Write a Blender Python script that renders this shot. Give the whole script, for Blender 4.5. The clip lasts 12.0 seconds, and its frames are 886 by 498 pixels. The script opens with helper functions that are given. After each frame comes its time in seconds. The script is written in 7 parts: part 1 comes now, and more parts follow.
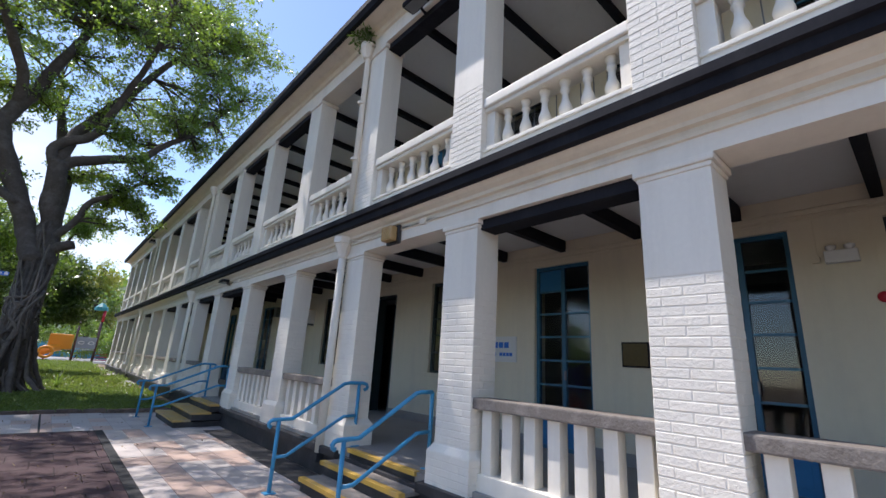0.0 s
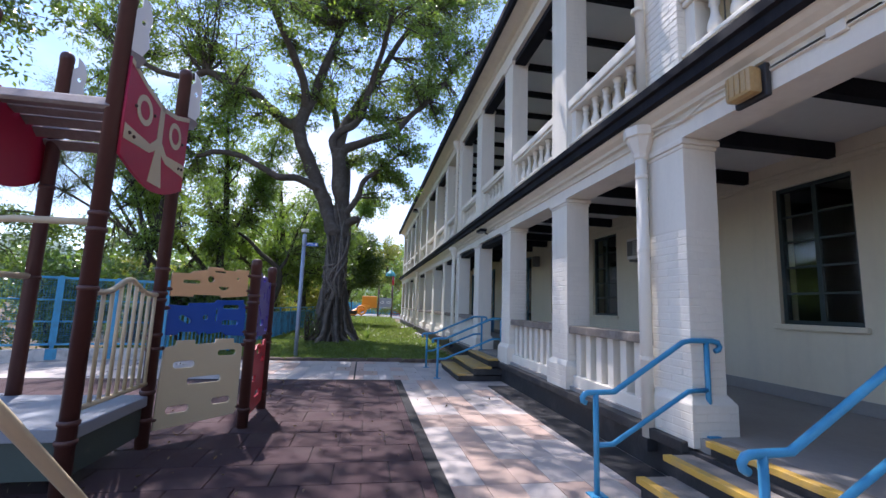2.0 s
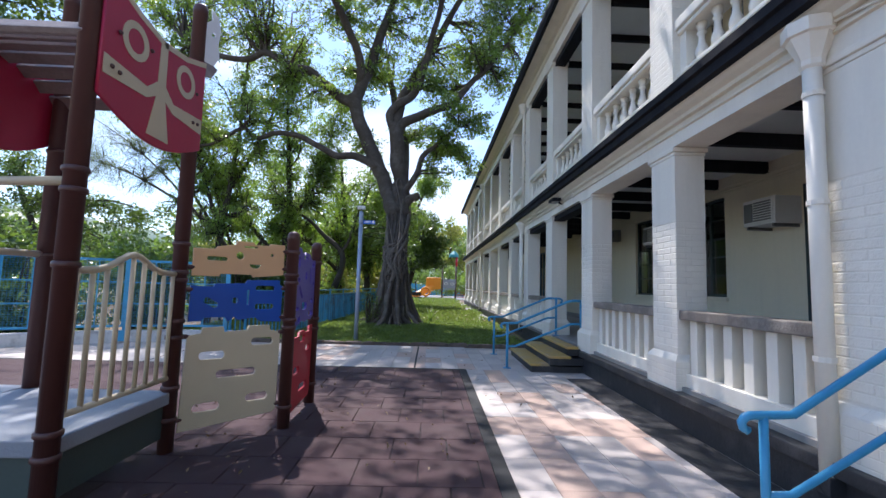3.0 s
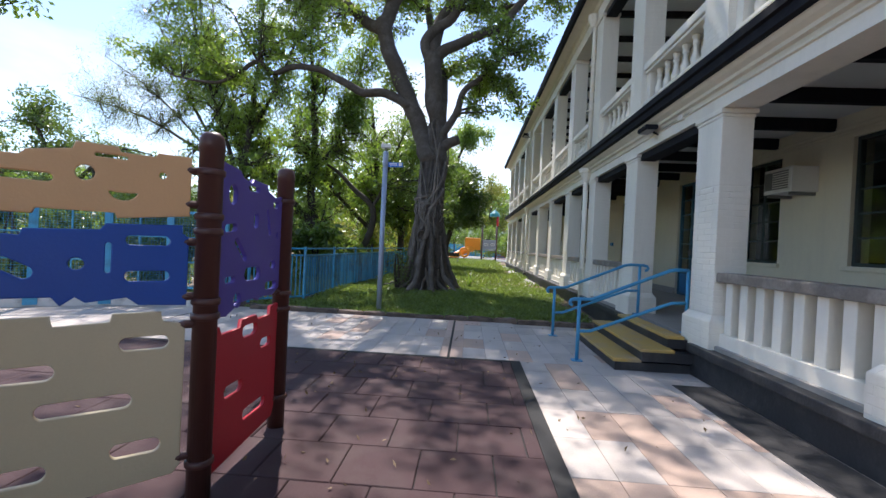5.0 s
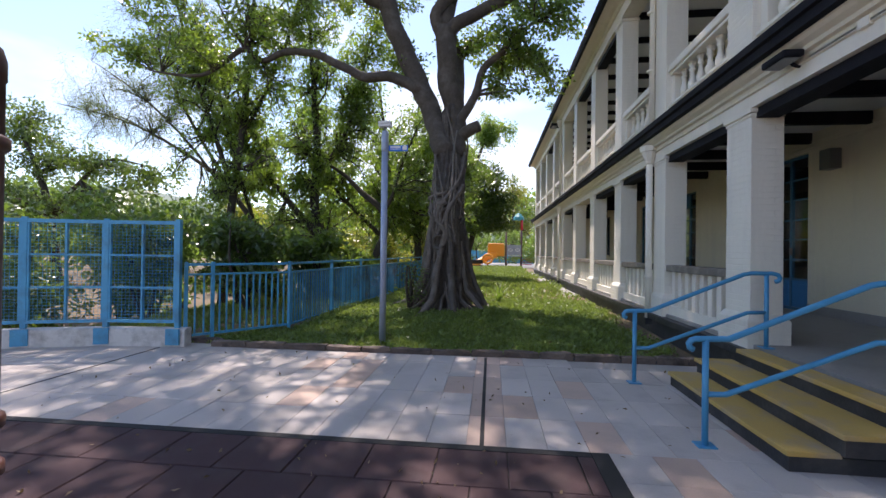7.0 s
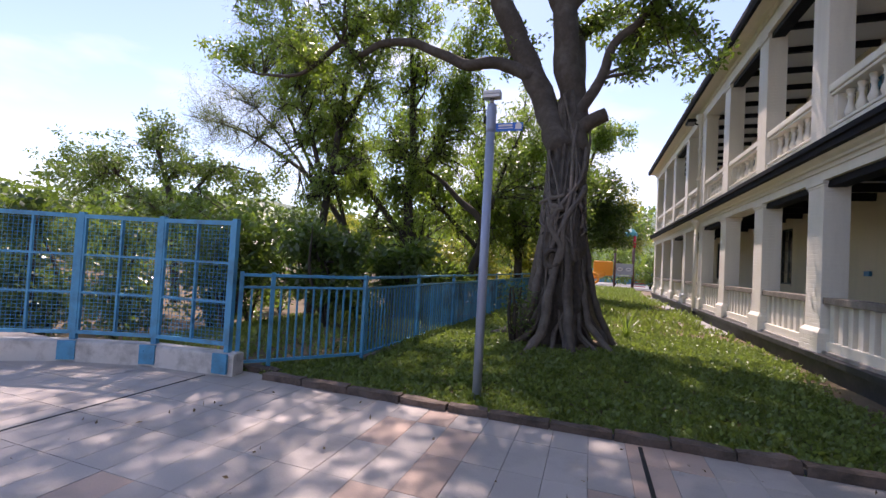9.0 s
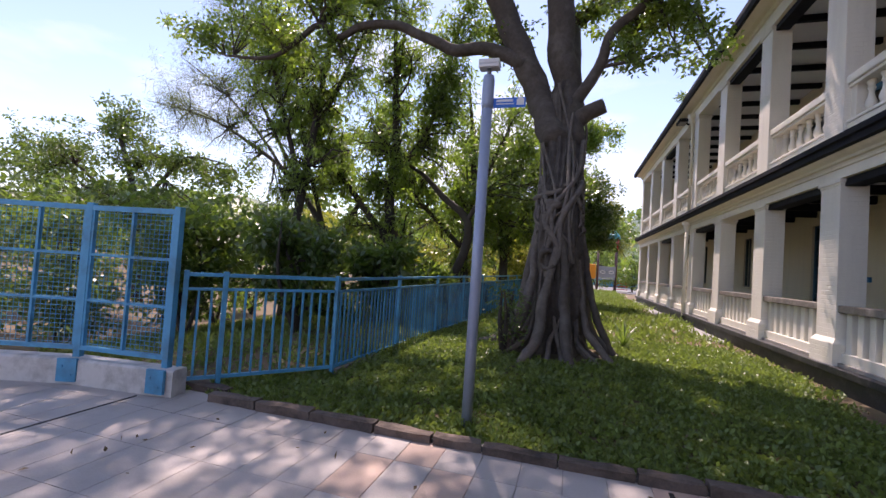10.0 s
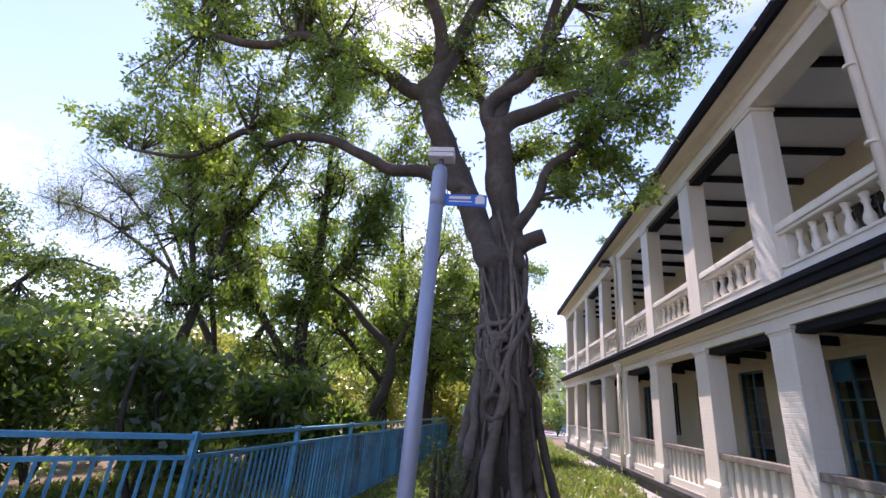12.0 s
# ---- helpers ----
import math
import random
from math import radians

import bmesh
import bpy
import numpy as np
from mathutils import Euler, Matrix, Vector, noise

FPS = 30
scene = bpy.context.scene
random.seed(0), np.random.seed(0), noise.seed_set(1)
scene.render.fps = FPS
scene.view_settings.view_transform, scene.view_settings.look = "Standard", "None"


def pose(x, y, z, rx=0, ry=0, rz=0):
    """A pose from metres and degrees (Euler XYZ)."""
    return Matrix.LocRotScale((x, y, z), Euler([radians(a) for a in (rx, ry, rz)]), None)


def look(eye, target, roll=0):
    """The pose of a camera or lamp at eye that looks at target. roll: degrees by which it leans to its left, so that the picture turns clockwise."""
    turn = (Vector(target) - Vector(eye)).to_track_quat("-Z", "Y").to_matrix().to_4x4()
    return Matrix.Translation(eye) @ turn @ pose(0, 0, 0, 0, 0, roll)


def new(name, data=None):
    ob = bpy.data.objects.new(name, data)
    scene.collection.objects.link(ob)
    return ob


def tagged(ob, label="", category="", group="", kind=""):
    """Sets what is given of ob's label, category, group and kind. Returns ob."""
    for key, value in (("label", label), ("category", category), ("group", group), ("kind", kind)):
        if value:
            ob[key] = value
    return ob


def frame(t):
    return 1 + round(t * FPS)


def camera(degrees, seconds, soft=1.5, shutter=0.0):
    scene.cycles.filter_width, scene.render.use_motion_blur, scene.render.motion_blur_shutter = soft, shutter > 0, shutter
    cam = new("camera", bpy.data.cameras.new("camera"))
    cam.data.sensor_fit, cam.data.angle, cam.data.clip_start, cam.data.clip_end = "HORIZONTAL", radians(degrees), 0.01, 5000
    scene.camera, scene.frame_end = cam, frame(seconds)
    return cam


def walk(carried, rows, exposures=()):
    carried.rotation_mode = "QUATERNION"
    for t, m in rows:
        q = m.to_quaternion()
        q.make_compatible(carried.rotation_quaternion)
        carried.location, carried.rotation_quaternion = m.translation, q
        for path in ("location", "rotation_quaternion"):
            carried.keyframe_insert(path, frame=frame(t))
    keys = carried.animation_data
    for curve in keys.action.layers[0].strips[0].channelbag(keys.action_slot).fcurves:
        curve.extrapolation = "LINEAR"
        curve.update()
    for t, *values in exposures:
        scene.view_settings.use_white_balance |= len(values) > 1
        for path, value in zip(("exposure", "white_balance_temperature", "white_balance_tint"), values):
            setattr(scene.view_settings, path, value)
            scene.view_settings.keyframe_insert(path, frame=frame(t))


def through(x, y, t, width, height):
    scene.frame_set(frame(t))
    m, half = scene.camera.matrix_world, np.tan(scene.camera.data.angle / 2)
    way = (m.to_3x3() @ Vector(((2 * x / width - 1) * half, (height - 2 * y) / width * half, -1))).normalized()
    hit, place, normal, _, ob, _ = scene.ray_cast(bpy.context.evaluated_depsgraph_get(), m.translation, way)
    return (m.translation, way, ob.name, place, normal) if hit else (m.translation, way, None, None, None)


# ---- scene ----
cam = camera(91.9, 12.0)
PATH = [
    (0, (0.212, 0.076, 1.593), (1.483, 1.528, 2.118), 3.4),
    (0.5, (0.377, 0.495, 1.583), (1.507, 2.049, 2.137), 2.5),
    (1, (0.449, 1.034, 1.535), (1.3, 2.764, 2.068), 3.5),
    (1.5, (0.517, 1.596, 1.513), (1.129, 3.466, 1.871), 1.9),
    (2, (0.575, 2.154, 1.514), (0.917, 4.107, 1.78), 2.0),
    (2.5, (0.62, 2.697, 1.504), (0.776, 4.679, 1.721), 2.3),
    (3, (0.676, 3.247, 1.498), (0.73, 5.239, 1.669), 1.7),
    (3.5, (0.663, 3.835, 1.492), (0.638, 5.835, 1.523), 3.9),
    (5.5, (0.616, 6.122, 1.466), (0.459, 8.115, 1.447), 1.7),
    (6, (0.561, 6.726, 1.477), (0.374, 8.718, 1.462), 0.8),
    (6.5, (0.549, 7.313, 1.481), (0.354, 9.304, 1.478), 0.7),
    (8.5, (0.094, 9.273, 1.517), (-0.439, 11.2, 1.575), 2.3),
    (9, (-0.041, 9.706, 1.537), (-0.695, 11.595, 1.595), 3.2),
    (9.5, (-0.239, 10.082, 1.539), (-0.851, 11.986, 1.591), 4.3),
    (10, (-0.337, 10.446, 1.523), (-0.91, 12.361, 1.59), 3.9),
    (10.5, (-0.45, 10.795, 1.54), (-1.038, 12.705, 1.639), 4.7),
    (11, (-0.63, 11.137, 1.578), (-1.109, 13.072, 1.731), 5.5),
    (11.5, (-0.701, 11.405, 1.609), (-1.054, 13.327, 2.035), 5.2),
    (12, (-0.727, 11.639, 1.669), (-0.983, 13.502, 2.35), 5.6),
]
walk(cam, [(t, look(eye, target, roll)) for t, eye, target, roll in PATH],
     [(0.0, 0.66, 6200, 17), (1.0, 0.68, 6050, 19), (2.0, 0.92, 6000, 22), (3.5, 0.98, 6050, 15), (5.5, 1.0, 6550, 16), (6.5, 1.0, 6650, 19), (8.5, 0.86, 6950, 30), (10.5, 0.9, 6950, 34), (11.3, 1.1, 6750, 36), (12.0, 1.2, 6550, 36)])

# ---- world, sun, exposure ----
SUN_TO = Vector((-0.22, 0.55, 1.0)).normalized()
world = bpy.data.worlds.new("sky")
scene.world = world
world.use_nodes = True
wn, wl = world.node_tree.nodes, world.node_tree.links
wn.clear()
w_out = wn.new("ShaderNodeOutputWorld")
w_bg = wn.new("ShaderNodeBackground")
w_sky = wn.new("ShaderNodeTexSky")
w_sky.sky_type, w_sky.sun_disc = "NISHITA", False
w_sky.sun_elevation = math.asin(SUN_TO.z)
w_sky.sun_rotation = math.atan2(SUN_TO.x, SUN_TO.y)
w_sky.air_density, w_sky.dust_density, w_sky.ozone_density = 1.0, 0.25, 1.8
w_tc = wn.new("ShaderNodeTexCoord")
w_map = wn.new("ShaderNodeMapping")
w_map.inputs["Scale"].default_value = (1.0, 1.0, 2.6)
w_noise = wn.new("ShaderNodeTexNoise")
w_noise.inputs["Scale"].default_value, w_noise.inputs["Detail"].default_value = 1.7, 8.0
w_ramp = wn.new("ShaderNodeValToRGB")
w_ramp.color_ramp.elements[0].position, w_ramp.color_ramp.elements[1].position = 0.54, 0.78
w_mix = wn.new("ShaderNodeMix")
w_mix.data_type = "RGBA"
w_mix.inputs[7].default_value = (4.9, 5.0, 5.2, 1)
w_bg.inputs["Strength"].default_value = 0.15
wl.new(w_tc.outputs["Generated"], w_map.inputs["Vector"])
wl.new(w_map.outputs["Vector"], w_noise.inputs["Vector"])
wl.new(w_noise.outputs["Fac"], w_ramp.inputs["Fac"])
wl.new(w_ramp.outputs["Color"], w_mix.inputs[0])
wl.new(w_sky.outputs["Color"], w_mix.inputs[6])
wl.new(w_mix.outputs[2], w_bg.inputs["Color"])
wl.new(w_bg.outputs["Background"], w_out.inputs["Surface"])
sun = new("sun", bpy.data.lights.new("sun", "SUN"))
sun.data.energy, sun.data.angle, sun.data.color = 3.9, radians(0.5), (1.0, 0.95, 0.87)
sun.matrix_world = look(SUN_TO * 40, (0, 0, 0))

# ---- materials ----
def surface(name, c1, c2=None, rough=0.6, metal=0.0, grain=40.0, stain=None, stain_amount=0.4, stain_scale=1.2,
            bump=0.15, bump_scale=None, jitter=0.0, island=0.0, brick=None, spec=0.5, streak=False):
    """Two-scale procedural surface: fine grain between c1 and c2, larger stains, relief, and tint by piece."""
    m = bpy.data.materials.new(name)
    m.use_nodes = True
    n, l = m.node_tree.nodes, m.node_tree.links
    b = n["Principled BSDF"]
    b.inputs["Roughness"].default_value, b.inputs["Metallic"].default_value = rough, metal
    b.inputs["Specular IOR Level"].default_value = spec
    geo = n.new("ShaderNodeNewGeometry")
    g = n.new("ShaderNodeTexNoise")
    g.inputs["Scale"].default_value, g.inputs["Detail"].default_value = grain, 6.0
    l.new(geo.outputs["Position"], g.inputs["Vector"])
    mix = n.new("ShaderNodeMix")
    mix.data_type = "RGBA"
    c2 = c2 or tuple(0.8 * v for v in c1)
    mix.inputs[6].default_value, mix.inputs[7].default_value = (*c1, 1), (*c2, 1)
    l.new(g.outputs["Fac"], mix.inputs[0])
    colour = mix.outputs[2]
    if stain:
        s = n.new("ShaderNodeTexNoise")
        s.inputs["Scale"].default_value, s.inputs["Detail"].default_value, s.inputs["Roughness"].default_value = stain_scale, 9.0, 0.65
        if streak:
            mp = n.new("ShaderNodeMapping")
            mp.inputs["Scale"].default_value = (3.0, 3.0, 0.35)
            l.new(geo.outputs["Position"], mp.inputs["Vector"])
            l.new(mp.outputs["Vector"], s.inputs["Vector"])
        else:
            l.new(geo.outputs["Position"], s.inputs["Vector"])
        r = n.new("ShaderNodeMapRange")
        r.inputs["From Min"].default_value, r.inputs["From Max"].default_value = 0.48, 0.72
        r.inputs["To Max"].default_value = stain_amount
        l.new(s.outputs["Fac"], r.inputs["Value"])
        mx = n.new("ShaderNodeMix")
        mx.data_type = "RGBA"
        mx.inputs[7].default_value = (*stain, 1)
        l.new(r.outputs["Result"], mx.inputs[0])
        l.new(colour, mx.inputs[6])
        colour = mx.outputs[2]
    if jitter or island:
        src = n.new("ShaderNodeObjectInfo").outputs["Random"] if jitter else geo.outputs["Random Per Island"]
        amt = jitter or island
        r = n.new("ShaderNodeMapRange")
        r.inputs["To Min"].default_value, r.inputs["To Max"].default_value = 1 - amt, 1 + amt
        l.new(src, r.inputs["Value"])
        hsv = n.new("ShaderNodeHueSaturation")
        l.new(r.outputs["Result"], hsv.inputs["Value"])
        l.new(colour, hsv.inputs["Color"])
        colour = hsv.outputs["Color"]
    l.new(colour, b.inputs["Base Color"])
    if bump or brick:
        bn = n.new("ShaderNodeTexNoise")
        bn.inputs["Scale"].default_value, bn.inputs["Detail"].default_value = bump_scale or grain * 0.7, 5.0
        l.new(geo.outputs["Position"], bn.inputs["Vector"])
        bp = n.new("ShaderNodeBump")
        bp.inputs["Strength"].default_value, bp.inputs["Distance"].default_value = bump, 0.01
        l.new(bn.outputs["Fac"], bp.inputs["Height"])
        if brick:
            sx = n.new("ShaderNodeSeparateXYZ")
            l.new(geo.outputs["Position"], sx.inputs["Vector"])
            ad = n.new("ShaderNodeMath")
            l.new(sx.outputs["X"], ad.inputs[0])
            l.new(sx.outputs["Y"], ad.inputs[1])
            cx = n.new("ShaderNodeCombineXYZ")
            l.new(ad.outputs[0], cx.inputs["X"])
            l.new(sx.outputs["Z"], cx.inputs["Y"])
            bt = n.new("ShaderNodeTexBrick")
            bt.inputs["Scale"].default_value = 1.0
            bt.inputs["Brick Width"].default_value, bt.inputs["Row Height"].default_value = 0.24, 0.072
            bt.inputs["Mortar Size"].default_value, bt.inputs["Mortar Smooth"].default_value = 0.006, 0.6
            l.new(cx.outputs["Vector"], bt.inputs["Vector"])
            b2 = n.new("ShaderNodeBump")
            b2.invert = True
            b2.inputs["Strength"].default_value, b2.inputs["Distance"].default_value = brick, 0.004
            l.new(bt.outputs["Fac"], b2.inputs["Height"])
            l.new(bp.outputs["Normal"], b2.inputs["Normal"])
            l.new(b2.outputs["Normal"], b.inputs["Normal"])
        else:
            l.new(bp.outputs["Normal"], b.inputs["Normal"])
    return m


def foliage(name, dark, light, through, gloss=0.35, patch=0.6):
    """Leaves: varied leaf by leaf and clump by clump, letting light through from behind."""
    m = bpy.data.materials.new(name)
    m.use_nodes = True
    n, l = m.node_tree.nodes, m.node_tree.links
    b = n["Principled BSDF"]
    b.inputs["Roughness"].default_value, b.inputs["Specular IOR Level"].default_value = gloss, 0.4
    geo = n.new("ShaderNodeNewGeometry")
    g = n.new("ShaderNodeTexNoise")
    g.inputs["Scale"].default_value, g.inputs["Detail"].default_value = patch, 3.0
    l.new(geo.outputs["Position"], g.inputs["Vector"])
    add = n.new("ShaderNodeMath")
    add.operation = "MULTIPLY_ADD"
    add.inputs[1].default_value, add.inputs[2].default_value = 0.5, -0.25
    l.new(geo.outputs["Random Per Island"], add.inputs[0])
    ad2 = n.new("ShaderNodeMath")
    ad2.use_clamp = True
    l.new(add.outputs[0], ad2.inputs[0])
    l.new(g.outputs["Fac"], ad2.inputs[1])
    mix = n.new("ShaderNodeMix")
    mix.data_type = "RGBA"
    mix.inputs[6].default_value, mix.inputs[7].default_value = (*dark, 1), (*light, 1)
    l.new(ad2.outputs[0], mix.inputs[0])
    l.new(mix.outputs[2], b.inputs["Base Color"])
    tr = n.new("ShaderNodeBsdfTranslucent")
    m2 = n.new("ShaderNodeMix")
    m2.data_type = "RGBA"
    m2.inputs[6].default_value, m2.inputs[7].default_value = (*[0.6 * v for v in through], 1), (*through, 1)
    l.new(ad2.outputs[0], m2.inputs[0])
    l.new(m2.outputs[2], tr.inputs["Color"])
    sh = n.new("ShaderNodeAddShader")
    l.new(b.outputs["BSDF"], sh.inputs[0])
    l.new(tr.outputs["BSDF"], sh.inputs[1])
    l.new(sh.outputs["Shader"], n["Material Output"].inputs["Surface"])
    return m


def glass(name, tint, rough=0.04):
    m = bpy.data.materials.new(name)
    m.use_nodes = True
    b = m.node_tree.nodes["Principled BSDF"]
    b.inputs["Base Color"].default_value = (*tint, 1)
    b.inputs["Roughness"].default_value, b.inputs["Transmission Weight"].default_value, b.inputs["IOR"].default_value = rough, 1.0, 1.45
    return m


WHITE = surface("white_wall_paint", (0.83, 0.775, 0.665), (0.77, 0.715, 0.61), 0.6, grain=25, stain=(0.52, 0.48, 0.40), stain_amount=0.3, stain_scale=0.9, bump=0.12, streak=True)
BRICKY = surface("white_painted_brick", (0.83, 0.775, 0.665), (0.77, 0.715, 0.61), 0.6, grain=25, stain=(0.55, 0.5, 0.42), stain_amount=0.3, bump=0.15, brick=0.8, streak=True)
BRICK = surface("white_painted_brick_piece", (0.83, 0.775, 0.665), (0.78, 0.725, 0.62), 0.6, grain=30, stain=(0.60, 0.55, 0.47), stain_amount=0.25, bump=0.6, bump_scale=45, jitter=0.02)
CREAM = surface("cream_moulding_paint", (0.76, 0.70, 0.57), (0.70, 0.63, 0.50), 0.6, grain=25, stain=(0.45, 0.40, 0.32), stain_amount=0.3, bump=0.12, streak=True)
BACKWALL = surface("cream_wall_paint", (0.77, 0.69, 0.52), (0.72, 0.64, 0.47), 0.7, grain=14, stain=(0.52, 0.47, 0.38), stain_amount=0.25, bump=0.06, streak=True)
CEILING = surface("white_ceiling_paint", (0.74, 0.73, 0.70), (0.70, 0.69, 0.66), 0.75, grain=12, stain=(0.5, 0.47, 0.42), stain_amount=0.25, bump=0.05)
BLACK = surface("black_gloss_paint", (0.011, 0.012, 0.016), (0.02, 0.02, 0.025), 0.75, grain=30, stain=(0.05, 0.05, 0.05), stain_amount=0.3, bump=0.25, streak=True, spec=0.12)
TAR = surface("black_base_paint", (0.02, 0.02, 0.022), (0.035, 0.035, 0.038), 0.6, grain=45, stain=(0.12, 0.11, 0.10), stain_amount=0.45, stain_scale=3, bump=0.4)
RAILWOOD = surface("weathered_grey_wood", (0.22, 0.19, 0.16), (0.12, 0.10, 0.085), 0.75, grain=60, stain=(0.36, 0.33, 0.29), stain_amount=0.6, stain_scale=5, bump=0.5)
FLOOR = surface("grey_screed_floor", (0.34, 0.32, 0.29), (0.28, 0.26, 0.24), 0.6, grain=20, stain=(0.2, 0.19, 0.17), bump=0.1)
BLUE = surface("light_blue_rail_paint", (0.055, 0.30, 0.52), (0.045, 0.26, 0.46), 0.38, grain=30, stain=(0.03, 0.14, 0.24), stain_amount=0.35, stain_scale=4, bump=0.08)
FENCEBLUE = surface("sea_blue_fence_paint", (0.062, 0.37, 0.60), (0.05, 0.30, 0.50), 0.42, grain=30, stain=(0.05, 0.10, 0.11), stain_amount=0.65, stain_scale=3, bump=0.1)
RUSTBLUE = surface("stained_sea_blue_paint", (0.045, 0.28, 0.46), (0.03, 0.19, 0.32), 0.5, grain=16, stain=(0.035, 0.035, 0.03), stain_amount=0.95, stain_scale=1.6, bump=0.15, jitter=0.35)
DOORBLUE = surface("dark_blue_frame_paint", (0.035, 0.15, 0.24), (0.03, 0.12, 0.20), 0.4, grain=30, stain=(0.02, 0.05, 0.08), bump=0.06)
PANELBLUE = surface("blue_door_panel_paint", (0.03, 0.20, 0.42), (0.025, 0.17, 0.36), 0.4, grain=20, bump=0.05)
DARKFRAME = surface("dark_green_frame_paint", (0.03, 0.05, 0.05), (0.02, 0.035, 0.035), 0.45, grain=30, bump=0.05)
GLASS = glass("window_glass", (0.80, 0.86, 0.86))
# near-black wall colour with the unlit rooms' shade put into it
ROOMSHADE = surface("indoor_shade_black", (0.045, 0.045, 0.045), (0.035, 0.035, 0.035), 0.8, grain=4, bump=0.0)
ROOF = surface("dark_roof_tile", (0.06, 0.055, 0.055), (0.04, 0.04, 0.04), 0.7, grain=20, stain=(0.12, 0.11, 0.09), bump=0.5)
SLAB = surface("grey_pink_paving_stone", (0.55, 0.485, 0.44), (0.46, 0.405, 0.365), 0.7, grain=70, stain=(0.30, 0.26, 0.23), stain_amount=0.6, stain_scale=1.4, bump=0.2, jitter=0.08)
SLABPINK = surface("pink_paving_stone", (0.56, 0.40, 0.32), (0.47, 0.34, 0.27), 0.7, grain=70, stain=(0.30, 0.25, 0.21), stain_amount=0.4, stain_scale=2.2, bump=0.2, jitter=0.12)
JOINT = surface("joint_mortar", (0.41, 0.37, 0.34), (0.33, 0.30, 0.27), 0.9, grain=50, bump=0.3)
RUBBER = surface("maroon_rubber_tile", (0.070, 0.032, 0.035), (0.047, 0.023, 0.026), 0.85, grain=220, stain=(0.085, 0.062, 0.058), stain_amount=0.55, stain_scale=2.5, bump=0.5, bump_scale=300, jitter=0.05)
RUBBERBLACK = surface("black_rubber_edge", (0.022, 0.021, 0.022), (0.014, 0.014, 0.014), 0.8, grain=200, bump=0.4)
KERB = surface("mossy_kerb_stone", (0.19, 0.135, 0.105), (0.10, 0.075, 0.06), 0.85, grain=40, stain=(0.02, 0.018, 0.014), stain_amount=1.0, stain_scale=3.5, bump=0.8, jitter=0.2)
SOIL = surface("leaf_littered_soil", (0.21, 0.145, 0.085), (0.11, 0.078, 0.046), 0.95, grain=25, stain=(0.055, 0.075, 0.022), stain_amount=0.7, stain_scale=1.3, bump=0.7)
STEPYELLOW = surface("worn_yellow_step_paint", (0.56, 0.36, 0.09), (0.44, 0.29, 0.09), 0.6, grain=60, stain=(0.36, 0.28, 0.20), stain_amount=0.9, stain_scale=3, bump=0.3)
NOSING = surface("yellow_step_edge_paint", (0.66, 0.40, 0.06), (0.55, 0.34, 0.07), 0.55, grain=50, stain=(0.36, 0.28, 0.20), stain_amount=0.5, stain_scale=6, bump=0.25)
BROWNPOST = surface("chocolate_plastic_coating", (0.095, 0.036, 0.028), (0.075, 0.03, 0.025), 0.42, grain=20, stain=(0.05, 0.022, 0.02), stain_amount=0.4, bump=0.08)
PEACH = surface("peach_plastic", (0.74, 0.44, 0.22), (0.70, 0.41, 0.20), 0.45, grain=90, stain=(0.55, 0.34, 0.18), stain_amount=0.25, bump=0.12)
BEIGE = surface("beige_plastic", (0.62, 0.52, 0.34), (0.58, 0.48, 0.31), 0.45, grain=90, stain=(0.45, 0.38, 0.26), stain_amount=0.25, bump=0.12)
ROYAL = surface("royal_blue_plastic", (0.010, 0.085, 0.42), (0.010, 0.075, 0.37), 0.4, grain=90, stain=(0.02, 0.06, 0.25), stain_amount=0.3, bump=0.12)
PURPLE = surface("purple_plastic", (0.11, 0.075, 0.40), (0.10, 0.068, 0.36), 0.42, grain=90, stain=(0.08, 0.06, 0.26), stain_amount=0.3, bump=0.12)
RED = surface("red_plastic", (0.52, 0.018, 0.035), (0.46, 0.016, 0.03), 0.4, grain=90, stain=(0.35, 0.02, 0.03), stain_amount=0.3, bump=0.1)
CRIMSON = surface("crimson_plastic", (0.45, 0.018, 0.06), (0.40, 0.016, 0.05), 0.45, grain=90, stain=(0.30, 0.02, 0.05), stain_amount=0.3, bump=0.1)
GREYDECK = surface("grey_coated_deck", (0.30, 0.32, 0.35), (0.25, 0.27, 0.30), 0.55, grain=80, stain=(0.16, 0.16, 0.16), bump=0.25)
GREENBOARD = surface("dark_green_board", (0.06, 0.085, 0.075), (0.05, 0.07, 0.06), 0.6, grain=40, bump=0.1)
TIMBERGREY = surface("grey_brown_plank", (0.30, 0.25, 0.23), (0.20, 0.165, 0.15), 0.65, grain=50, stain=(0.4, 0.36, 0.34), stain_amount=0.5, stain_scale=6, bump=0.35)
BARK = surface("grey_brown_bark", (0.120, 0.096, 0.077), (0.044, 0.034, 0.026), 0.9, grain=14, stain=(0.19, 0.165, 0.14), stain_amount=0.55, stain_scale=3, bump=1.0, bump_scale=22)
BARK2 = surface("dark_bark", (0.075, 0.06, 0.045), (0.035, 0.028, 0.022), 0.9, grain=18, stain=(0.12, 0.11, 0.09), bump=0.8, bump_scale=24)
LAMPGREY = surface("pale_blue_grey_pole", (0.34, 0.40, 0.52), (0.30, 0.36, 0.47), 0.4, 0.15, grain=30, stain=(0.22, 0.24, 0.28), stain_amount=0.3, bump=0.05)
WHITEPLASTIC = surface("white_plastic", (0.76, 0.75, 0.72), (0.70, 0.69, 0.66), 0.4, grain=20, bump=0.03)
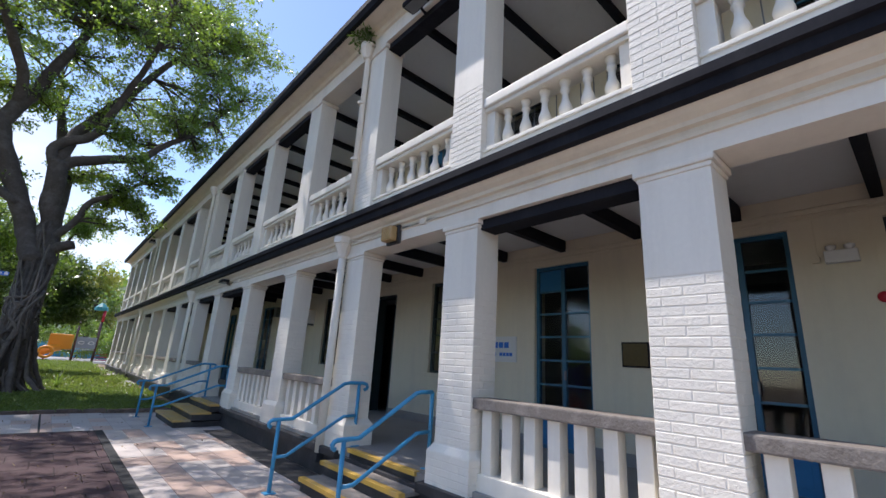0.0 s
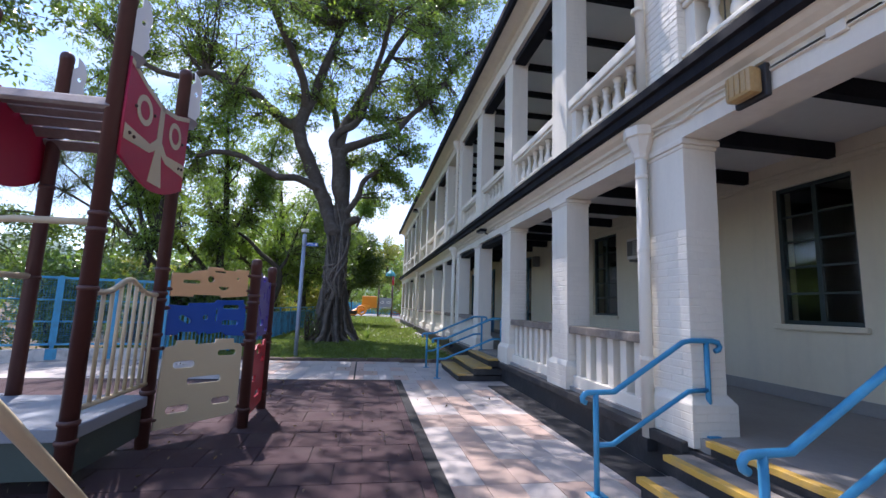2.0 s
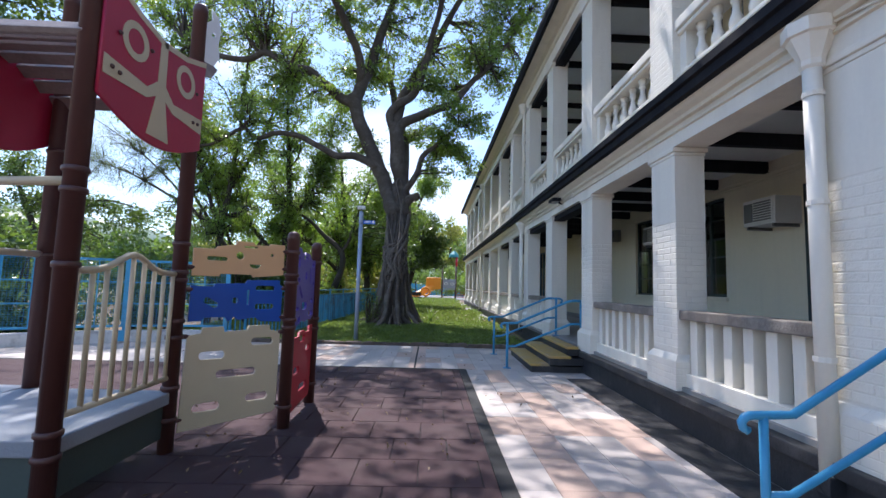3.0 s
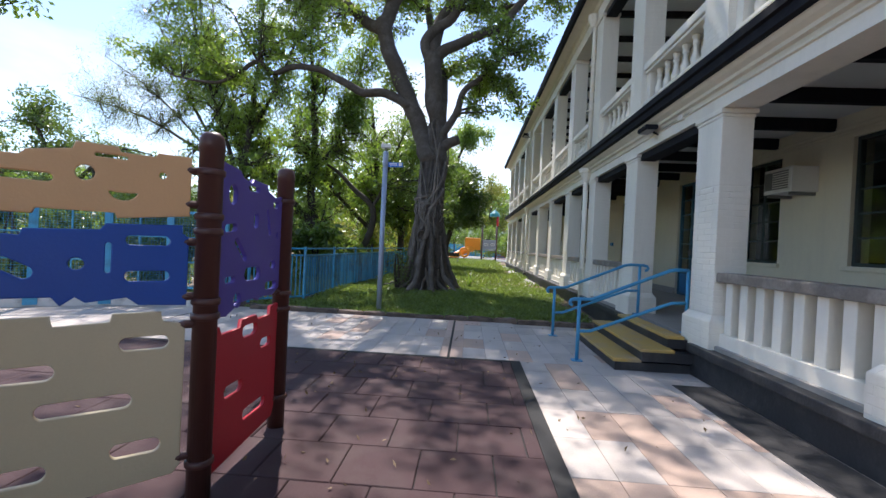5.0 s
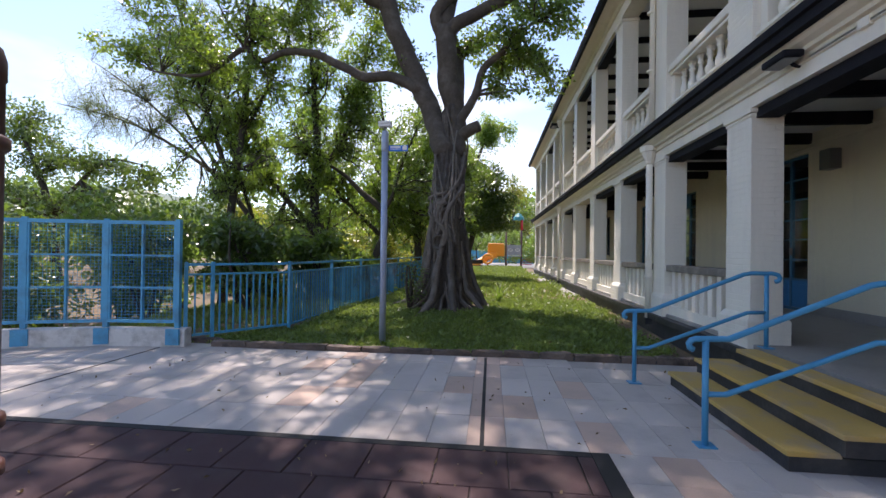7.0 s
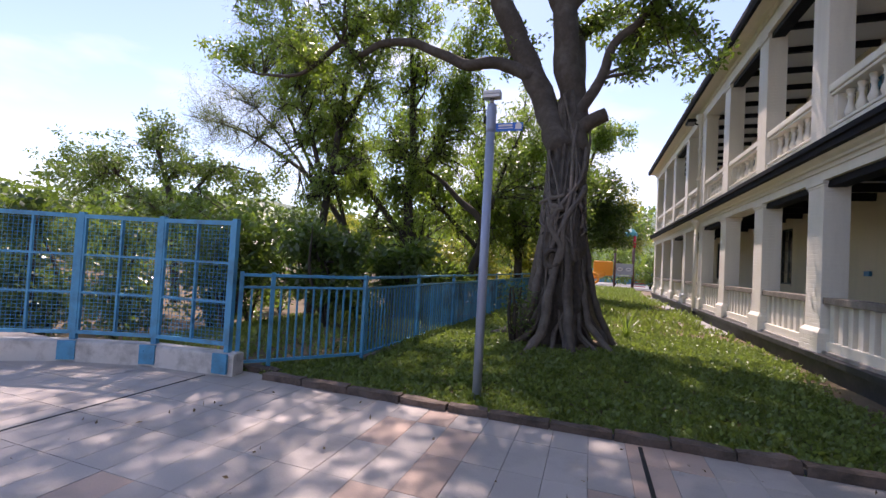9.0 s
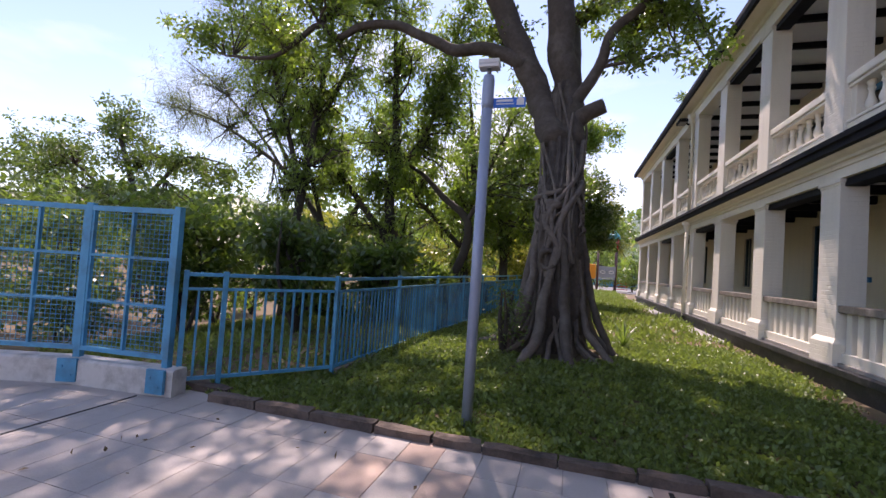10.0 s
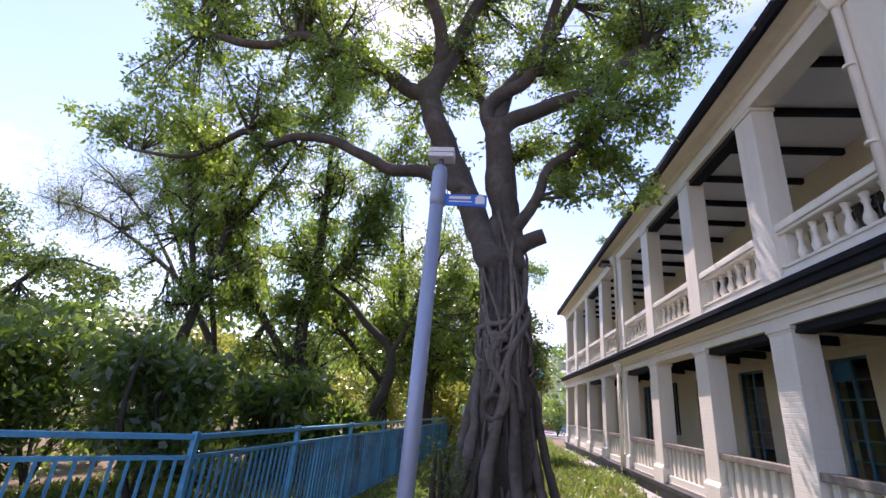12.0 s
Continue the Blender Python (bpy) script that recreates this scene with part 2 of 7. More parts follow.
GREYMETAL = surface("grey_metal", (0.25, 0.25, 0.25), (0.2, 0.2, 0.2), 0.45, 0.6, grain=40, bump=0.08)
SIGNBLUE = surface("sign_blue", (0.015, 0.16, 0.62), (0.013, 0.14, 0.55), 0.35, grain=10, bump=0.0)
LOWWALL = surface("white_low_wall_paint", (0.68, 0.65, 0.61), (0.60, 0.57, 0.53), 0.7, grain=20, stain=(0.20, 0.18, 0.15), stain_amount=0.7, stain_scale=4, bump=0.2)
AMBER = surface("amber_lens", (0.50, 0.33, 0.14), (0.36, 0.23, 0.09), 0.3, grain=40, bump=0.1)
BRONZE = surface("bronze_plaque", (0.14, 0.10, 0.045), (0.10, 0.07, 0.03), 0.35, 0.7, grain=30, bump=0.1)
ORANGE = surface("orange_plastic", (0.80, 0.30, 0.02), (0.74, 0.27, 0.02), 0.4, grain=40, bump=0.05)
ASPHALT = surface("pale_concrete_path", (0.33, 0.32, 0.30), (0.27, 0.26, 0.25), 0.8, grain=40, bump=0.2)
LEAF_FICUS = foliage("ficus_leaf", (0.024, 0.046, 0.014), (0.064, 0.100, 0.024), (0.22, 0.32, 0.032), gloss=0.3)
LEAF_DARK = foliage("dark_leaf", (0.016, 0.032, 0.013), (0.055, 0.092, 0.027), (0.11, 0.17, 0.02), gloss=0.3)
LEAF_MID = foliage("mid_green_leaf", (0.026, 0.046, 0.017), (0.064, 0.105, 0.028), (0.15, 0.23, 0.028))
LEAF_LIME = foliage("yellow_green_leaf", (0.07, 0.09, 0.018), (0.18, 0.20, 0.035), (0.26, 0.27, 0.035))
LEAF_WISP = foliage("bright_hanging_leaf", (0.032, 0.056, 0.016), (0.080, 0.125, 0.028), (0.22, 0.33, 0.035))
LEAF_FINE = foliage("feathery_grey_green_leaf", (0.045, 0.066, 0.030), (0.085, 0.112, 0.048), (0.13, 0.17, 0.045))
GRASSLEAF = foliage("lawn_leaf", (0.044, 0.072, 0.018), (0.155, 0.205, 0.048), (0.13, 0.18, 0.028), gloss=0.45, patch=2.6)
ROOTBARK = surface("pale_root_bark", (0.205, 0.17, 0.14), (0.095, 0.076, 0.061), 0.9, grain=18, stain=(0.07, 0.056, 0.042), stain_amount=0.75, stain_scale=5, bump=0.9, bump_scale=34)
CONCRETE = surface("weathered_concrete", (0.34, 0.30, 0.26), (0.25, 0.22, 0.19), 0.85, grain=40, stain=(0.10, 0.09, 0.07), stain_amount=0.7, stain_scale=4, bump=0.4)
DEADLEAF = foliage("fallen_dry_leaf", (0.12, 0.08, 0.045), (0.26, 0.19, 0.11), (0.05, 0.035, 0.01), gloss=0.7)

# ---- building blocks ----
def box(bm, x0, x1, y0, y1, z0, z1):
    v = [bm.verts.new(p) for p in ((x0, y0, z0), (x1, y0, z0), (x1, y1, z0), (x0, y1, z0), (x0, y0, z1), (x1, y0, z1), (x1, y1, z1), (x0, y1, z1))]
    for f in ((3, 2, 1, 0), (4, 5, 6, 7), (0, 1, 5, 4), (1, 2, 6, 5), (2, 3, 7, 6), (3, 0, 4, 7)):
        bm.faces.new([v[i] for i in f])
    return v


def boxes(*dims, bevel=0.0):
    bm = bmesh.new()
    for d in dims:
        box(bm, *d)
    if bevel:
        bmesh.ops.bevel(bm, geom=bm.edges[:], offset=bevel, segments=2, affect="EDGES", profile=0.6)
    return bm


def tube(bm, pts, radii, seg=10, cap=True):
    """A round bar along a line of points."""
    pts = [Vector(p) for p in pts]
    if not hasattr(radii, "__len__"):
        radii = [radii] * len(pts)
    rings, side = [], None
    for i, p in enumerate(pts):
        d = (pts[min(i + 1, len(pts) - 1)] - pts[max(i - 1, 0)]).normalized()
        if side is None:
            side = d.orthogonal().normalized()
        side = (side - d * side.dot(d)).normalized()
        up = d.cross(side)
        rings.append([bm.verts.new(p + radii[i] * (math.cos(a) * side + math.sin(a) * up)) for a in (2 * math.pi * k / seg for k in range(seg))])
    for a, b in zip(rings, rings[1:]):
        for k in range(seg):
            bm.faces.new((a[k], a[(k + 1) % seg], b[(k + 1) % seg], b[k]))
    if cap:
        bm.faces.new(rings[0][::-1])
        bm.faces.new(rings[-1])
    return bm


def lathe(bm, profile, seg=14, at=(0, 0, 0)):
    """A turned shape: profile of (radius, z)."""
    rings = [[bm.verts.new((at[0] + r * math.cos(2 * math.pi * k / seg), at[1] + r * math.sin(2 * math.pi * k / seg), at[2] + z)) for k in range(seg)] for r, z in profile]
    for a, b in zip(rings, rings[1:]):
        for k in range(seg):
            bm.faces.new((a[k], a[(k + 1) % seg], b[(k + 1) % seg], b[k]))
    bm.faces.new(rings[0][::-1])
    bm.faces.new(rings[-1])
    return bm


def extrude_profile(bm, profile, y0, y1):
    """A moulding: closed outline of (x, z) drawn along y."""
    a = [bm.verts.new((x, y0, z)) for x, z in profile]
    b = [bm.verts.new((x, y1, z)) for x, z in profile]
    n = len(profile)
    for i in range(n):
        bm.faces.new((a[i], a[(i + 1) % n], b[(i + 1) % n], b[i]))
    bm.faces.new(a[::-1])
    bm.faces.new(b)
    bmesh.ops.recalc_face_normals(bm, faces=bm.faces[:])
    return bm


def mesh_of(name, bm, material, smooth=False):
    me = bpy.data.meshes.new(name)
    bm.to_mesh(me)
    bm.free()
    me.materials.append(material)
    if smooth:
        for p in me.polygons:
            p.use_smooth = True
    return me


def part(name, bm, material, parent, label="", smooth=False, at=None):
    """One mesh object under a thing or a part."""
    ob = new(name, mesh_of(name, bm, material, smooth) if isinstance(bm, bmesh.types.BMesh) else bm)
    ob.parent = parent
    if at is not None:
        ob.location = at
    if label:
        ob["label"] = label
    return ob


def thing(name, label, category, group="", kind="", at=(0, 0, 0), turn=0.0):
    ob = new(name)
    ob.empty_display_size = 0.2
    ob.location, ob.rotation_euler = at, (0, 0, radians(turn))
    return tagged(ob, label, category, group, kind)


def solid(name, bm, material, label, category, kind="", group="", smooth=False, at=(0, 0, 0)):
    ob = new(name, mesh_of(name, bm, material, smooth))
    ob.location = at
    return tagged(ob, label, category, group, kind)


def raw(name, verts, faces, material, smooth=False):
    me = bpy.data.meshes.new(name)
    me.from_pydata(verts, [], faces)
    me.materials.append(material)
    if smooth:
        me.polygons.foreach_set("use_smooth", [True] * len(me.polygons))
    return me

# ---- the two-storey verandah building ----
COLS = [-3.6, -1.2, 1.21, 3.55, 5.95, 8.40, 11.00, 13.52, 16.02, 18.60, 21.22, 23.98, 26.66, 29.40, 32.16, 34.92, 37.72]
FX, CW, CD = 3.52, 0.53, 0.36          # column front, width along the facade, depth
WALLX, FLOORZ, SLABZ = 6.25, 0.45, 3.72
UPZ, UPTOP = 3.95, 7.06
Y0, Y1 = COLS[0] - CW / 2, COLS[-1] + CW / 2
PIPES = (4, 8, 12)

# plinth, floors, ceilings
solid("plinth_wall", boxes((3.47, WALLX, Y0, Y1, 0.0, 0.34), bevel=0.01), TAR, "black painted base course under the verandah", "base wall", "structure")
bm = boxes((3.40, 3.56, Y0 - 0.02, 3.95, 0.30, 0.40), (3.40, 3.56, 5.70, 11.05, 0.30, 0.40), (3.40, 3.56, 13.1, Y1 + 0.02, 0.30, 0.40), bevel=0.012)
solid("plinth_ledge", bm, TAR, "black chamfered ledge along the base of the building", "base ledge", "structure")
solid("floor", boxes((3.53, 13.0, Y0, Y1, 0.341, FLOORZ)), FLOOR, "grey cement verandah floor, slightly dusty", "floor", "structure")
solid("floor_upper", boxes((3.53, 13.0, Y0, Y1, SLABZ, UPZ)), CEILING, "white upper verandah floor slab", "floor", "structure")
solid("ceiling", boxes((3.70, WALLX, Y0, Y1, UPTOP + 0.34, UPTOP + 0.42)), CEILING, "white painted upper verandah ceiling", "ceiling", "structure")

# beams under both ceilings
bm_low, bm_up = bmesh.new(), bmesh.new()
y = Y0 + 0.35
while y < Y1:
    box(bm_low, 3.75, WALLX - 0.01, y - 0.05, y + 0.05, SLABZ - 0.19, SLABZ - 0.004)
    box(bm_up, 3.75, WALLX - 0.01, y - 0.05, y + 0.05, UPTOP + 0.2, UPTOP + 0.336)
    y += 1.24
solid("ceiling_beams", bm_low, BLACK, "black painted steel ceiling beams of the lower verandah", "beam", "structure")
solid("ceiling_beams_upper", bm_up, BLACK, "black painted timber beams of the upper verandah", "beam", "structure")

# entablature of the ground storey: frieze, cream cornice, black ledge
bm = boxes((FX - 0.012, FX + CD, Y0 - 0.02, Y1 + 0.02, 3.22, 3.60))
solid("wall_frieze", bm, WHITE, "white painted frieze over the lower openings", "wall", "structure")
prof = [(FX - 0.010, 3.365), (FX - 0.04, 3.37), (FX - 0.04, 3.395), (FX - 0.025, 3.405), (FX - 0.035, 3.44), (FX - 0.08, 3.45), (FX - 0.09, 3.485),
        (FX - 0.15, 3.515), (FX - 0.18, 3.545), (FX - 0.20, 3.55), (FX + 0.1, 3.55)]
solid("trim_cornice", extrude_profile(bmesh.new(), prof[:-1] + [(FX + 0.1, 3.55), (FX + 0.1, 3.365)], Y0 - 0.03, Y1 + 0.03), CREAM, "cream moulded cornice below the black ledge", "cornice", "structure")
prof = [(FX - 0.20, 3.555), (FX - 0.26, 3.565), (FX - 0.26, 3.66), (FX - 0.30, 3.67), (FX - 0.30, 3.755), (FX - 0.06, 3.778), (FX + 0.05, 3.782), (FX + 0.05, 3.555)]
solid("trim_ledge", extrude_profile(bmesh.new(), prof, Y0 - 0.06, Y1 + 0.06), BLACK, "black painted projecting string course", "ledge", "structure")

# entablature of the upper storey, soffit, fascia, roof
solid("wall_upper_beam", boxes((FX - 0.02, FX + CD, Y0 - 0.02, Y1 + 0.02, UPTOP, UPTOP + 0.42)), WHITE, "white painted beam over the upper openings", "wall", "structure")
prof = [(FX - 0.016, UPTOP + 0.27), (FX - 0.06, UPTOP + 0.29), (FX - 0.08, UPTOP + 0.36), (FX - 0.16, UPTOP + 0.40), (3.16, UPTOP + 0.43), (3.16, UPTOP + 0.50), (FX + 0.1, UPTOP + 0.50), (FX + 0.1, UPTOP + 0.27)]
solid("trim_eave", extrude_profile(bmesh.new(), prof, Y0 - 0.3, Y1 + 0.3), CREAM, "cream painted moulded eave soffit", "eave", "structure")
prof = [(3.08, UPTOP + 0.40), (3.155, UPTOP + 0.40), (3.155, UPTOP + 0.61), (3.04, UPTOP + 0.61), (3.04, UPTOP + 0.50)]
solid("gutter", extrude_profile(bmesh.new(), prof, Y0 - 0.35, Y1 + 0.35), BLACK, "black painted gutter along the eaves", "gutter", "structure")
zr = UPTOP + 0.56
prof = [(3.12, zr), (9.3, zr + 3.3), (15.4, zr), (15.4, zr + 0.1), (9.3, zr + 3.42), (3.07, zr + 0.08)]
solid("roof", extrude_profile(bmesh.new(), prof, Y0 - 0.3, Y1 + 0.3), ROOF, "dark pitched tiled roof", "roof", "structure")
prof = [(FX + 0.1, zr), (15.0, zr), (9.3, zr + 3.05)]
for i, yy in enumerate((Y0, Y1 - 0.25)):
    solid(f"wall_gable_{i + 1}", extrude_profile(bmesh.new(), prof, yy, yy + 0.25), WHITE, "white painted gable wall", "wall", "structure")


# columns
def brick_mesh(w, d, h):
    bm = boxes((0, w, 0, d, 0, h))
    bmesh.ops.bevel(bm, geom=bm.edges[:], offset=0.006, segments=1, affect="EDGES")
    return mesh_of("brick", bm, BRICK)


COURSE, MORTAR = 0.072, 0.004
B_FRONT = brick_mesh(0.11, CW / 2 - MORTAR, COURSE - MORTAR)
B_MID = brick_mesh(0.11, CW - 0.22 - 2 * MORTAR, COURSE - MORTAR)
B_SIDE = brick_mesh(CD - 0.11 - MORTAR, 0.11, COURSE - MORTAR)
B_HALF = brick_mesh(CD / 2 - MORTAR, 0.11, COURSE - MORTAR)
rnd = random.Random(3)


def lay_bricks(owner, z0, z1):
    """Courses of painted brick round the three faces of a column, alternating in bond."""
    k, z = 0, z0
    while z + COURSE <= z1:
        h = CW / 2
        if k % 2:
            spots = [(B_FRONT, 0, -h), (B_FRONT, 0, MORTAR / 2), (B_SIDE, 0.11 + MORTAR, -h), (B_SIDE, 0.11 + MORTAR, h - 0.11)]
        else:
            spots = [(B_MID, 0, -h + 0.11 + MORTAR), (B_HALF, 0, -h), (B_HALF, CD / 2, -h), (B_HALF, 0, h - 0.11), (B_HALF, CD / 2, h - 0.11)]
        for me, x, y in spots:
            b = part("brick", me, None, owner)
            b.location = (x + rnd.uniform(-0.0015, 0.0015), y + rnd.uniform(-0.0012, 0.0012), z)
        z += COURSE
        k += 1


def column(y, tall, z0, z1, bricks):
    """A square painted-brick column with plinth and cap; origin at its front foot."""
    lab = "white painted brick column of the upper verandah" if tall else "white painted brick verandah column with a plinth"
    c = thing("column", lab, "column", "upper columns" if tall else "lower columns", "structure", (FX, y, 0))
    h, e = CW / 2, 0.0035 if bricks else 0.0
    part("shaft", boxes((e, CD - e, -h + e, h - e, z0, z1), bevel=0.008 if not bricks else 0), WHITE if bricks else BRICKY, c)
    if not tall:
        bm = boxes((-0.055, CD + 0.055, -h - 0.055, h + 0.055, 0.36, 0.72))
        p = 0.055
        lo = [bm.verts.new(v) for v in ((-p, -h - p, 0.72), (CD + p, -h - p, 0.72), (CD + p, h + p, 0.72), (-p, h + p, 0.72))]
        hi = [bm.verts.new(v) for v in ((0.0, -h, 0.80), (CD, -h, 0.80), (CD, h, 0.80), (0.0, h, 0.80))]
        for i in range(4):
            bm.faces.new((lo[i], lo[(i + 1) % 4], hi[(i + 1) % 4], hi[i]))
        part("plinth", bm, BRICKY, c)
        bm = boxes((-0.012, CD + 0.012, -h - 0.012, h + 0.012, z1 - 0.10, z1 - 0.06), (-0.032, CD + 0.03, -h - 0.035, h + 0.035, z1 - 0.06, z1 - 0.004), bevel=0.012)
        part("capital", bm, WHITE, c)
        if bricks:
            lay_bricks(c, 0.81, 2.33)
            part("upper_shaft", boxes((0, CD, -h, h, 2.327, z1 - 0.10), bevel=0.006), WHITE, c, "smooth rendered upper half of the column")
    else:
        part("capital", boxes((-0.03, CD + 0.02, -h - 0.03, h + 0.03, z1 - 0.09, z1 - 0.02), bevel=0.01), WHITE, c)
        if bricks:
            lay_bricks(c, z0 + 0.01, 5.02)
            part("upper_shaft", boxes((0, CD, -h, h, 5.0, z1 - 0.09), bevel=0.006), WHITE, c, "smooth rendered upper half of the column")
    return c


# back wall with openings
# (y0, y1, z0, z1, kind, storey)
OPENINGS = [
    (-3.2, -2.2, 0.45, 3.33, "door"), (-0.4, 0.2, 1.44, 3.33, "window"), (0.98, 2.0, 0.45, 3.33, "door"), (3.48, 4.51, 0.45, 3.33, "door"), (6.22, 7.24, 1.44, 3.33, "window"),
    (8.55, 9.45, 0.45, 3.2, "dark"), (11.18, 12.25, 1.44, 3.36, "window"), (13.70, 14.75, 1.42, 3.35, "window"), (16.38, 17.5, 0.45, 3.38, "door"),
    (20.7, 21.75, 0.45, 3.3, "door"), (24.0, 25.2, 0.45, 3.3, "door"), (26.9, 27.9, 1.42, 3.3, "window"), (29.5, 30.2, 1.42, 3.3, "window"), (32.4, 33.4, 0.45, 3.3, "door"), (35.0, 36.0, 1.42, 3.3, "window"),
]
UPPER = [(c + 0.75, c + 1.8, UPZ if i % 3 == 1 else UPZ + 0.95, UPZ + 2.75, "door" if i % 3 == 1 else "window") for i, c in enumerate(COLS[:-1])]


def pierced_wall(name, holes, z0, z1, label):
    """A wall along the facade's line, built up in blocks that leave its openings clear."""
    bm, y = bmesh.new(), Y0
    for a, b, c, d, _ in sorted(holes):
        box(bm, WALLX, WALLX + 0.3, y, a, z0, z1)
        if c > z0:
            box(bm, WALLX, WALLX + 0.3, a, b, z0, c)
        box(bm, WALLX, WALLX + 0.3, a, b, d, z1)
        y = b
    box(bm, WALLX, WALLX + 0.3, y, Y1, z0, z1)
    bmesh.ops.remove_doubles(bm, verts=bm.verts[:], dist=1e-4)
    return solid(name, bm, BACKWALL, label, "wall", "structure")


pierced_wall("wall_back", OPENINGS, FLOORZ + 0.002, SLABZ - 0.002, "cream painted inner wall of the lower verandah")
pierced_wall("wall_back_upper", UPPER, UPZ + 0.002, UPTOP + 0.336, "cream painted inner wall of the upper verandah")
solid("trim_picture_rail", boxes((WALLX - 0.03, WALLX + 0.001, Y0, Y1, 3.47, 3.52), (WALLX - 0.022, WALLX + 0.001, Y0, Y1, 3.42, 3.445), bevel=0.006), BACKWALL, "cream conduit and moulding near the ceiling", "trim", "structure")
solid("skirting", boxes(*[(WALLX - 0.012, WALLX + 0.001, a, b, FLOORZ + 0.002, FLOORZ + 0.16) for a, b in ((2.0, 3.48), (4.51, 8.55), (9.45, 16.38), (17.5, 20.7), (21.75, 24.0), (25.2, 32.4))]), FLOOR, "grey skirting at the foot of the inner wall", "skirting", "structure")
# room walls behind the panes; their darkness is coloured in, not cast
solid("wall_room_rear", boxes((9.6, 9.8, Y0, Y1, FLOORZ + 0.002, SLABZ - 0.002), (9.6, 9.8, Y0, Y1, UPZ + 0.002, UPTOP + 0.3)), ROOMSHADE, "rear wall of the rooms, near-black to stand for indoor shade", "wall", "structure")
for i, yy in enumerate((Y0, Y1 - 0.3)):
    solid(f"wall_end_{i + 1}", boxes((FX + CD + 0.1, 13.0, yy, yy + 0.3, FLOORZ + 0.002, SLABZ - 0.002), (FX + CD + 0.1, 13.0, yy, yy + 0.3, UPZ + 0.002, UPTOP + 0.3)), BACKWALL, "painted end wall of the building", "wall", "structure")
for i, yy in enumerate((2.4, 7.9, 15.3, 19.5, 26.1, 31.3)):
    solid(f"wall_partition_{i + 1}", boxes((WALLX + 0.3, 9.6, yy, yy + 0.15, FLOORZ + 0.002, SLABZ - 0.002)), ROOMSHADE, "partition wall between rooms, near-black to stand for indoor shade", "wall", "structure")


def opening(index, y0, y1, z0, z1, kind, base):
    """A steel-framed window or glazed door set in the inner wall, with bars, panes and a solid lower panel in doors."""
    w, h = y1 - y0, z1 - z0
    door = kind == "door"
    lab = "blue steel-framed glazed door with solid blue lower panels" if door else "dark steel-framed window with many small panes"
    t = thing(f"{'door' if door else 'window'}_{index}", lab, "door" if door else "window", "", "structure", (WALLX + 0.06, y0, z0))
    fm = DOORBLUE if door else DARKFRAME
    f = 0.055
    part("frame", boxes((0, 0.08, 0, f, 0, h), (0, 0.08, w - f, w, 0, h), (0.001, 0.079, f, w - f, h - f, h), (0.001, 0.079, f, w - f, 0, f)), fm, t)
    zt = h * 0.76 if door else h * 0.99
    zb = h * 0.2 if door else 0.0
    mull = boxes((0.01, 0.07, w / 2 - 0.03, w / 2 + 0.03, f, h - f))
    part("mullion", mull, fm, t)
    for s in (0, 1):
        a, b = (f, w / 2 - 0.03) if s == 0 else (w / 2 + 0.03, w - f)
        if door:
            part("lower_panel", boxes((0.02, 0.055, a, b, f, zb), (0.012, 0.02, a + 0.06, b - 0.06, f + 0.08, zb - 0.08), bevel=0.004), PANELBLUE, t, "solid blue painted panel")
        bars = bmesh.new()
        rows = 6 if door else 5
        top = h - f
        z_lo = zb if door else f
        for k in range(1, rows):
            zz = z_lo + (top - z_lo) * k / rows
            box(bars, 0.018, 0.06, a, b, zz - 0.014, zz + 0.014)
        if door:
            box(bars, 0.018, 0.06, a, b, zb - 0.02, zb + 0.02)
        part("glazing_bar", bars, fm, t)
        for k in range(rows):
            za, zc = z_lo + (top - z_lo) * k / rows + 0.014, z_lo + (top - z_lo) * (k + 1) / rows - 0.014
            if door and s == 1 and k == rows - 1 and index % 2 == 0:
                part("upper_panel", boxes((0.03, 0.05, a, b, za, zc)), PANELBLUE, t, "blue painted blank panel")
            else:
                part("pane", boxes((0.036, 0.042, a + 0.001, b - 0.001, za, zc)), GLASS, t)
    if door:
        part("handle", boxes((-0.04, 0.01, w / 2 - 0.05, w / 2 - 0.03, h * 0.36, h * 0.36 + 0.14), bevel=0.005), GREYMETAL, t, "grey metal door handle")
    else:
        part("sill", boxes((-0.12, 0.02, -0.06, w + 0.06, -0.07, -0.001), bevel=0.008), BACKWALL, t, "cream painted sill")


n_open = 0
for o in OPENINGS + UPPER:
    n_open += 1
    if o[4] != "dark":
        opening(n_open, *o, 0)
# doorway with a half-open blue door leaf
dw = thing("open_doorway", "dark open doorway with a blue glazed door folded inward", "door", "", "structure", (WALLX, 8.55, FLOORZ))
part("frame", boxes((0, 0.3, 0, 0.05, 0, 2.74), (0, 0.3, 0.85, 0.9, 0, 2.74), (0.001, 0.299, 0.05, 0.85, 2.70, 2.75)), DARKFRAME, dw)
part("leaf", boxes((0.30, 1.05, 0.052, 0.09, 0.0, 0.9), bevel=0.004), PANELBLUE, dw, "blue lower door panel")
part("leaf_frame", boxes((0.30, 0.36, 0.05, 0.092, 0.91, 2.6), (0.99, 1.05, 0.05, 0.092, 0.91, 2.6), (0.36, 0.99, 0.05, 0.092, 2.54, 2.6)), DARKFRAME, dw)

for i, y in enumerate(COLS):
    near = 2 <= i <= 6
    column(y, False, 0.36, 3.22, near)
    column(y, True, 3.775, UPTOP, i in (2, 3, 4))

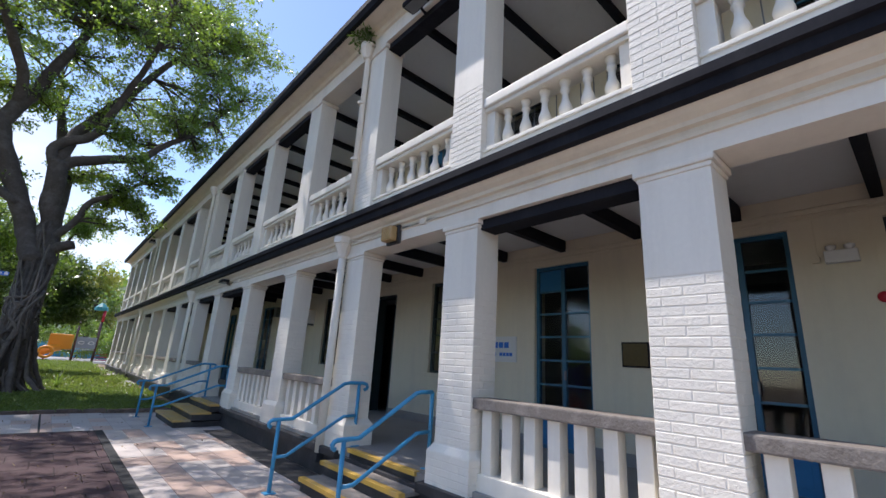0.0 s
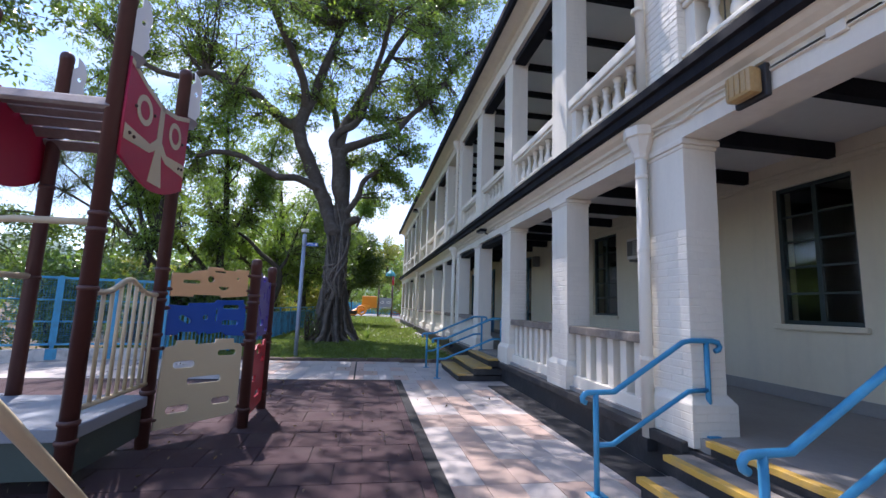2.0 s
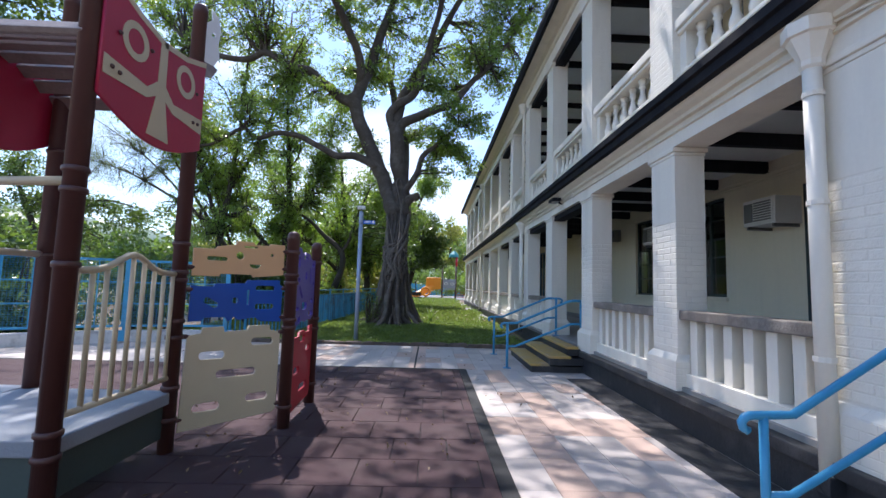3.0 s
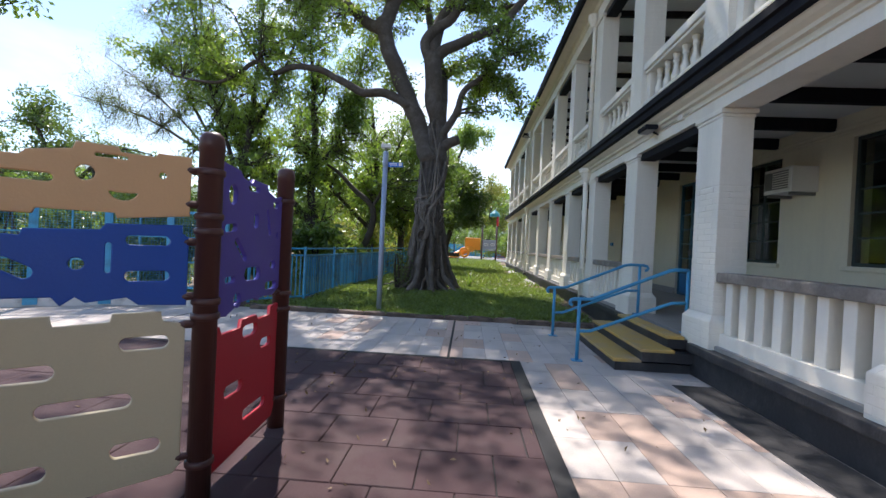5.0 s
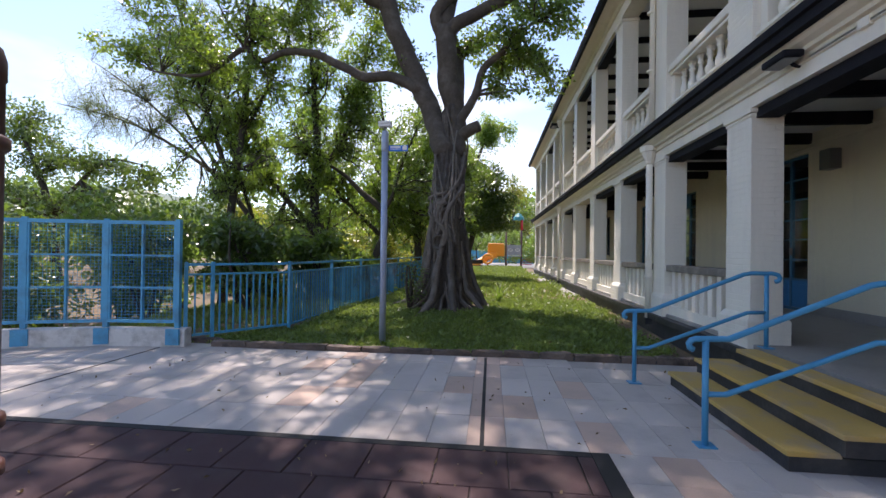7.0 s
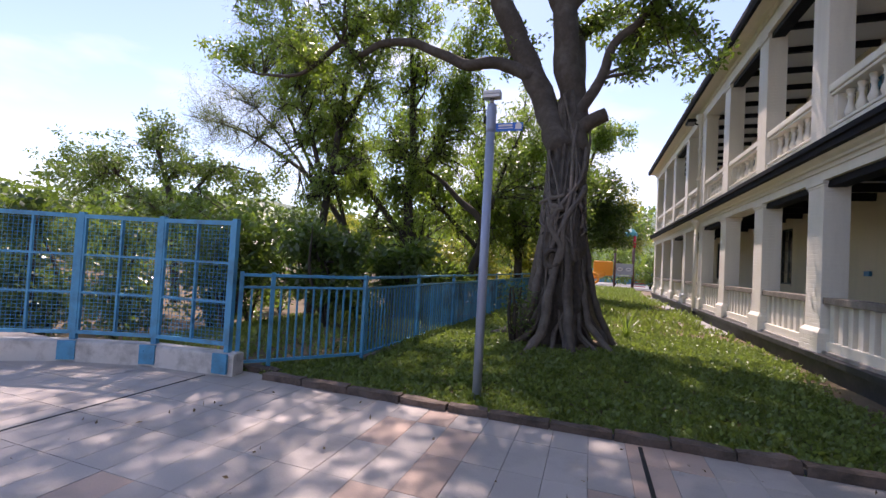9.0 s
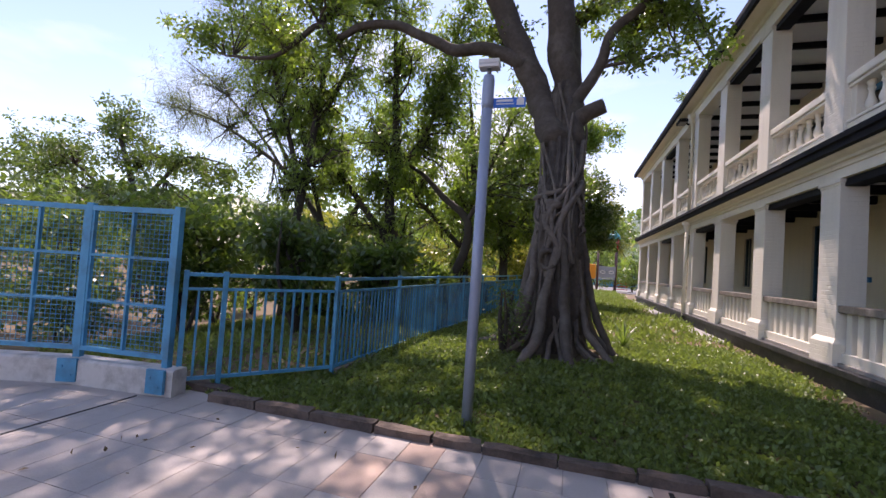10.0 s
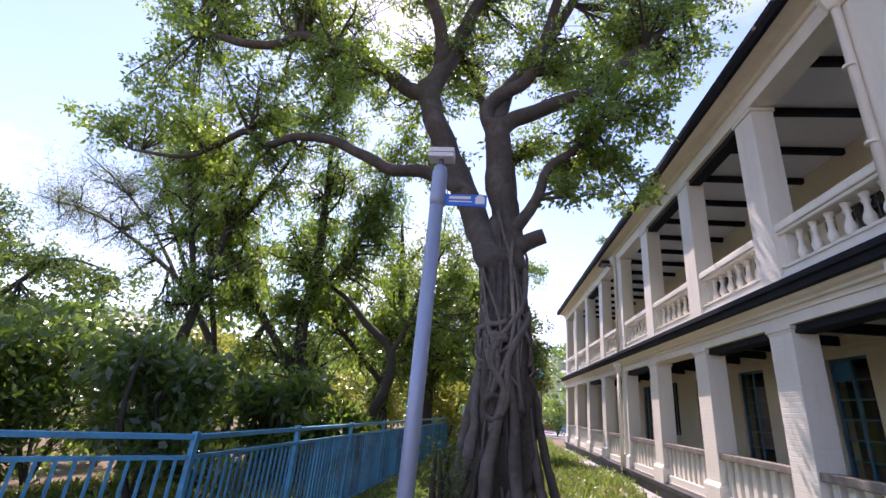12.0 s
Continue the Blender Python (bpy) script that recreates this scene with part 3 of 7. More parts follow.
# balustrades
SLAT = mesh_of("slat", boxes((0, 0.13, -0.062, 0.062, 0.0, 0.60), bevel=0.008), WHITE)
bal_bm = lathe(bmesh.new(), [(0.062, 0.0), (0.062, 0.03), (0.038, 0.045), (0.045, 0.07), (0.066, 0.11), (0.072, 0.155), (0.062, 0.20), (0.042, 0.25), (0.033, 0.31), (0.036, 0.36), (0.050, 0.375), (0.050, 0.395), (0.036, 0.405), (0.045, 0.44), (0.060, 0.47), (0.060, 0.50)], 14)
BALUSTER = mesh_of("baluster", bal_bm, WHITE, True)
for i, (a, b) in enumerate(zip(COLS, COLS[1:])):
    ya, yb = a + CW / 2, b - CW / 2
    mid = (ya + yb) / 2
    if i not in (3, 6):
        t = thing("balustrade", "low white slatted balustrade with a weathered wooden top rail", "balustrade", "lower balustrades", "structure", (FX + 0.06, mid, 0))
        L = (yb - ya) / 2
        part("base_wall", boxes((0, 0.22, -L, L, 0.36, 0.60), bevel=0.008), WHITE, t)
        part("rail", boxes((-0.035, 0.235, -L - 0.02, L + 0.02, 1.19, 1.30), bevel=0.014), RAILWOOD, t, "weathered grey wooden rail, paint worn off")
        k = max(5, round(2 * L / 0.262))
        for j in range(k):
            part("slat", SLAT, None, t, at=(0.04, -L + (j + 0.5) * 2 * L / k, 0.595))
    t = thing("upper_balustrade", "white cement balustrade with turned balusters", "balustrade", "upper balustrades", "structure", (FX + 0.05, mid, 3.86))
    L = (yb - ya) / 2
    part("base_wall", boxes((0, 0.28, -L, L, -0.09, 0.20), (-0.02, 0.30, -L, L, 0.20, 0.245), bevel=0.008), WHITE, t)
    part("rail", boxes((0.0, 0.28, -L, L, 0.745, 0.80), (-0.03, 0.31, -L, L, 0.80, 0.93), bevel=0.02), WHITE, t)
    for s in (-1, 1):
        part("end_block", boxes((0.04, 0.24, min(s * L, s * (L - 0.13)), max(s * L, s * (L - 0.13)), 0.245, 0.745)), WHITE, t)
    k = 6 if L > 0.8 else 5
    for j in range(k):
        part("baluster", BALUSTER, None, t, at=(0.14, -L + 0.13 + (j + 0.5) * (2 * L - 0.26) / k, 0.245))
    bars = bmesh.new()
    for j in range(2 * k):
        box(bars, 0.28, 0.29, -L + (j + 0.5) * L / k - 0.005, -L + (j + 0.5) * L / k + 0.005, 0.245, 0.745)
    part("safety_bars", bars, GREYMETAL, t, "thin grey safety bars behind the balusters")

# black beams under the lintels
for i in (2, 6, 7, 8, 9, 11, 13):
    a, b = COLS[i] + CW / 2, COLS[i + 1] - CW / 2
    solid("lintel_beam", boxes((FX + 0.05, FX + 0.30, a, b, 3.10, 3.217), bevel=0.006), BLACK, "black painted steel beam under the lintel", "beam", "structure", "lintel beams")
for i in (3, 5, 6, 7, 9, 10, 13):
    a, b = COLS[i] + CW / 2, COLS[i + 1] - CW / 2
    solid("lintel_beam", boxes((FX + 0.05, FX + 0.30, a, b, UPTOP - 0.12, UPTOP - 0.004), bevel=0.006), BLACK, "black painted steel beam under the upper lintel", "beam", "structure", "lintel beams")

# rainwater pipes
for i in PIPES:
    y = COLS[i] + CW / 2 - 0.02
    t = thing("downpipe", "white painted rainwater pipe with a flared hopper head", "downpipe", "downpipes", "", (FX - 0.09, y, 0))
    part("pipe", tube(bmesh.new(), [(0, 0, 0.30), (0, 0, 3.50)], 0.06, 14), WHITE, t, smooth=True)
    hop = lathe(bmesh.new(), [(0.065, 3.16), (0.08, 3.18), (0.08, 3.22), (0.09, 3.25), (0.15, 3.39), (0.175, 3.40), (0.175, 3.50)], 8)
    part("hopper", hop, WHITE, t)
    part("upper_pipe", tube(bmesh.new(), [(0.03, 0, 3.83), (0.03, 0, 6.95), (-0.05, 0, 7.12)], 0.05, 12), WHITE, t, smooth=True)
    part("upper_hopper", lathe(bmesh.new(), [(0.055, 6.95), (0.075, 6.97), (0.13, 7.12), (0.14, 7.13), (0.14, 7.25)], 8), WHITE, t)
    for z in (1.05, 2.15, 2.95, 4.9, 6.0):
        part("bracket", tube(bmesh.new(), [(0, 0, z), (0, 0, z + 0.035)], 0.068, 12), WHITE, t)
    part("shoe", boxes((-0.07, 0.09, -0.07, 0.07, 0.18, 0.30), bevel=0.01), TAR, t, "black painted pipe shoe")

# ---- ground, paving, kerb, steps ----
def height(x, y):
    """The lie of the land: level court, slightly raised lawn, falling ground behind the fence, far slopes."""
    z = -0.035
    if y > 14.0:
        z += 0.085 * min(1.0, (y - 14.0) / 2.5)
    z += 0.0 if y < 14 or x > 3.3 else 0.02 * noise.noise((x * 0.7, y * 0.7, 0))
    z += 0.16 * math.exp(-((x + 0.52) ** 2 + (y - 17.95) ** 2) / 3.2)
    d = max(0.0, -x - 5.2 - 0.12 * max(0.0, 14 - y)) if y < 24 else max(0.0, -x - 5)
    z -= min(1.2, 0.16 * d)
    return z


xs = sorted(set([-900, -300, -120, -60, -40, -30, -24] + [round(-20 + 0.8 * k, 2) for k in range(38)] + [14, 20, 40, 100, 300, 900]))
ys = sorted(set([-600, -200, -60, -20, -8] + [round(-4 + 0.8 * k, 2) for k in range(75)] + [60, 75, 100, 200, 400, 1200]))
gv = [(x, y, height(x, y)) for y in ys for x in xs]
gf = [(j * len(xs) + i, j * len(xs) + i + 1, (j + 1) * len(xs) + i + 1, (j + 1) * len(xs) + i) for j in range(len(ys) - 1) for i in range(len(xs) - 1)]
tagged(new("ground", raw("ground", gv, gf, SOIL, True)), "patchy lawn and leaf-littered soil", "ground", "", "structure")

pavement = solid("pavement", boxes((-9.5, 3.47, -9.0, 13.95, -0.09, -0.012)), JOINT, "pale granite-like paving with grey and pink slabs", "pavement", "structure")
mat_base = solid("rubber_floor", boxes((-8.0, 1.36, -9.0, 11.13, -0.011, -0.004)), RUBBERBLACK, "maroon rubber playground tiles with a black edge", "safety floor", "structure")
solid("rubber_edge", boxes((1.24, 1.37, -9.0, 11.14, -0.006, 0.012), (-8.0, 1.239, 11.06, 11.14, -0.006, 0.011), bevel=0.004), RUBBERBLACK, "black rubber ramp edge of the playground floor", "rubber edge", "structure")
solid("expansion_joint", boxes((0.42, 0.455, 11.145, 13.92, -0.011, 0.0015), (-4.42, -4.39, 11.145, 13.75, -0.011, 0.0012)), RUBBERBLACK, "dark filled expansion joint in the paving", "joint", "structure")
solid("drain_strip", boxes((3.02, 3.46, -9.0, 10.55, -0.011, 0.006), bevel=0.003), TAR, "black painted drain cover along the wall", "drain cover", "structure")

solid("apron", boxes((3.0, 3.465, 22.5, 38.6, -0.05, 0.075), bevel=0.01), ASPHALT, "pale concrete apron along the foot of the building", "apron", "structure")

# kerb stones between paving and lawn
kerb = thing("kerb", "low weathered mossy stone kerb edging the lawn", "kerb", "", "structure", (0, 13.94, 0))
rk = random.Random(5)
def kerb_run(a, b):
    """Rough hewn stones laid end to end from a to b, with dark open joints."""
    (ax, ay), (bx, by) = a, b
    L = math.hypot(bx - ax, by - ay)
    s = 0.0
    while s < L - 0.1:
        w = min(rk.uniform(0.42, 0.66), L - s)
        bm = boxes((0.010, w - 0.010, -0.062, 0.062, -0.09, 0.088 + rk.uniform(-0.012, 0.01)))
        bmesh.ops.subdivide_edges(bm, edges=bm.edges[:], cuts=3, use_grid_fill=True)
        off = Vector((rk.uniform(0, 50), 0, 0))
        for v in bm.verts:
            if v.co.z > 0.05 and (v.co.x < 0.02 or v.co.x > w - 0.02 or abs(v.co.y) > 0.055):
                v.co.z -= 0.014
            v.co += 0.016 * noise.noise_vector(v.co * 7.0 + off) + 0.008 * noise.noise_vector(v.co * 21.0 + off)
        o = part("kerb_stone", bm, KERB, kerb)
        t = s / L
        o.matrix_basis = pose(ax + (bx - ax) * t, ay + (by - ay) * t - 13.94, 0, rz=math.degrees(math.atan2(by - ay, bx - ax)) + rk.uniform(-1, 1))
        s += w


kerb_run((-3.72, 13.99), (3.28, 14.04))
kerb_run((-4.22, 14.19), (-3.66, 14.19))
solid("kerb_bed", boxes((-3.7, 3.28, 13.985, 14.03, -0.09, 0.03), (-4.2, -3.72, 14.16, 14.22, -0.09, 0.03)), TAR, "dark open joints below the kerb stones", "kerb bed", "structure")


def steps(y0, y1, xs3, worn):
    """Three wide steps with worn yellow treads and black risers."""
    t = thing("steps", "three low steps with worn yellow treads and black risers", "steps", "entrance steps", "structure", (0, (y0 + y1) / 2, 0))
    L = (y1 - y0) / 2
    rise = (0.15, 0.30, 0.45)
    for k, (x, z) in enumerate(zip(xs3, rise)):
        xe = xs3[k + 1] + 0.04 if k < 2 else xs3[k] + 0.22
        l = L + (0.0, 0.06, -0.09)[k]
        part("riser", boxes((x + 0.025, 3.56, -l + 0.02, l - 0.02, max(0.0, z - 0.155) - 0.005, z - 0.041)), TAR, t, "black painted riser")
        part("tread", boxes((x, xe, -l, l, z - 0.04, z + (0.003 if k == 2 else 0)), bevel=0.008), CONCRETE if worn else STEPYELLOW, t, "tread with the paint worn to bare cement" if worn else "worn yellow painted tread")
        if worn:
            part("nosing", boxes((x - 0.004, x + 0.075, -l - 0.003, l + 0.003, z - 0.044, z + 0.007), bevel=0.006), NOSING, t, "yellow painted step edge")
    return t


steps(11.04, 13.03, (2.52, 2.83, 3.20), False)
steps(4.0, 5.62, (2.90, 3.20, 3.50), True)


def handrail(y, x0, x1, closed):
    """A bent blue tube handrail: two posts, sloping top rail with a scroll, lower rail."""
    t = thing("handrail", "light blue painted tubular steel handrail beside the steps", "handrail", "handrails", "", (x0, y, 0))
    r, e = 0.024, x1 - x0
    top = [(-0.09, 0, 0.745), (-0.118, 0, 0.76), (-0.125, 0, 0.79), (-0.105, 0, 0.818), (-0.07, 0, 0.828), (0.0, 0, 0.83), (0.17, 0, 0.835), (e - 0.24, 0, 1.27), (e - 0.16, 0, 1.285)]
    top += [(e, 0, 1.285)] if closed else [(e + 0.06, 0, 1.285), (e + 0.12, 0, 1.27), (e + 0.14, 0, 1.235), (e + 0.125, 0, 1.205), (e + 0.09, 0, 1.195)]
    part("top_rail", tube(bmesh.new(), top, r, 12), BLUE, t, smooth=True)
    part("lower_rail", tube(bmesh.new(), [(0.0, 0, 0.40), (0.15, 0, 0.405), (e - 0.2, 0, 0.84), (e, 0, 0.85)], r * 0.9, 12), BLUE, t, smooth=True)
    part("front_post", tube(bmesh.new(), [(0, 0, 0.0), (0, 0, 0.83)], r, 12), BLUE, t, smooth=True)
    part("rear_post", tube(bmesh.new(), [(e, 0, 0.455), (e, 0, 1.285)], r, 12), BLUE, t, smooth=True)
    part("foot_plate", boxes((-0.07, 0.07, -0.06, 0.06, 0.0, 0.012), bevel=0.003), BLUE, t)
    part("rear_plate", boxes((e - 0.06, e + 0.06, -0.06, 0.06, 0.452, 0.464), bevel=0.003), BLUE, t)
    return t


handrail(11.40, 2.16, 3.56, True)
handrail(13.02, 2.15, 3.56, False)
handrail(4.12, 2.60, 3.72, True)
handrail(5.66, 2.56, 3.66, False)

# ---- fences, lamp post ----
def fence_line(a, b, posts_at_b, n_bars, label, low=0.05):
    """A stretch of blue bar railing from a to b: post, two top rails, bottom rail, upright bars."""
    (ax, ay), (bx, by) = a, b
    L = math.hypot(bx - ax, by - ay)
    t = thing("railing", label, "railing", "lawn railings", "", (ax, ay, 0), math.degrees(math.atan2(by - ay, bx - ax)))
    part("post", boxes((-0.025, 0.025, -0.025, 0.025, -0.05, 1.27), bevel=0.004), FENCEBLUE, t)
    if posts_at_b:
        part("post", boxes((L - 0.025, L + 0.025, -0.025, 0.025, -0.05, 1.27), bevel=0.004), FENCEBLUE, t)
    part("handrail_bar", boxes((0.026, L - 0.026, -0.03, 0.03, 1.21, 1.25), bevel=0.004), FENCEBLUE, t)
    part("upper_bar", boxes((0.026, L - 0.026, -0.02, 0.02, 1.06, 1.09)), FENCEBLUE, t)
    part("bottom_bar", boxes((0.026, L - 0.026, -0.02, 0.02, low + 0.06, low + 0.095)), FENCEBLUE, t)
    me = mesh_of("upright", boxes((-0.011, 0.011, -0.011, 0.011, low + 0.095, 1.06)), RUSTBLUE if L > 1.5 else FENCEBLUE)
    for k in range(n_bars):
        part("upright", me, None, t, at=(L * (k + 1) / (n_bars + 1), 0, 0))


def extrude_strip():
    """A low curb following the foot of the long railing."""
    bm = bmesh.new()
    for k in range(12):
        y = 15.31 + 1.8 * k
        x = -3.15 + 0.062 * (y - 15.31)
        bv = box(bm, x - 0.07, x + 0.07, y + 0.01, y + 1.79, -0.1, 0.105)
    for v in bm.verts:
        v.co.x += 0.062 * (v.co.y - (15.31 + 1.8 * math.floor((v.co.y - 15.31) / 1.8)))
    return bm


RAIL_LABEL = "sea-blue painted steel bar railing with rust-stained uprights"
fence_line((-4.20, 14.02), (-3.95, 14.30), False, 2, RAIL_LABEL)
fence_line((-3.95, 14.30), (-3.15, 15.31), False, 11, RAIL_LABEL)
fy = 15.31
while fy < 36:
    fx = -3.15 + 0.062 * (fy - 15.31)
    fence_line((fx, fy), (fx + 0.062 * 1.8, fy + 1.8), False, 17, RAIL_LABEL)
    fy += 1.8
solid("railing_curb", extrude_strip(), CONCRETE, "narrow weathered concrete strip under the railing", "concrete curb", "structure")

MESH_POSTS = [(-4.25, 13.92), (-5.34, 13.80), (-6.35, 13.46), (-7.30, 12.90), (-8.10, 12.20), (-8.75, 11.3), (-9.2, 10.3), (-9.5, 9.2), (-9.6, 8.0), (-9.6, 6.8)]
for k, ((ax, ay), (bx, by)) in enumerate(zip(MESH_POSTS, MESH_POSTS[1:])):
    L = math.hypot(bx - ax, by - ay)
    t = thing("mesh_fence_panel", "sky-blue framed wire-mesh fence panel on a low white wall", "fence panel", "mesh fence panels", "", (ax, ay, 0), math.degrees(math.atan2(by - ay, bx - ax)))
    part("post", boxes((-0.035, 0.035, -0.035, 0.035, 0.02, 1.92), bevel=0.005), FENCEBLUE, t)
    part("frame", boxes((0.036, L - 0.036, -0.025, 0.025, 1.84, 1.895), (0.036, L - 0.036, -0.025, 0.025, 0.34, 0.385), (0.036, 0.066, -0.02, 0.02, 0.386, 1.839), (L - 0.066, L - 0.036, -0.02, 0.02, 0.386, 1.839)), FENCEBLUE, t)
    for z in (0.86, 1.35):
        part("cross_bar", boxes((0.067, L - 0.067, -0.018, 0.018, z, z + 0.025)), FENCEBLUE, t)
    part("centre_bar", boxes((L / 2 - 0.013, L / 2 + 0.013, -0.017, 0.019, 0.386, 1.839)), FENCEBLUE, t)
    wires = bmesh.new()
    for j in range(30):
        z = 0.41 + 0.0485 * j
        box(wires, 0.06, L - 0.06, -0.003, 0.003, z - 0.0022, z + 0.0022)
    nv = int(L / 0.055)
    for j in range(1, nv):
        box(wires, L * j / nv - 0.0018, L * j / nv + 0.0018, -0.005, -0.001, 0.386, 1.839)
    part("wire_mesh", wires, FENCEBLUE, t, "painted welded wire mesh")
    part("clamp_plate", boxes((-0.10, 0.10, 0.11, 0.145, 0.03, 0.27), (-0.06, -0.035, 0.1451, 0.155, 0.09, 0.115), (0.035, 0.06, 0.1451, 0.155, 0.18, 0.205), bevel=0.003), FENCEBLUE, t, "blue painted bolted base plate")
low = bmesh.new()
path = [(-4.1, 13.95)] + MESH_POSTS
rings = []
for i, (x, y) in enumerate(path):
    a, b = Vector(path[max(i - 1, 0)]), Vector(path[min(i + 1, len(path) - 1)])
    d = (b - a).normalized()
    nrm = Vector((-d.y, d.x))
    rings.append([low.verts.new((x + s * nrm.x, y + s * nrm.y, z)) for s, z in ((0.105, -0.08), (0.105, 0.245), (0.085, 0.265), (-0.085, 0.265), (-0.105, 0.245), (-0.105, -0.3))])
for a, b in zip(rings, rings[1:]):
    for k in range(6):
        low.faces.new((a[k], a[(k + 1) % 6], b[(k + 1) % 6], b[k]))
low.faces.new(rings[0])
low.faces.new(rings[-1][::-1])
bmesh.ops.recalc_face_normals(low, faces=low.faces[:])
solid("low_wall", low, LOWWALL, "low white painted kerb wall with peeling patches", "low wall", "structure")

lamp = thing("lamp_post", "slim pale blue-grey lamp post with a small square head", "lamp post", "", "", (-1.2, 14.5, 0.0))
part("pole", tube(bmesh.new(), [(0, 0, -0.05), (0, 0, 3.05)], 0.052, 20), LAMPGREY, lamp, smooth=True)
part("collar", tube(bmesh.new(), [(0, 0, 3.05), (0, 0, 3.10), (0, 0, 3.33), (0, 0, 3.38)], [0.052, 0.058, 0.058, 0.05], 20), LAMPGREY, lamp, smooth=True)
part("neck", tube(bmesh.new(), [(0, 0, 3.38), (0, 0, 3.45)], 0.022, 12), GREYMETAL, lamp, smooth=True)
part("lamp_head", boxes((-0.10, 0.10, -0.06, 0.06, 3.45, 3.485), (-0.10, 0.10, -0.06, 0.06, 3.49, 3.53), bevel=0.006), WHITEPLASTIC, lamp, "pale rectangular lamp head")
sign = thing("direction_sign", "small blue direction sign with white lettering fixed to the lamp post", "sign", "", "", (-1.14, 14.5, 3.06))
part("board", boxes((0.0, 0.31, -0.006, 0.006, 0.0, 0.095), bevel=0.003), SIGNBLUE, sign)
part("text_bar", boxes((0.03, 0.19, -0.009, -0.0062, 0.055, 0.078), (0.03, 0.20, -0.009, -0.0062, 0.030, 0.040)), WHITEPLASTIC, sign, "white bars of lettering")
part("building_emblem", boxes((0.225, 0.295, -0.009, -0.0062, 0.02, 0.075), (0.235, 0.285, -0.009, -0.0062, 0.0752, 0.085), (0.248, 0.272, -0.009, -0.0062, 0.0852, 0.10)), WHITEPLASTIC, sign, "white building emblem")
part("bracket", tube(bmesh.new(), [(-0.008, 0, 0.0), (-0.008, 0, 0.10)], 0.012, 8), GREYMETAL, sign)

# ---- playground structure ----
def plate(name, outline, holes, material, thick=0.03, bevel=0.006):
    """A cut plastic panel: closed outline with real holes, rounded edges; lies in x-z, thickness along y."""
    cu = bpy.data.curves.new(name, "CURVE")
    cu.dimensions, cu.fill_mode = "2D", "BOTH"
    cu.extrude, cu.bevel_depth, cu.bevel_resolution = thick / 2 - bevel, bevel, 1
    for loop in [outline] + holes:
        sp = cu.splines.new("POLY")
        sp.points.add(len(loop) - 1)
        for p, (u, v) in zip(sp.points, loop):
            p.co = (u, v, 0, 1)
        sp.use_cyclic_u = True
    ob = bpy.data.objects.new(name, cu)
    scene.collection.objects.link(ob)
    me = bpy.data.meshes.new_from_object(ob.evaluated_get(bpy.context.evaluated_depsgraph_get()))
    bpy.data.objects.remove(ob)
    bpy.data.curves.remove(cu)
    me.transform(Matrix.Rotation(radians(90), 4, "X"))
    bm = bmesh.new()
    bm.from_mesh(me)
    bmesh.ops.remove_doubles(bm, verts=bm.verts[:], dist=2e-5)
    bm.to_mesh(me)
    bm.free()
    me.materials.clear()
    me.materials.append(material)
    return me


def slot(cx, cz, w, h, tilt=0.0, n=6):
    """A hole with round ends."""
    r, out = min(w, h) / 2, []
    for k in range(4 * n):
        a = 2 * math.pi * k / (4 * n)
        x, z = r * math.cos(a), r * math.sin(a)
        x += math.copysign(w / 2 - r, math.cos(a) + 1e-9)
        z += math.copysign(h / 2 - r, math.sin(a) + 1e-9)
        c, s = math.cos(radians(tilt)), math.sin(radians(tilt))
        out.append((cx + c * x - s * z, cz + s * x + c * z))
    return out[::-1]


def smile(cx, cz, w):
    lo = [(cx + w / 2 * math.cos(a), cz + w * 0.42 * math.sin(a)) for a in (math.pi + math.pi * k / 8 for k in range(9))]
    return (lo + [(cx + w * 0.2, cz - 0.03 * w), (cx - w * 0.2, cz - 0.03 * w)])[::-1]


play = thing("play_structure", "climbing frame with brown posts and coloured plastic panels", "play structure", "", "", (-1.55, 7.12, 0))
OX, OY = -1.55, 7.12
PA, PB, PC, PD, PE, PF = (-1.55, 5.93), (-1.55, 7.12), (-0.78, 7.80), (-0.79, 8.77), (-2.75, 7.15), (-2.78, 6.25)


def post(xy, top, rings=(), cap=True):
    x, y = xy[0] - OX, xy[1] - OY
    r = 0.062
    prof = [(r, -0.02), (r, top - 0.10), (r + 0.003, top - 0.098), (r + 0.003, top - 0.05), (r * 0.92, top - 0.02), (r * 0.6, top - 0.003), (0.01, top)]
    p = part("post", lathe(bmesh.new(), prof, 20, (x, y, 0)), BROWNPOST, play, "chocolate brown coated steel post", smooth=True)
    for z in rings:
        c = part("clamp", tube(bmesh.new(), [(x, y, z - 0.02), (x, y, z - 0.012), (x, y, z + 0.012), (x, y, z + 0.02)], [0.066, 0.074, 0.074, 0.066], 16), BROWNPOST, p, smooth=True)


post(PA, 4.1, (0.42, 0.56, 1.56, 2.02, 2.15))
post(PB, 4.05, (0.28, 0.55, 0.98, 1.12, 1.48, 1.55, 1.80))
post(PC, 2.02, (0.22, 1.02, 1.10, 1.48, 1.56, 1.80))
post(PD, 2.0, (0.24, 0.92, 1.04, 1.74))
post(PE, 4.1, (0.5, 1.66, 2.6))
post(PF, 4.0, (0.5, 1.66, 2.0, 2.6))


def between(a, b, z=0.0):
    """A frame whose x runs from post a to post b."""
    ang = math.atan2(b[1] - a[1], b[0] - a[0])
    return Matrix.Translation((a[0] - OX, a[1] - OY, z)) @ Matrix.Rotation(ang, 4, "Z"), math.hypot(b[0] - a[0], b[1] - a[1])


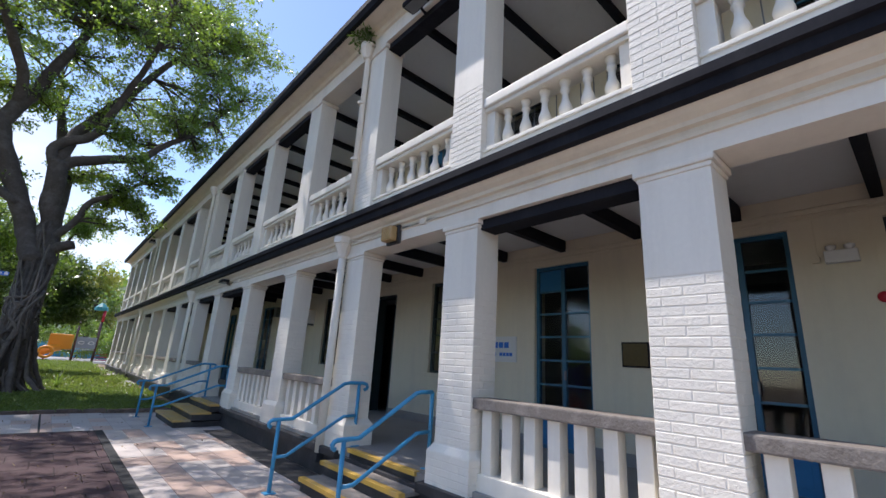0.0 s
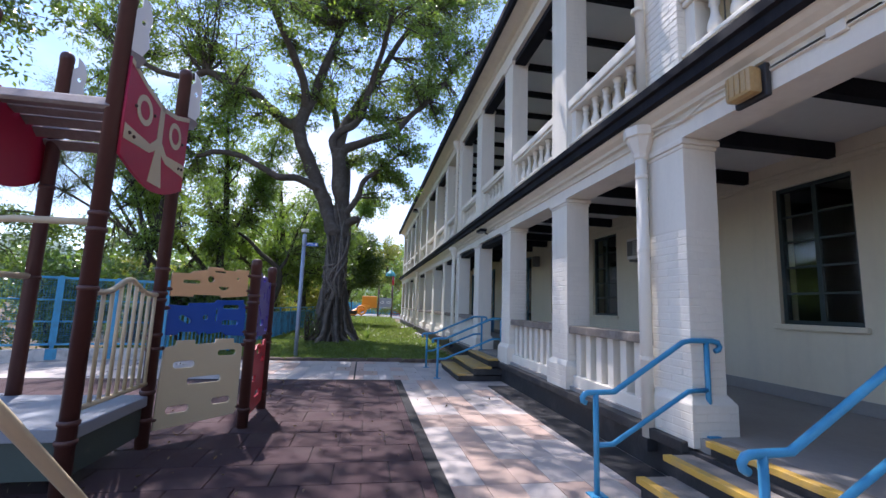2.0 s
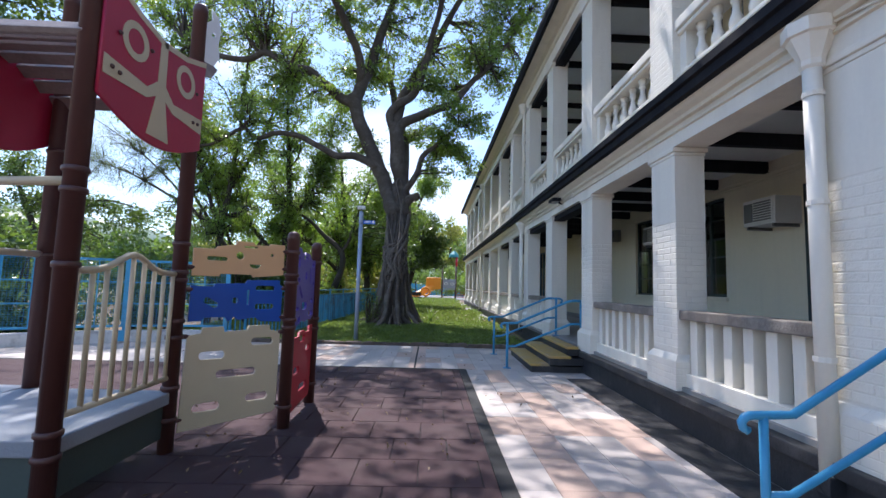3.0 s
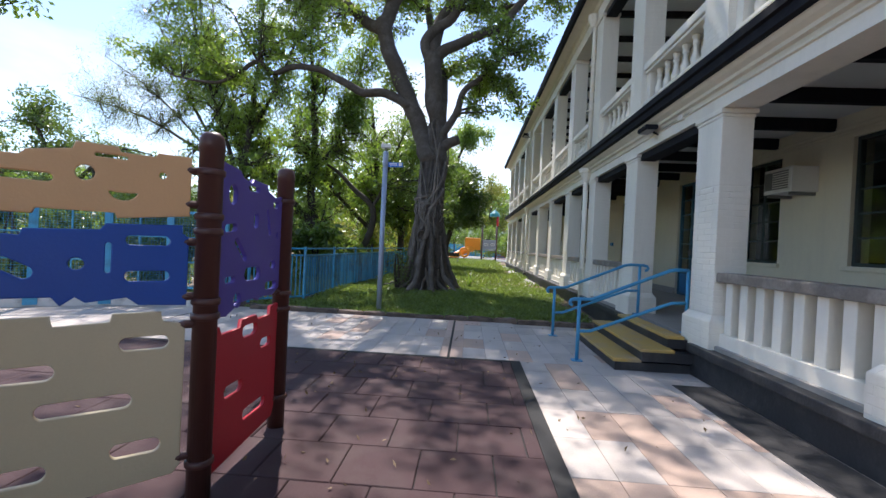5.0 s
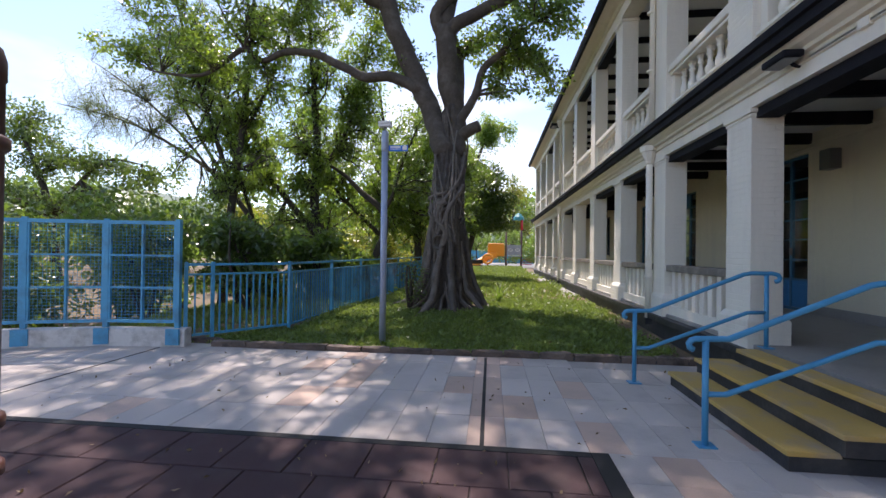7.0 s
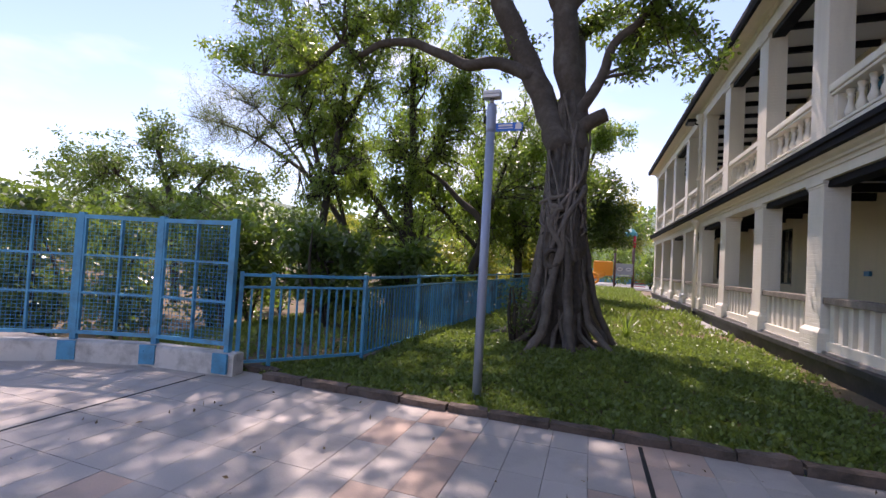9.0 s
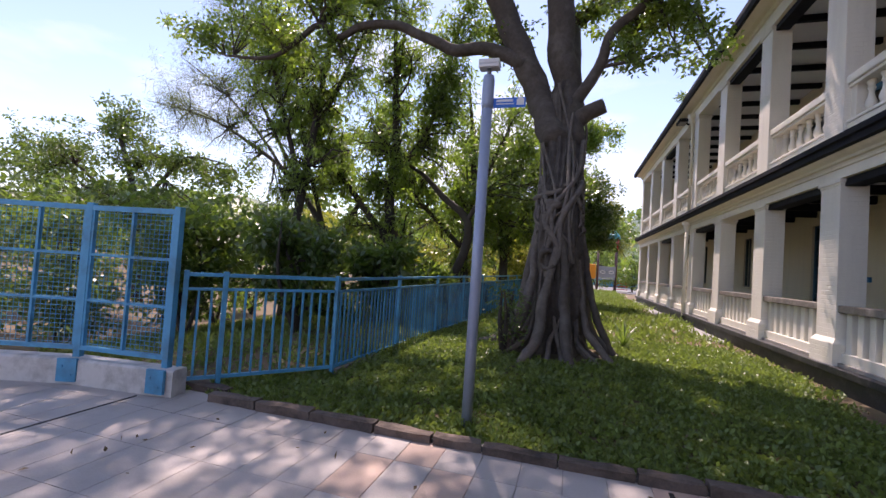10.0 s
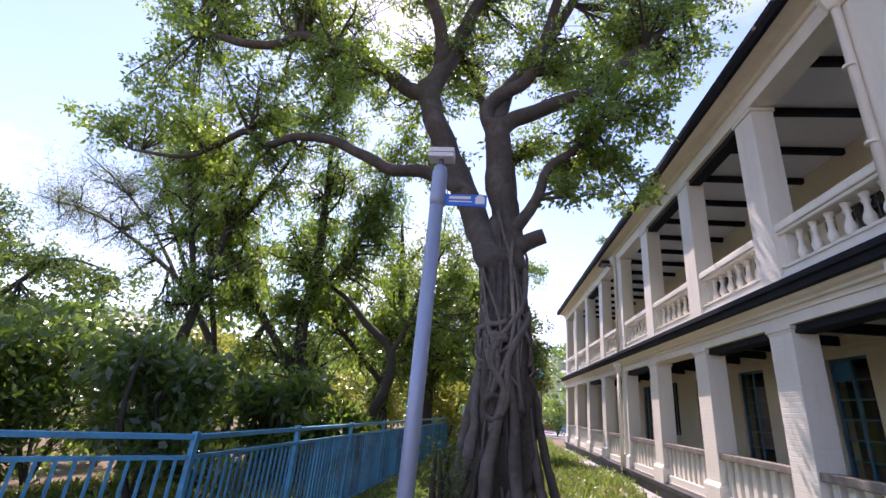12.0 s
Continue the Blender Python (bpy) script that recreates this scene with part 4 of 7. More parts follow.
def panel(name, me, a, b, label, offset=0.0, bolts=()):
    m, L = between(a, b)
    o = part(name, me, None, play, label)
    o.matrix_basis = m @ Matrix.Translation((0, offset, 0))
    for (u, z) in bolts:
        k = part("lug", tube(bmesh.new(), [(u - 0.045, 0, z), (u - 0.02, 0, z), (u + 0.02, 0, z), (u + 0.045, 0, z)], [0.012, 0.022, 0.022, 0.012], 10), BROWNPOST, o, "brown clamp lug")


w = math.hypot(PC[0] - PB[0], PC[1] - PB[1])
u0, u1 = 0.10, w - 0.10
peach = [(u0, 1.53), (u0 + 0.22, 1.53), (u0 + 0.23, 1.555), (u0 + 0.52, 1.555), (u0 + 0.53, 1.53), (u1, 1.56), (u1, 1.86), (u1 - 0.14, 1.86), (u1 - 0.15, 1.84), (u1 - 0.30, 1.84),
         (u1 - 0.31, 1.865), (u1 - 0.46, 1.865), (u1 - 0.47, 1.83), (u0 + 0.2, 1.80), (u0 + 0.18, 1.775), (u0, 1.77)]
panel("peach_panel", plate("peach_panel", peach, [slot(u0 + 0.20, 1.69, 0.19, 0.05), slot(u0 + 0.40, 1.73, 0.085, 0.085), slot(u1 - 0.12, 1.755, 0.045, 0.045), smile(u1 - 0.28, 1.66, 0.13), slot(u1 - 0.33, 1.82, 0.14, 0.03)], PEACH), PB, PC, "peach plastic panel with smiling face cut-outs", 0, ((u0 - 0.02, 1.60), (u1 + 0.02, 1.62), (u1 + 0.02, 1.80)))
blue = [(u0, 1.12), (u0 + 0.1, 1.12), (u0 + 0.12, 1.15), (u0 + 0.3, 1.15), (u0 + 0.33, 1.11), (u0 + 0.38, 1.15), (u0 + 0.42, 1.12), (u1 - 0.25, 1.14), (u1 - 0.2, 1.10), (u1, 1.09), (u1, 1.44), (u1 - 0.03, 1.46), (u1 - 0.03, 1.50),
        (u1 - 0.34, 1.49), (u1 - 0.36, 1.46), (u0 + 0.2, 1.45), (u0 + 0.19, 1.42), (u0, 1.43)]
panel("blue_panel", plate("blue_panel", blue, [slot(u0 + 0.17, 1.28, 0.15, 0.07, -30), slot(u0 + 0.38, 1.30, 0.07, 0.07), slot(u1 - 0.33, 1.33, 0.035, 0.16), slot(u1 - 0.17, 1.42, 0.2, 0.06), slot(u1 - 0.17, 1.24, 0.2, 0.065)], ROYAL), PB, PC, "royal blue plastic panel with cut-outs", 0, ((u0 - 0.02, 1.40), (u1 + 0.02, 1.42), (u1 + 0.02, 1.13)))
tan = [(u0 - 0.02, 0.16), (u1 - 0.03, 0.20), (u1, 0.24), (u1, 0.98), (u1 - 0.10, 1.0), (u1 - 0.11, 1.05), (u1 - 0.30, 1.05), (u1 - 0.31, 1.01), (u0 + 0.30, 1.0), (u0 + 0.29, 1.05), (u0 + 0.12, 1.05), (u0 + 0.11, 1.0), (u0, 0.98)]
panel("beige_panel", plate("beige_panel", tan, [slot(u0 + 0.21, 0.80, 0.23, 0.085), slot(u1 - 0.17, 0.90, 0.22, 0.08), slot((u0 + u1) / 2 + 0.02, 0.62, 0.37, 0.085), slot(u0 + 0.19, 0.34, 0.24, 0.09), slot(u1 - 0.19, 0.37, 0.22, 0.085)], BEIGE), PB, PC, "beige plastic panel with slot holes", 0, ((u0 - 0.03, 0.98), (u0 - 0.03, 0.26), (u1 + 0.02, 0.98), (u1 + 0.02, 0.27)))
w = math.hypot(PD[0] - PC[0], PD[1] - PC[1])
u0, u1 = 0.08, w - 0.09
purple = [(u0, 1.06), (u0 + 0.03, 1.0), (u0 + 0.10, 0.99), (u0 + 0.24, 1.05), (u0 + 0.44, 1.06), (u0 + 0.48, 1.04), (u0 + 0.55, 1.06), (u1 - 0.10, 1.05), (u1, 1.10), (u1, 1.76), (u1 - 0.08, 1.74), (u1 - 0.22, 1.78), (u1 - 0.24, 1.82), (u1 - 0.42, 1.83),
          (u1 - 0.44, 1.80), (u0 + 0.24, 1.82), (u0 + 0.20, 1.86), (u0, 1.88)]
panel("purple_panel", plate("purple_panel", purple, [slot(u0 + 0.13, 1.71, 0.10, 0.13), slot(u0 + 0.38, 1.775, 0.15, 0.05), slot(u1 - 0.09, 1.70, 0.10, 0.06), slot(u0 + 0.12, 1.51, 0.14, 0.06, 8), slot(u0 + 0.42, 1.57, 0.075, 0.11), slot(u1 - 0.20, 1.57, 0.04, 0.20, 15), slot(u0 + 0.24, 1.38, 0.20, 0.055, -45),
                      slot(u1 - 0.06, 1.48, 0.045, 0.06), slot(u0 + 0.13, 1.20, 0.12, 0.05), slot(u0 + 0.40, 1.22, 0.22, 0.10), slot(u1 - 0.11, 1.27, 0.09, 0.07), slot(u0 + 0.22, 1.07, 0.10, 0.10), slot(u1 - 0.13, 1.12, 0.18, 0.07)], PURPLE), PC, PD, "purple plastic panel with many cut-outs", 0, ((u1 + 0.02, 1.74), (u1 + 0.02, 1.05), (u0 - 0.02, 1.10)))
red = [(u0, 0.10), (u1 - 0.03, 0.14), (u1, 0.20), (u1, 0.97), (u1 - 0.10, 0.96), (u1 - 0.11, 0.90), (u1 - 0.30, 0.90), (u1 - 0.32, 0.93), (u1 - 0.50, 0.93), (u1 - 0.52, 0.88), (u0 + 0.06, 0.88), (u0 + 0.04, 0.93), (u0, 0.93)]
panel("red_panel", plate("red_panel", red, [slot(u1 - 0.40, 0.85, 0.20, 0.09), slot(u1 - 0.17, 0.72, 0.17, 0.08), slot(u0 + 0.22, 0.52, 0.22, 0.09), slot(u1 - 0.30, 0.30, 0.32, 0.09)], RED), PC, PD, "red plastic panel with slot holes", 0, ((u1 + 0.02, 0.92), (u1 + 0.02, 0.25), (u0 - 0.02, 0.90)))


def butterfly(a, b, off):
    """The crimson butterfly sign: base panel with raised cream rings, wings and body."""
    L = math.hypot(b[0] - a[0], b[1] - a[1])
    h0, h1 = 2.66, 3.50
    arc = [(L * k / 10, h0 - 0.16 * math.sin(math.pi * k / 10) - 0.0) for k in range(11)]
    top = [(L, h1 - 0.02), (L * 0.75, h1 - 0.12), (L * 0.5, h1 - 0.16), (L * 0.25, h1 - 0.10), (0, h1)]
    panel("butterfly_panel", plate("butterfly_panel", arc + top, [], CRIMSON, 0.025), a, b, "crimson plastic butterfly panel", off)
    s = -1 if off < 0 else 1
    yo = off + s * 0.014

    def ring(cx, cz, ro, ri):
        n = 24
        return plate("ring", [(cx + ro * math.cos(2 * math.pi * k / n), cz + ro * math.sin(2 * math.pi * k / n)) for k in range(n)],
                     [[(cx + ri * math.cos(-2 * math.pi * k / n), cz + ri * math.sin(-2 * math.pi * k / n)) for k in range(n)]], BEIGE, 0.006, 0.001)
    for cx in (L * 0.24, L * 0.76):
        panel("wing_ring", ring(cx, 3.16, 0.135, 0.085), a, b, "cream ring", yo)
    body = [(L * 0.5 - 0.13, 2.56), (L * 0.5 + 0.13, 2.56), (L * 0.5 + 0.05, 2.90), (L * 0.5 + 0.04, 3.34), (L * 0.5 - 0.04, 3.34), (L * 0.5 - 0.05, 2.90)]
    panel("body_stripe", plate("body_stripe", body, [], BEIGE, 0.006, 0.001), a, b, "cream butterfly body", yo)
    for m in (1, -1):
        band = [(L * 0.5 + m * 0.04, 3.00), (L * 0.5 + m * 0.16, 2.90), (L * 0.5 + m * L * 0.49, 2.93), (L * 0.5 + m * L * 0.49, 2.80), (L * 0.5 + m * 0.16, 2.82), (L * 0.5 + m * 0.05, 2.88)]
        panel("wing_band", plate("wing_band", band[::m], [], BEIGE, 0.006, 0.001), a, b, "cream wing band", yo)
    rim = [(x, z - 0.001) for x, z in top] + [(x, z - 0.045) for x, z in top[::-1]]
    panel("rim_band", plate("rim_band", rim[::-1], [], BEIGE, 0.006, 0.001), a, b, "cream edge band", yo)
    for cx, cz in ((0.08, 2.87), (0.15, 2.86), (L - 0.08, 2.87), (L - 0.15, 2.86), (L * 0.24 - 0.16, 3.13), (L * 0.24 + 0.16, 3.18), (L * 0.76 + 0.16, 3.13)):
        m4, _ = between(a, b)
        o = part("bolt", lathe(bmesh.new(), [(0.016, 0.0), (0.016, 0.006), (0.010, 0.014), (0.002, 0.016)], 10), BROWNPOST, play)
        o.matrix_basis = m4 @ Matrix.Translation((cx, yo + s * 0.004, cz)) @ Matrix.Rotation(radians(90 if s < 0 else -90), 4, "X")


butterfly(PA, PB, -0.075)
butterfly(PF, PE, 0.075)

# barrier of beige bars between the tall posts
m4, L = between(PA, PB)
bar, foot_bar = bmesh.new(), bmesh.new()
pts = [(0.07 + (L - 0.14) * k / 16, 0, 1.53 + 0.13 * math.exp(-((k / 16 - 0.5) / 0.2) ** 2)) for k in range(17)]
tube(bar, pts, 0.024, 10)
tube(foot_bar, [(0.07, 0, 0.64), (L - 0.07, 0, 0.64)], 0.022, 10)
o = part("barrier_frame", bar, BEIGE, play, "beige plastic barrier frame with an arched top", smooth=True)
o.matrix_basis = m4
o = part("barrier_foot_bar", foot_bar, BEIGE, play, smooth=True)
o.matrix_basis = m4
for k in range(9):
    u = 0.09 + (L - 0.18) * k / 8
    zt = 1.53 + 0.13 * math.exp(-(((u - 0.07) / (L - 0.14) - 0.5) / 0.2) ** 2)
    o = part("barrier_bar", tube(bmesh.new(), [(u, 0, 0.64), (u, 0, zt)], 0.017, 8), BEIGE, play, smooth=True)
    o.matrix_basis = m4
# deck, skirt boards, roof planks, bars
ax, ay = PA[0] - OX, PA[1] - OY
part("deck", boxes((-1.25, 0.03, ay - 0.02, 0.02, 0.42, 0.52), bevel=0.012), GREYDECK, play, "grey coated platform deck")
part("deck", boxes((-2.6, -1.26, ay + 0.1, 0.1, 0.42, 0.52), bevel=0.012), GREYDECK, play, "grey coated platform deck")
part("skirt_board", boxes((-2.5, 0.0, ay + 0.03, ay + 0.06, 0.14, 0.418)), GREENBOARD, play, "dark green board under the deck")
part("skirt_board", boxes((-0.04, -0.01, ay + 0.061, -0.06, 0.14, 0.418)), GREENBOARD, play, "dark green board under the deck")
for k in range(9):
    yk = ay - 0.02 + (1.22) * k / 8
    zk = 3.06 + 0.20 * math.sin(math.pi * k / 8)
    me = boxes((-1.28, 0.0, -0.055, 0.055, -0.02, 0.02), bevel=0.006)
    o = part("roof_plank", me, TIMBERGREY, play, "weathered grey-brown roof plank")
    o.matrix_basis = Matrix.Translation((0, yk, zk)) @ Matrix.Rotation(radians(50 * math.cos(math.pi * k / 8)), 4, "X")
part("grab_pole", tube(bmesh.new(), [(ax, ay, 2.08), (-0.7, ay + 0.18, 2.10), (-1.23, PF[1] - OY, 2.07), (-2.4, PF[1] - OY - 0.2, 2.10)], 0.030, 10), BEIGE, play, "beige round pole", smooth=True)
part("grab_pole", tube(bmesh.new(), [(PE[0] - OX, PE[1] - OY, 1.67), (PF[0] - OX, PF[1] - OY, 1.67), (-1.3, -2.0, 1.6)], 0.030, 10), BEIGE, play, "beige round pole", smooth=True)
part("ramp_pole", tube(bmesh.new(), [(0.75, -3.55, 1.58), (0.75, -2.93, 1.02), (0.75, -2.43, 0.55), (0.75, -1.86, 0.01)], 0.030, 10), BEIGE, play, "beige round pole sloping down to the ground", smooth=True)
# bird finials on the tall posts
for (xx, yy), zt in ((PA, 4.08), (PB, 4.02), (PE, 4.06)):
    fin = [(0.0, -0.45), (0.10, -0.47), (0.15, -0.36), (0.13, -0.20), (0.15, -0.05), (0.11, 0.10), (0.05, 0.16), (0.06, 0.04), (0.0, -0.02)]
    o = part("finial", plate("finial", fin, [slot(0.08, -0.12, 0.05, 0.07)], WHITEPLASTIC, 0.03), None, play, "white plastic bird-shaped finial")
    o.matrix_basis = Matrix.Translation((xx - OX + 0.05, yy - OY + 0.02, zt - 0.12)) @ Matrix.Rotation(radians(48), 4, "Z") @ Matrix.Scale(0.85, 4)
    o = part("finial_scarf", plate("finial_scarf", [(0.0, -0.62), (0.09, -0.60), (0.14, -0.50), (0.10, -0.475), (0.0, -0.46)], [], TIMBERGREY, 0.028), None, play, "grey lower part of the finial")
    o.matrix_basis = Matrix.Translation((xx - OX + 0.05, yy - OY + 0.02, zt - 0.12)) @ Matrix.Rotation(radians(48), 4, "Z") @ Matrix.Scale(0.85, 4)

# ---- trees, shrubs, lawn ----
def wander(a, b, n, amp, rng, sag=0.0):
    """A crooked line of n + 1 points from a to b."""
    a, b = Vector(a), Vector(b)
    seed = Vector((rng.uniform(0, 99), rng.uniform(0, 99), rng.uniform(0, 99)))
    out = []
    for k in range(n + 1):
        t = k / n
        w = math.sin(math.pi * t)
        out.append(a.lerp(b, t) + amp * w * noise.noise_vector(seed + Vector((0, 0, 2.3 * t))) - Vector((0, 0, sag * w)))
    return out


def smooth_line(pts, radii, per=4):
    """Catmull-Rom through the points, with the radii carried along."""
    P = [Vector(p) for p in pts]
    out, rad = [], []
    for i in range(len(P) - 1):
        p0, p1, p2, p3 = P[max(i - 1, 0)], P[i], P[i + 1], P[min(i + 2, len(P) - 1)]
        for k in range(per):
            t = k / per
            out.append(0.5 * ((2 * p1) + (p2 - p0) * t + (2 * p0 - 5 * p1 + 4 * p2 - p3) * t * t + (3 * p1 - p0 - 3 * p2 + p3) * t ** 3))
            rad.append(radii[i] + (radii[i + 1] - radii[i]) * t)
    out.append(P[-1])
    rad.append(radii[-1])
    return out, rad


def leaf_mesh(name, centres, per, spread, length, width, material, seed, droop=0.3, fold=0.25, flat=1.0):
    """Many single folded leaves scattered round twig ends, in one mesh."""
    rg = np.random.default_rng(seed)
    C = np.repeat(np.asarray(centres, dtype=float), per, axis=0)
    n = len(C)
    off = rg.normal(size=(n, 3))
    off /= np.linalg.norm(off, axis=1)[:, None]
    off *= (spread * rg.random(n) ** 0.55)[:, None]
    off[:, 2] *= 0.75
    P = C + off
    d = off / (np.linalg.norm(off, axis=1)[:, None] + 1e-6) * 0.7 + rg.normal(size=(n, 3)) * 0.7
    d[:, 2] = d[:, 2] * flat - droop
    d /= np.linalg.norm(d, axis=1)[:, None]
    s = np.cross(d, rg.normal(size=(n, 3)))
    s /= np.linalg.norm(s, axis=1)[:, None] + 1e-9
    u = np.cross(s, d)
    ln = (length * rg.uniform(0.65, 1.25, n))[:, None]
    wd = (width * rg.uniform(0.7, 1.2, n))[:, None]
    V = np.empty((n, 4, 3))
    V[:, 0] = P
    V[:, 1] = P + d * ln * 0.45 + s * wd * 0.5 + u * wd * fold
    V[:, 2] = P + d * ln
    V[:, 3] = P + d * ln * 0.45 - s * wd * 0.5 + u * wd * fold
    me = bpy.data.meshes.new(name)
    me.vertices.add(4 * n)
    me.vertices.foreach_set("co", V.reshape(-1))
    me.loops.add(4 * n)
    me.loops.foreach_set("vertex_index", np.arange(4 * n, dtype=np.int32))
    me.polygons.add(n)
    me.polygons.foreach_set("loop_start", np.arange(0, 4 * n, 4, dtype=np.int32))
    me.update(calc_edges=True)
    me.validate()
    me.materials.append(material)
    return me


def crown_branches(bm, limbs, blobs, rng, r0=0.05, shoots=5, per_shoot=7):
    """Grow branches from the nearest limb into each clump of crown; returns the twig ends."""
    joints = [(p, r) for pts, rad in limbs for p, r in zip(pts[len(pts) // 4:], rad[len(pts) // 4:])]
    ends = []
    for (cx, cy, cz, rx, ry, rz, amount) in blobs:
        c = Vector((cx, cy, cz))
        root, rr = min(joints, key=lambda j: (j[0] - c).length + (0.4 if j[0].z > cz else 0))
        for _ in range(max(2, round(shoots * amount))):
            while True:
                q = Vector((rng.uniform(-1, 1), rng.uniform(-1, 1), rng.uniform(-1, 1)))
                if q.length < 1:
                    break
            tip = c + Vector((q.x * rx, q.y * ry, q.z * rz))
            line = wander(root, tip, 5, 0.25 * (tip - root).length * 0.6, rng, -0.05)
            rb = min(rr * 0.6, r0)
            tube(bm, line, [rb * (1 - 0.75 * k / 5) for k in range(6)], 5, False)
            for _ in range(per_shoot):
                s = line[rng.randint(2, 5)]
                o = Vector((rng.gauss(0, 1), rng.gauss(0, 1), rng.gauss(0, 0.6)))
                e = s + Vector((o.x * rx * 0.36, o.y * ry * 0.36, o.z * rz * 0.40))
                tube(bm, [s, s.lerp(e, 0.5) + Vector((0, 0, 0.06)), e], [rb * 0.32, rb * 0.22, rb * 0.1], 3, False)
                ends.append(e)
    return ends


def tree(label, limbs, blobs, leaf, bark, base, per=60, spread=0.38, length=0.11, width=0.055, seed=1, shoots=5, per_shoot=7, droop=0.3, category="tree", seg=9):
    """A tree from a few main limbs: tapered trunk and limbs, branches grown into clumps, single leaves."""
    rng = random.Random(seed)
    bx, by, bz = base
    t = thing(category.replace(" ", "_"), label, category, "", "", base)
    shift = Matrix.Translation((-bx, -by, -bz))
    bm, lines = bmesh.new(), []
    for pts, radii in limbs:
        a, r = smooth_line(pts, radii)
        a = [p + 0.35 * r[i] * noise.noise_vector(p * 1.7) for i, p in enumerate(a)]
        lines.append((a, r))
        tube(bm, a, r, seg)
    me = mesh_of("trunk", bm, bark, True)
    me.transform(shift)
    part("trunk", me, None, t, "trunk and main limbs")
    bb = bmesh.new()
    ends = crown_branches(bb, lines, blobs, rng, shoots=shoots, per_shoot=per_shoot)
    me = mesh_of("twig_work", bb, bark, True)
    me.transform(shift)
    part("twig_work", me, None, t)["kind"] = "stuff"
    me = leaf_mesh("crown", ends, per, spread, length, width, leaf, seed, droop)
    me.transform(shift)
    part("crown", me, None, t, "crown of many small leaves")
    return t


# the old banyan-like fig beside the lamp post
FY = 17.95
def lean(p):
    """The fig's upper trunk and crown lean away from the court and widen as they rise."""
    q, c = Vector(p[:3]), Vector((-0.73, 11.64, 1.67))
    k = min(1.0, max(0.0, (q.z - 2.3) / 2.2))
    return c + (q - c) * (1 + 0.33 * k * k * (3 - 2 * k))


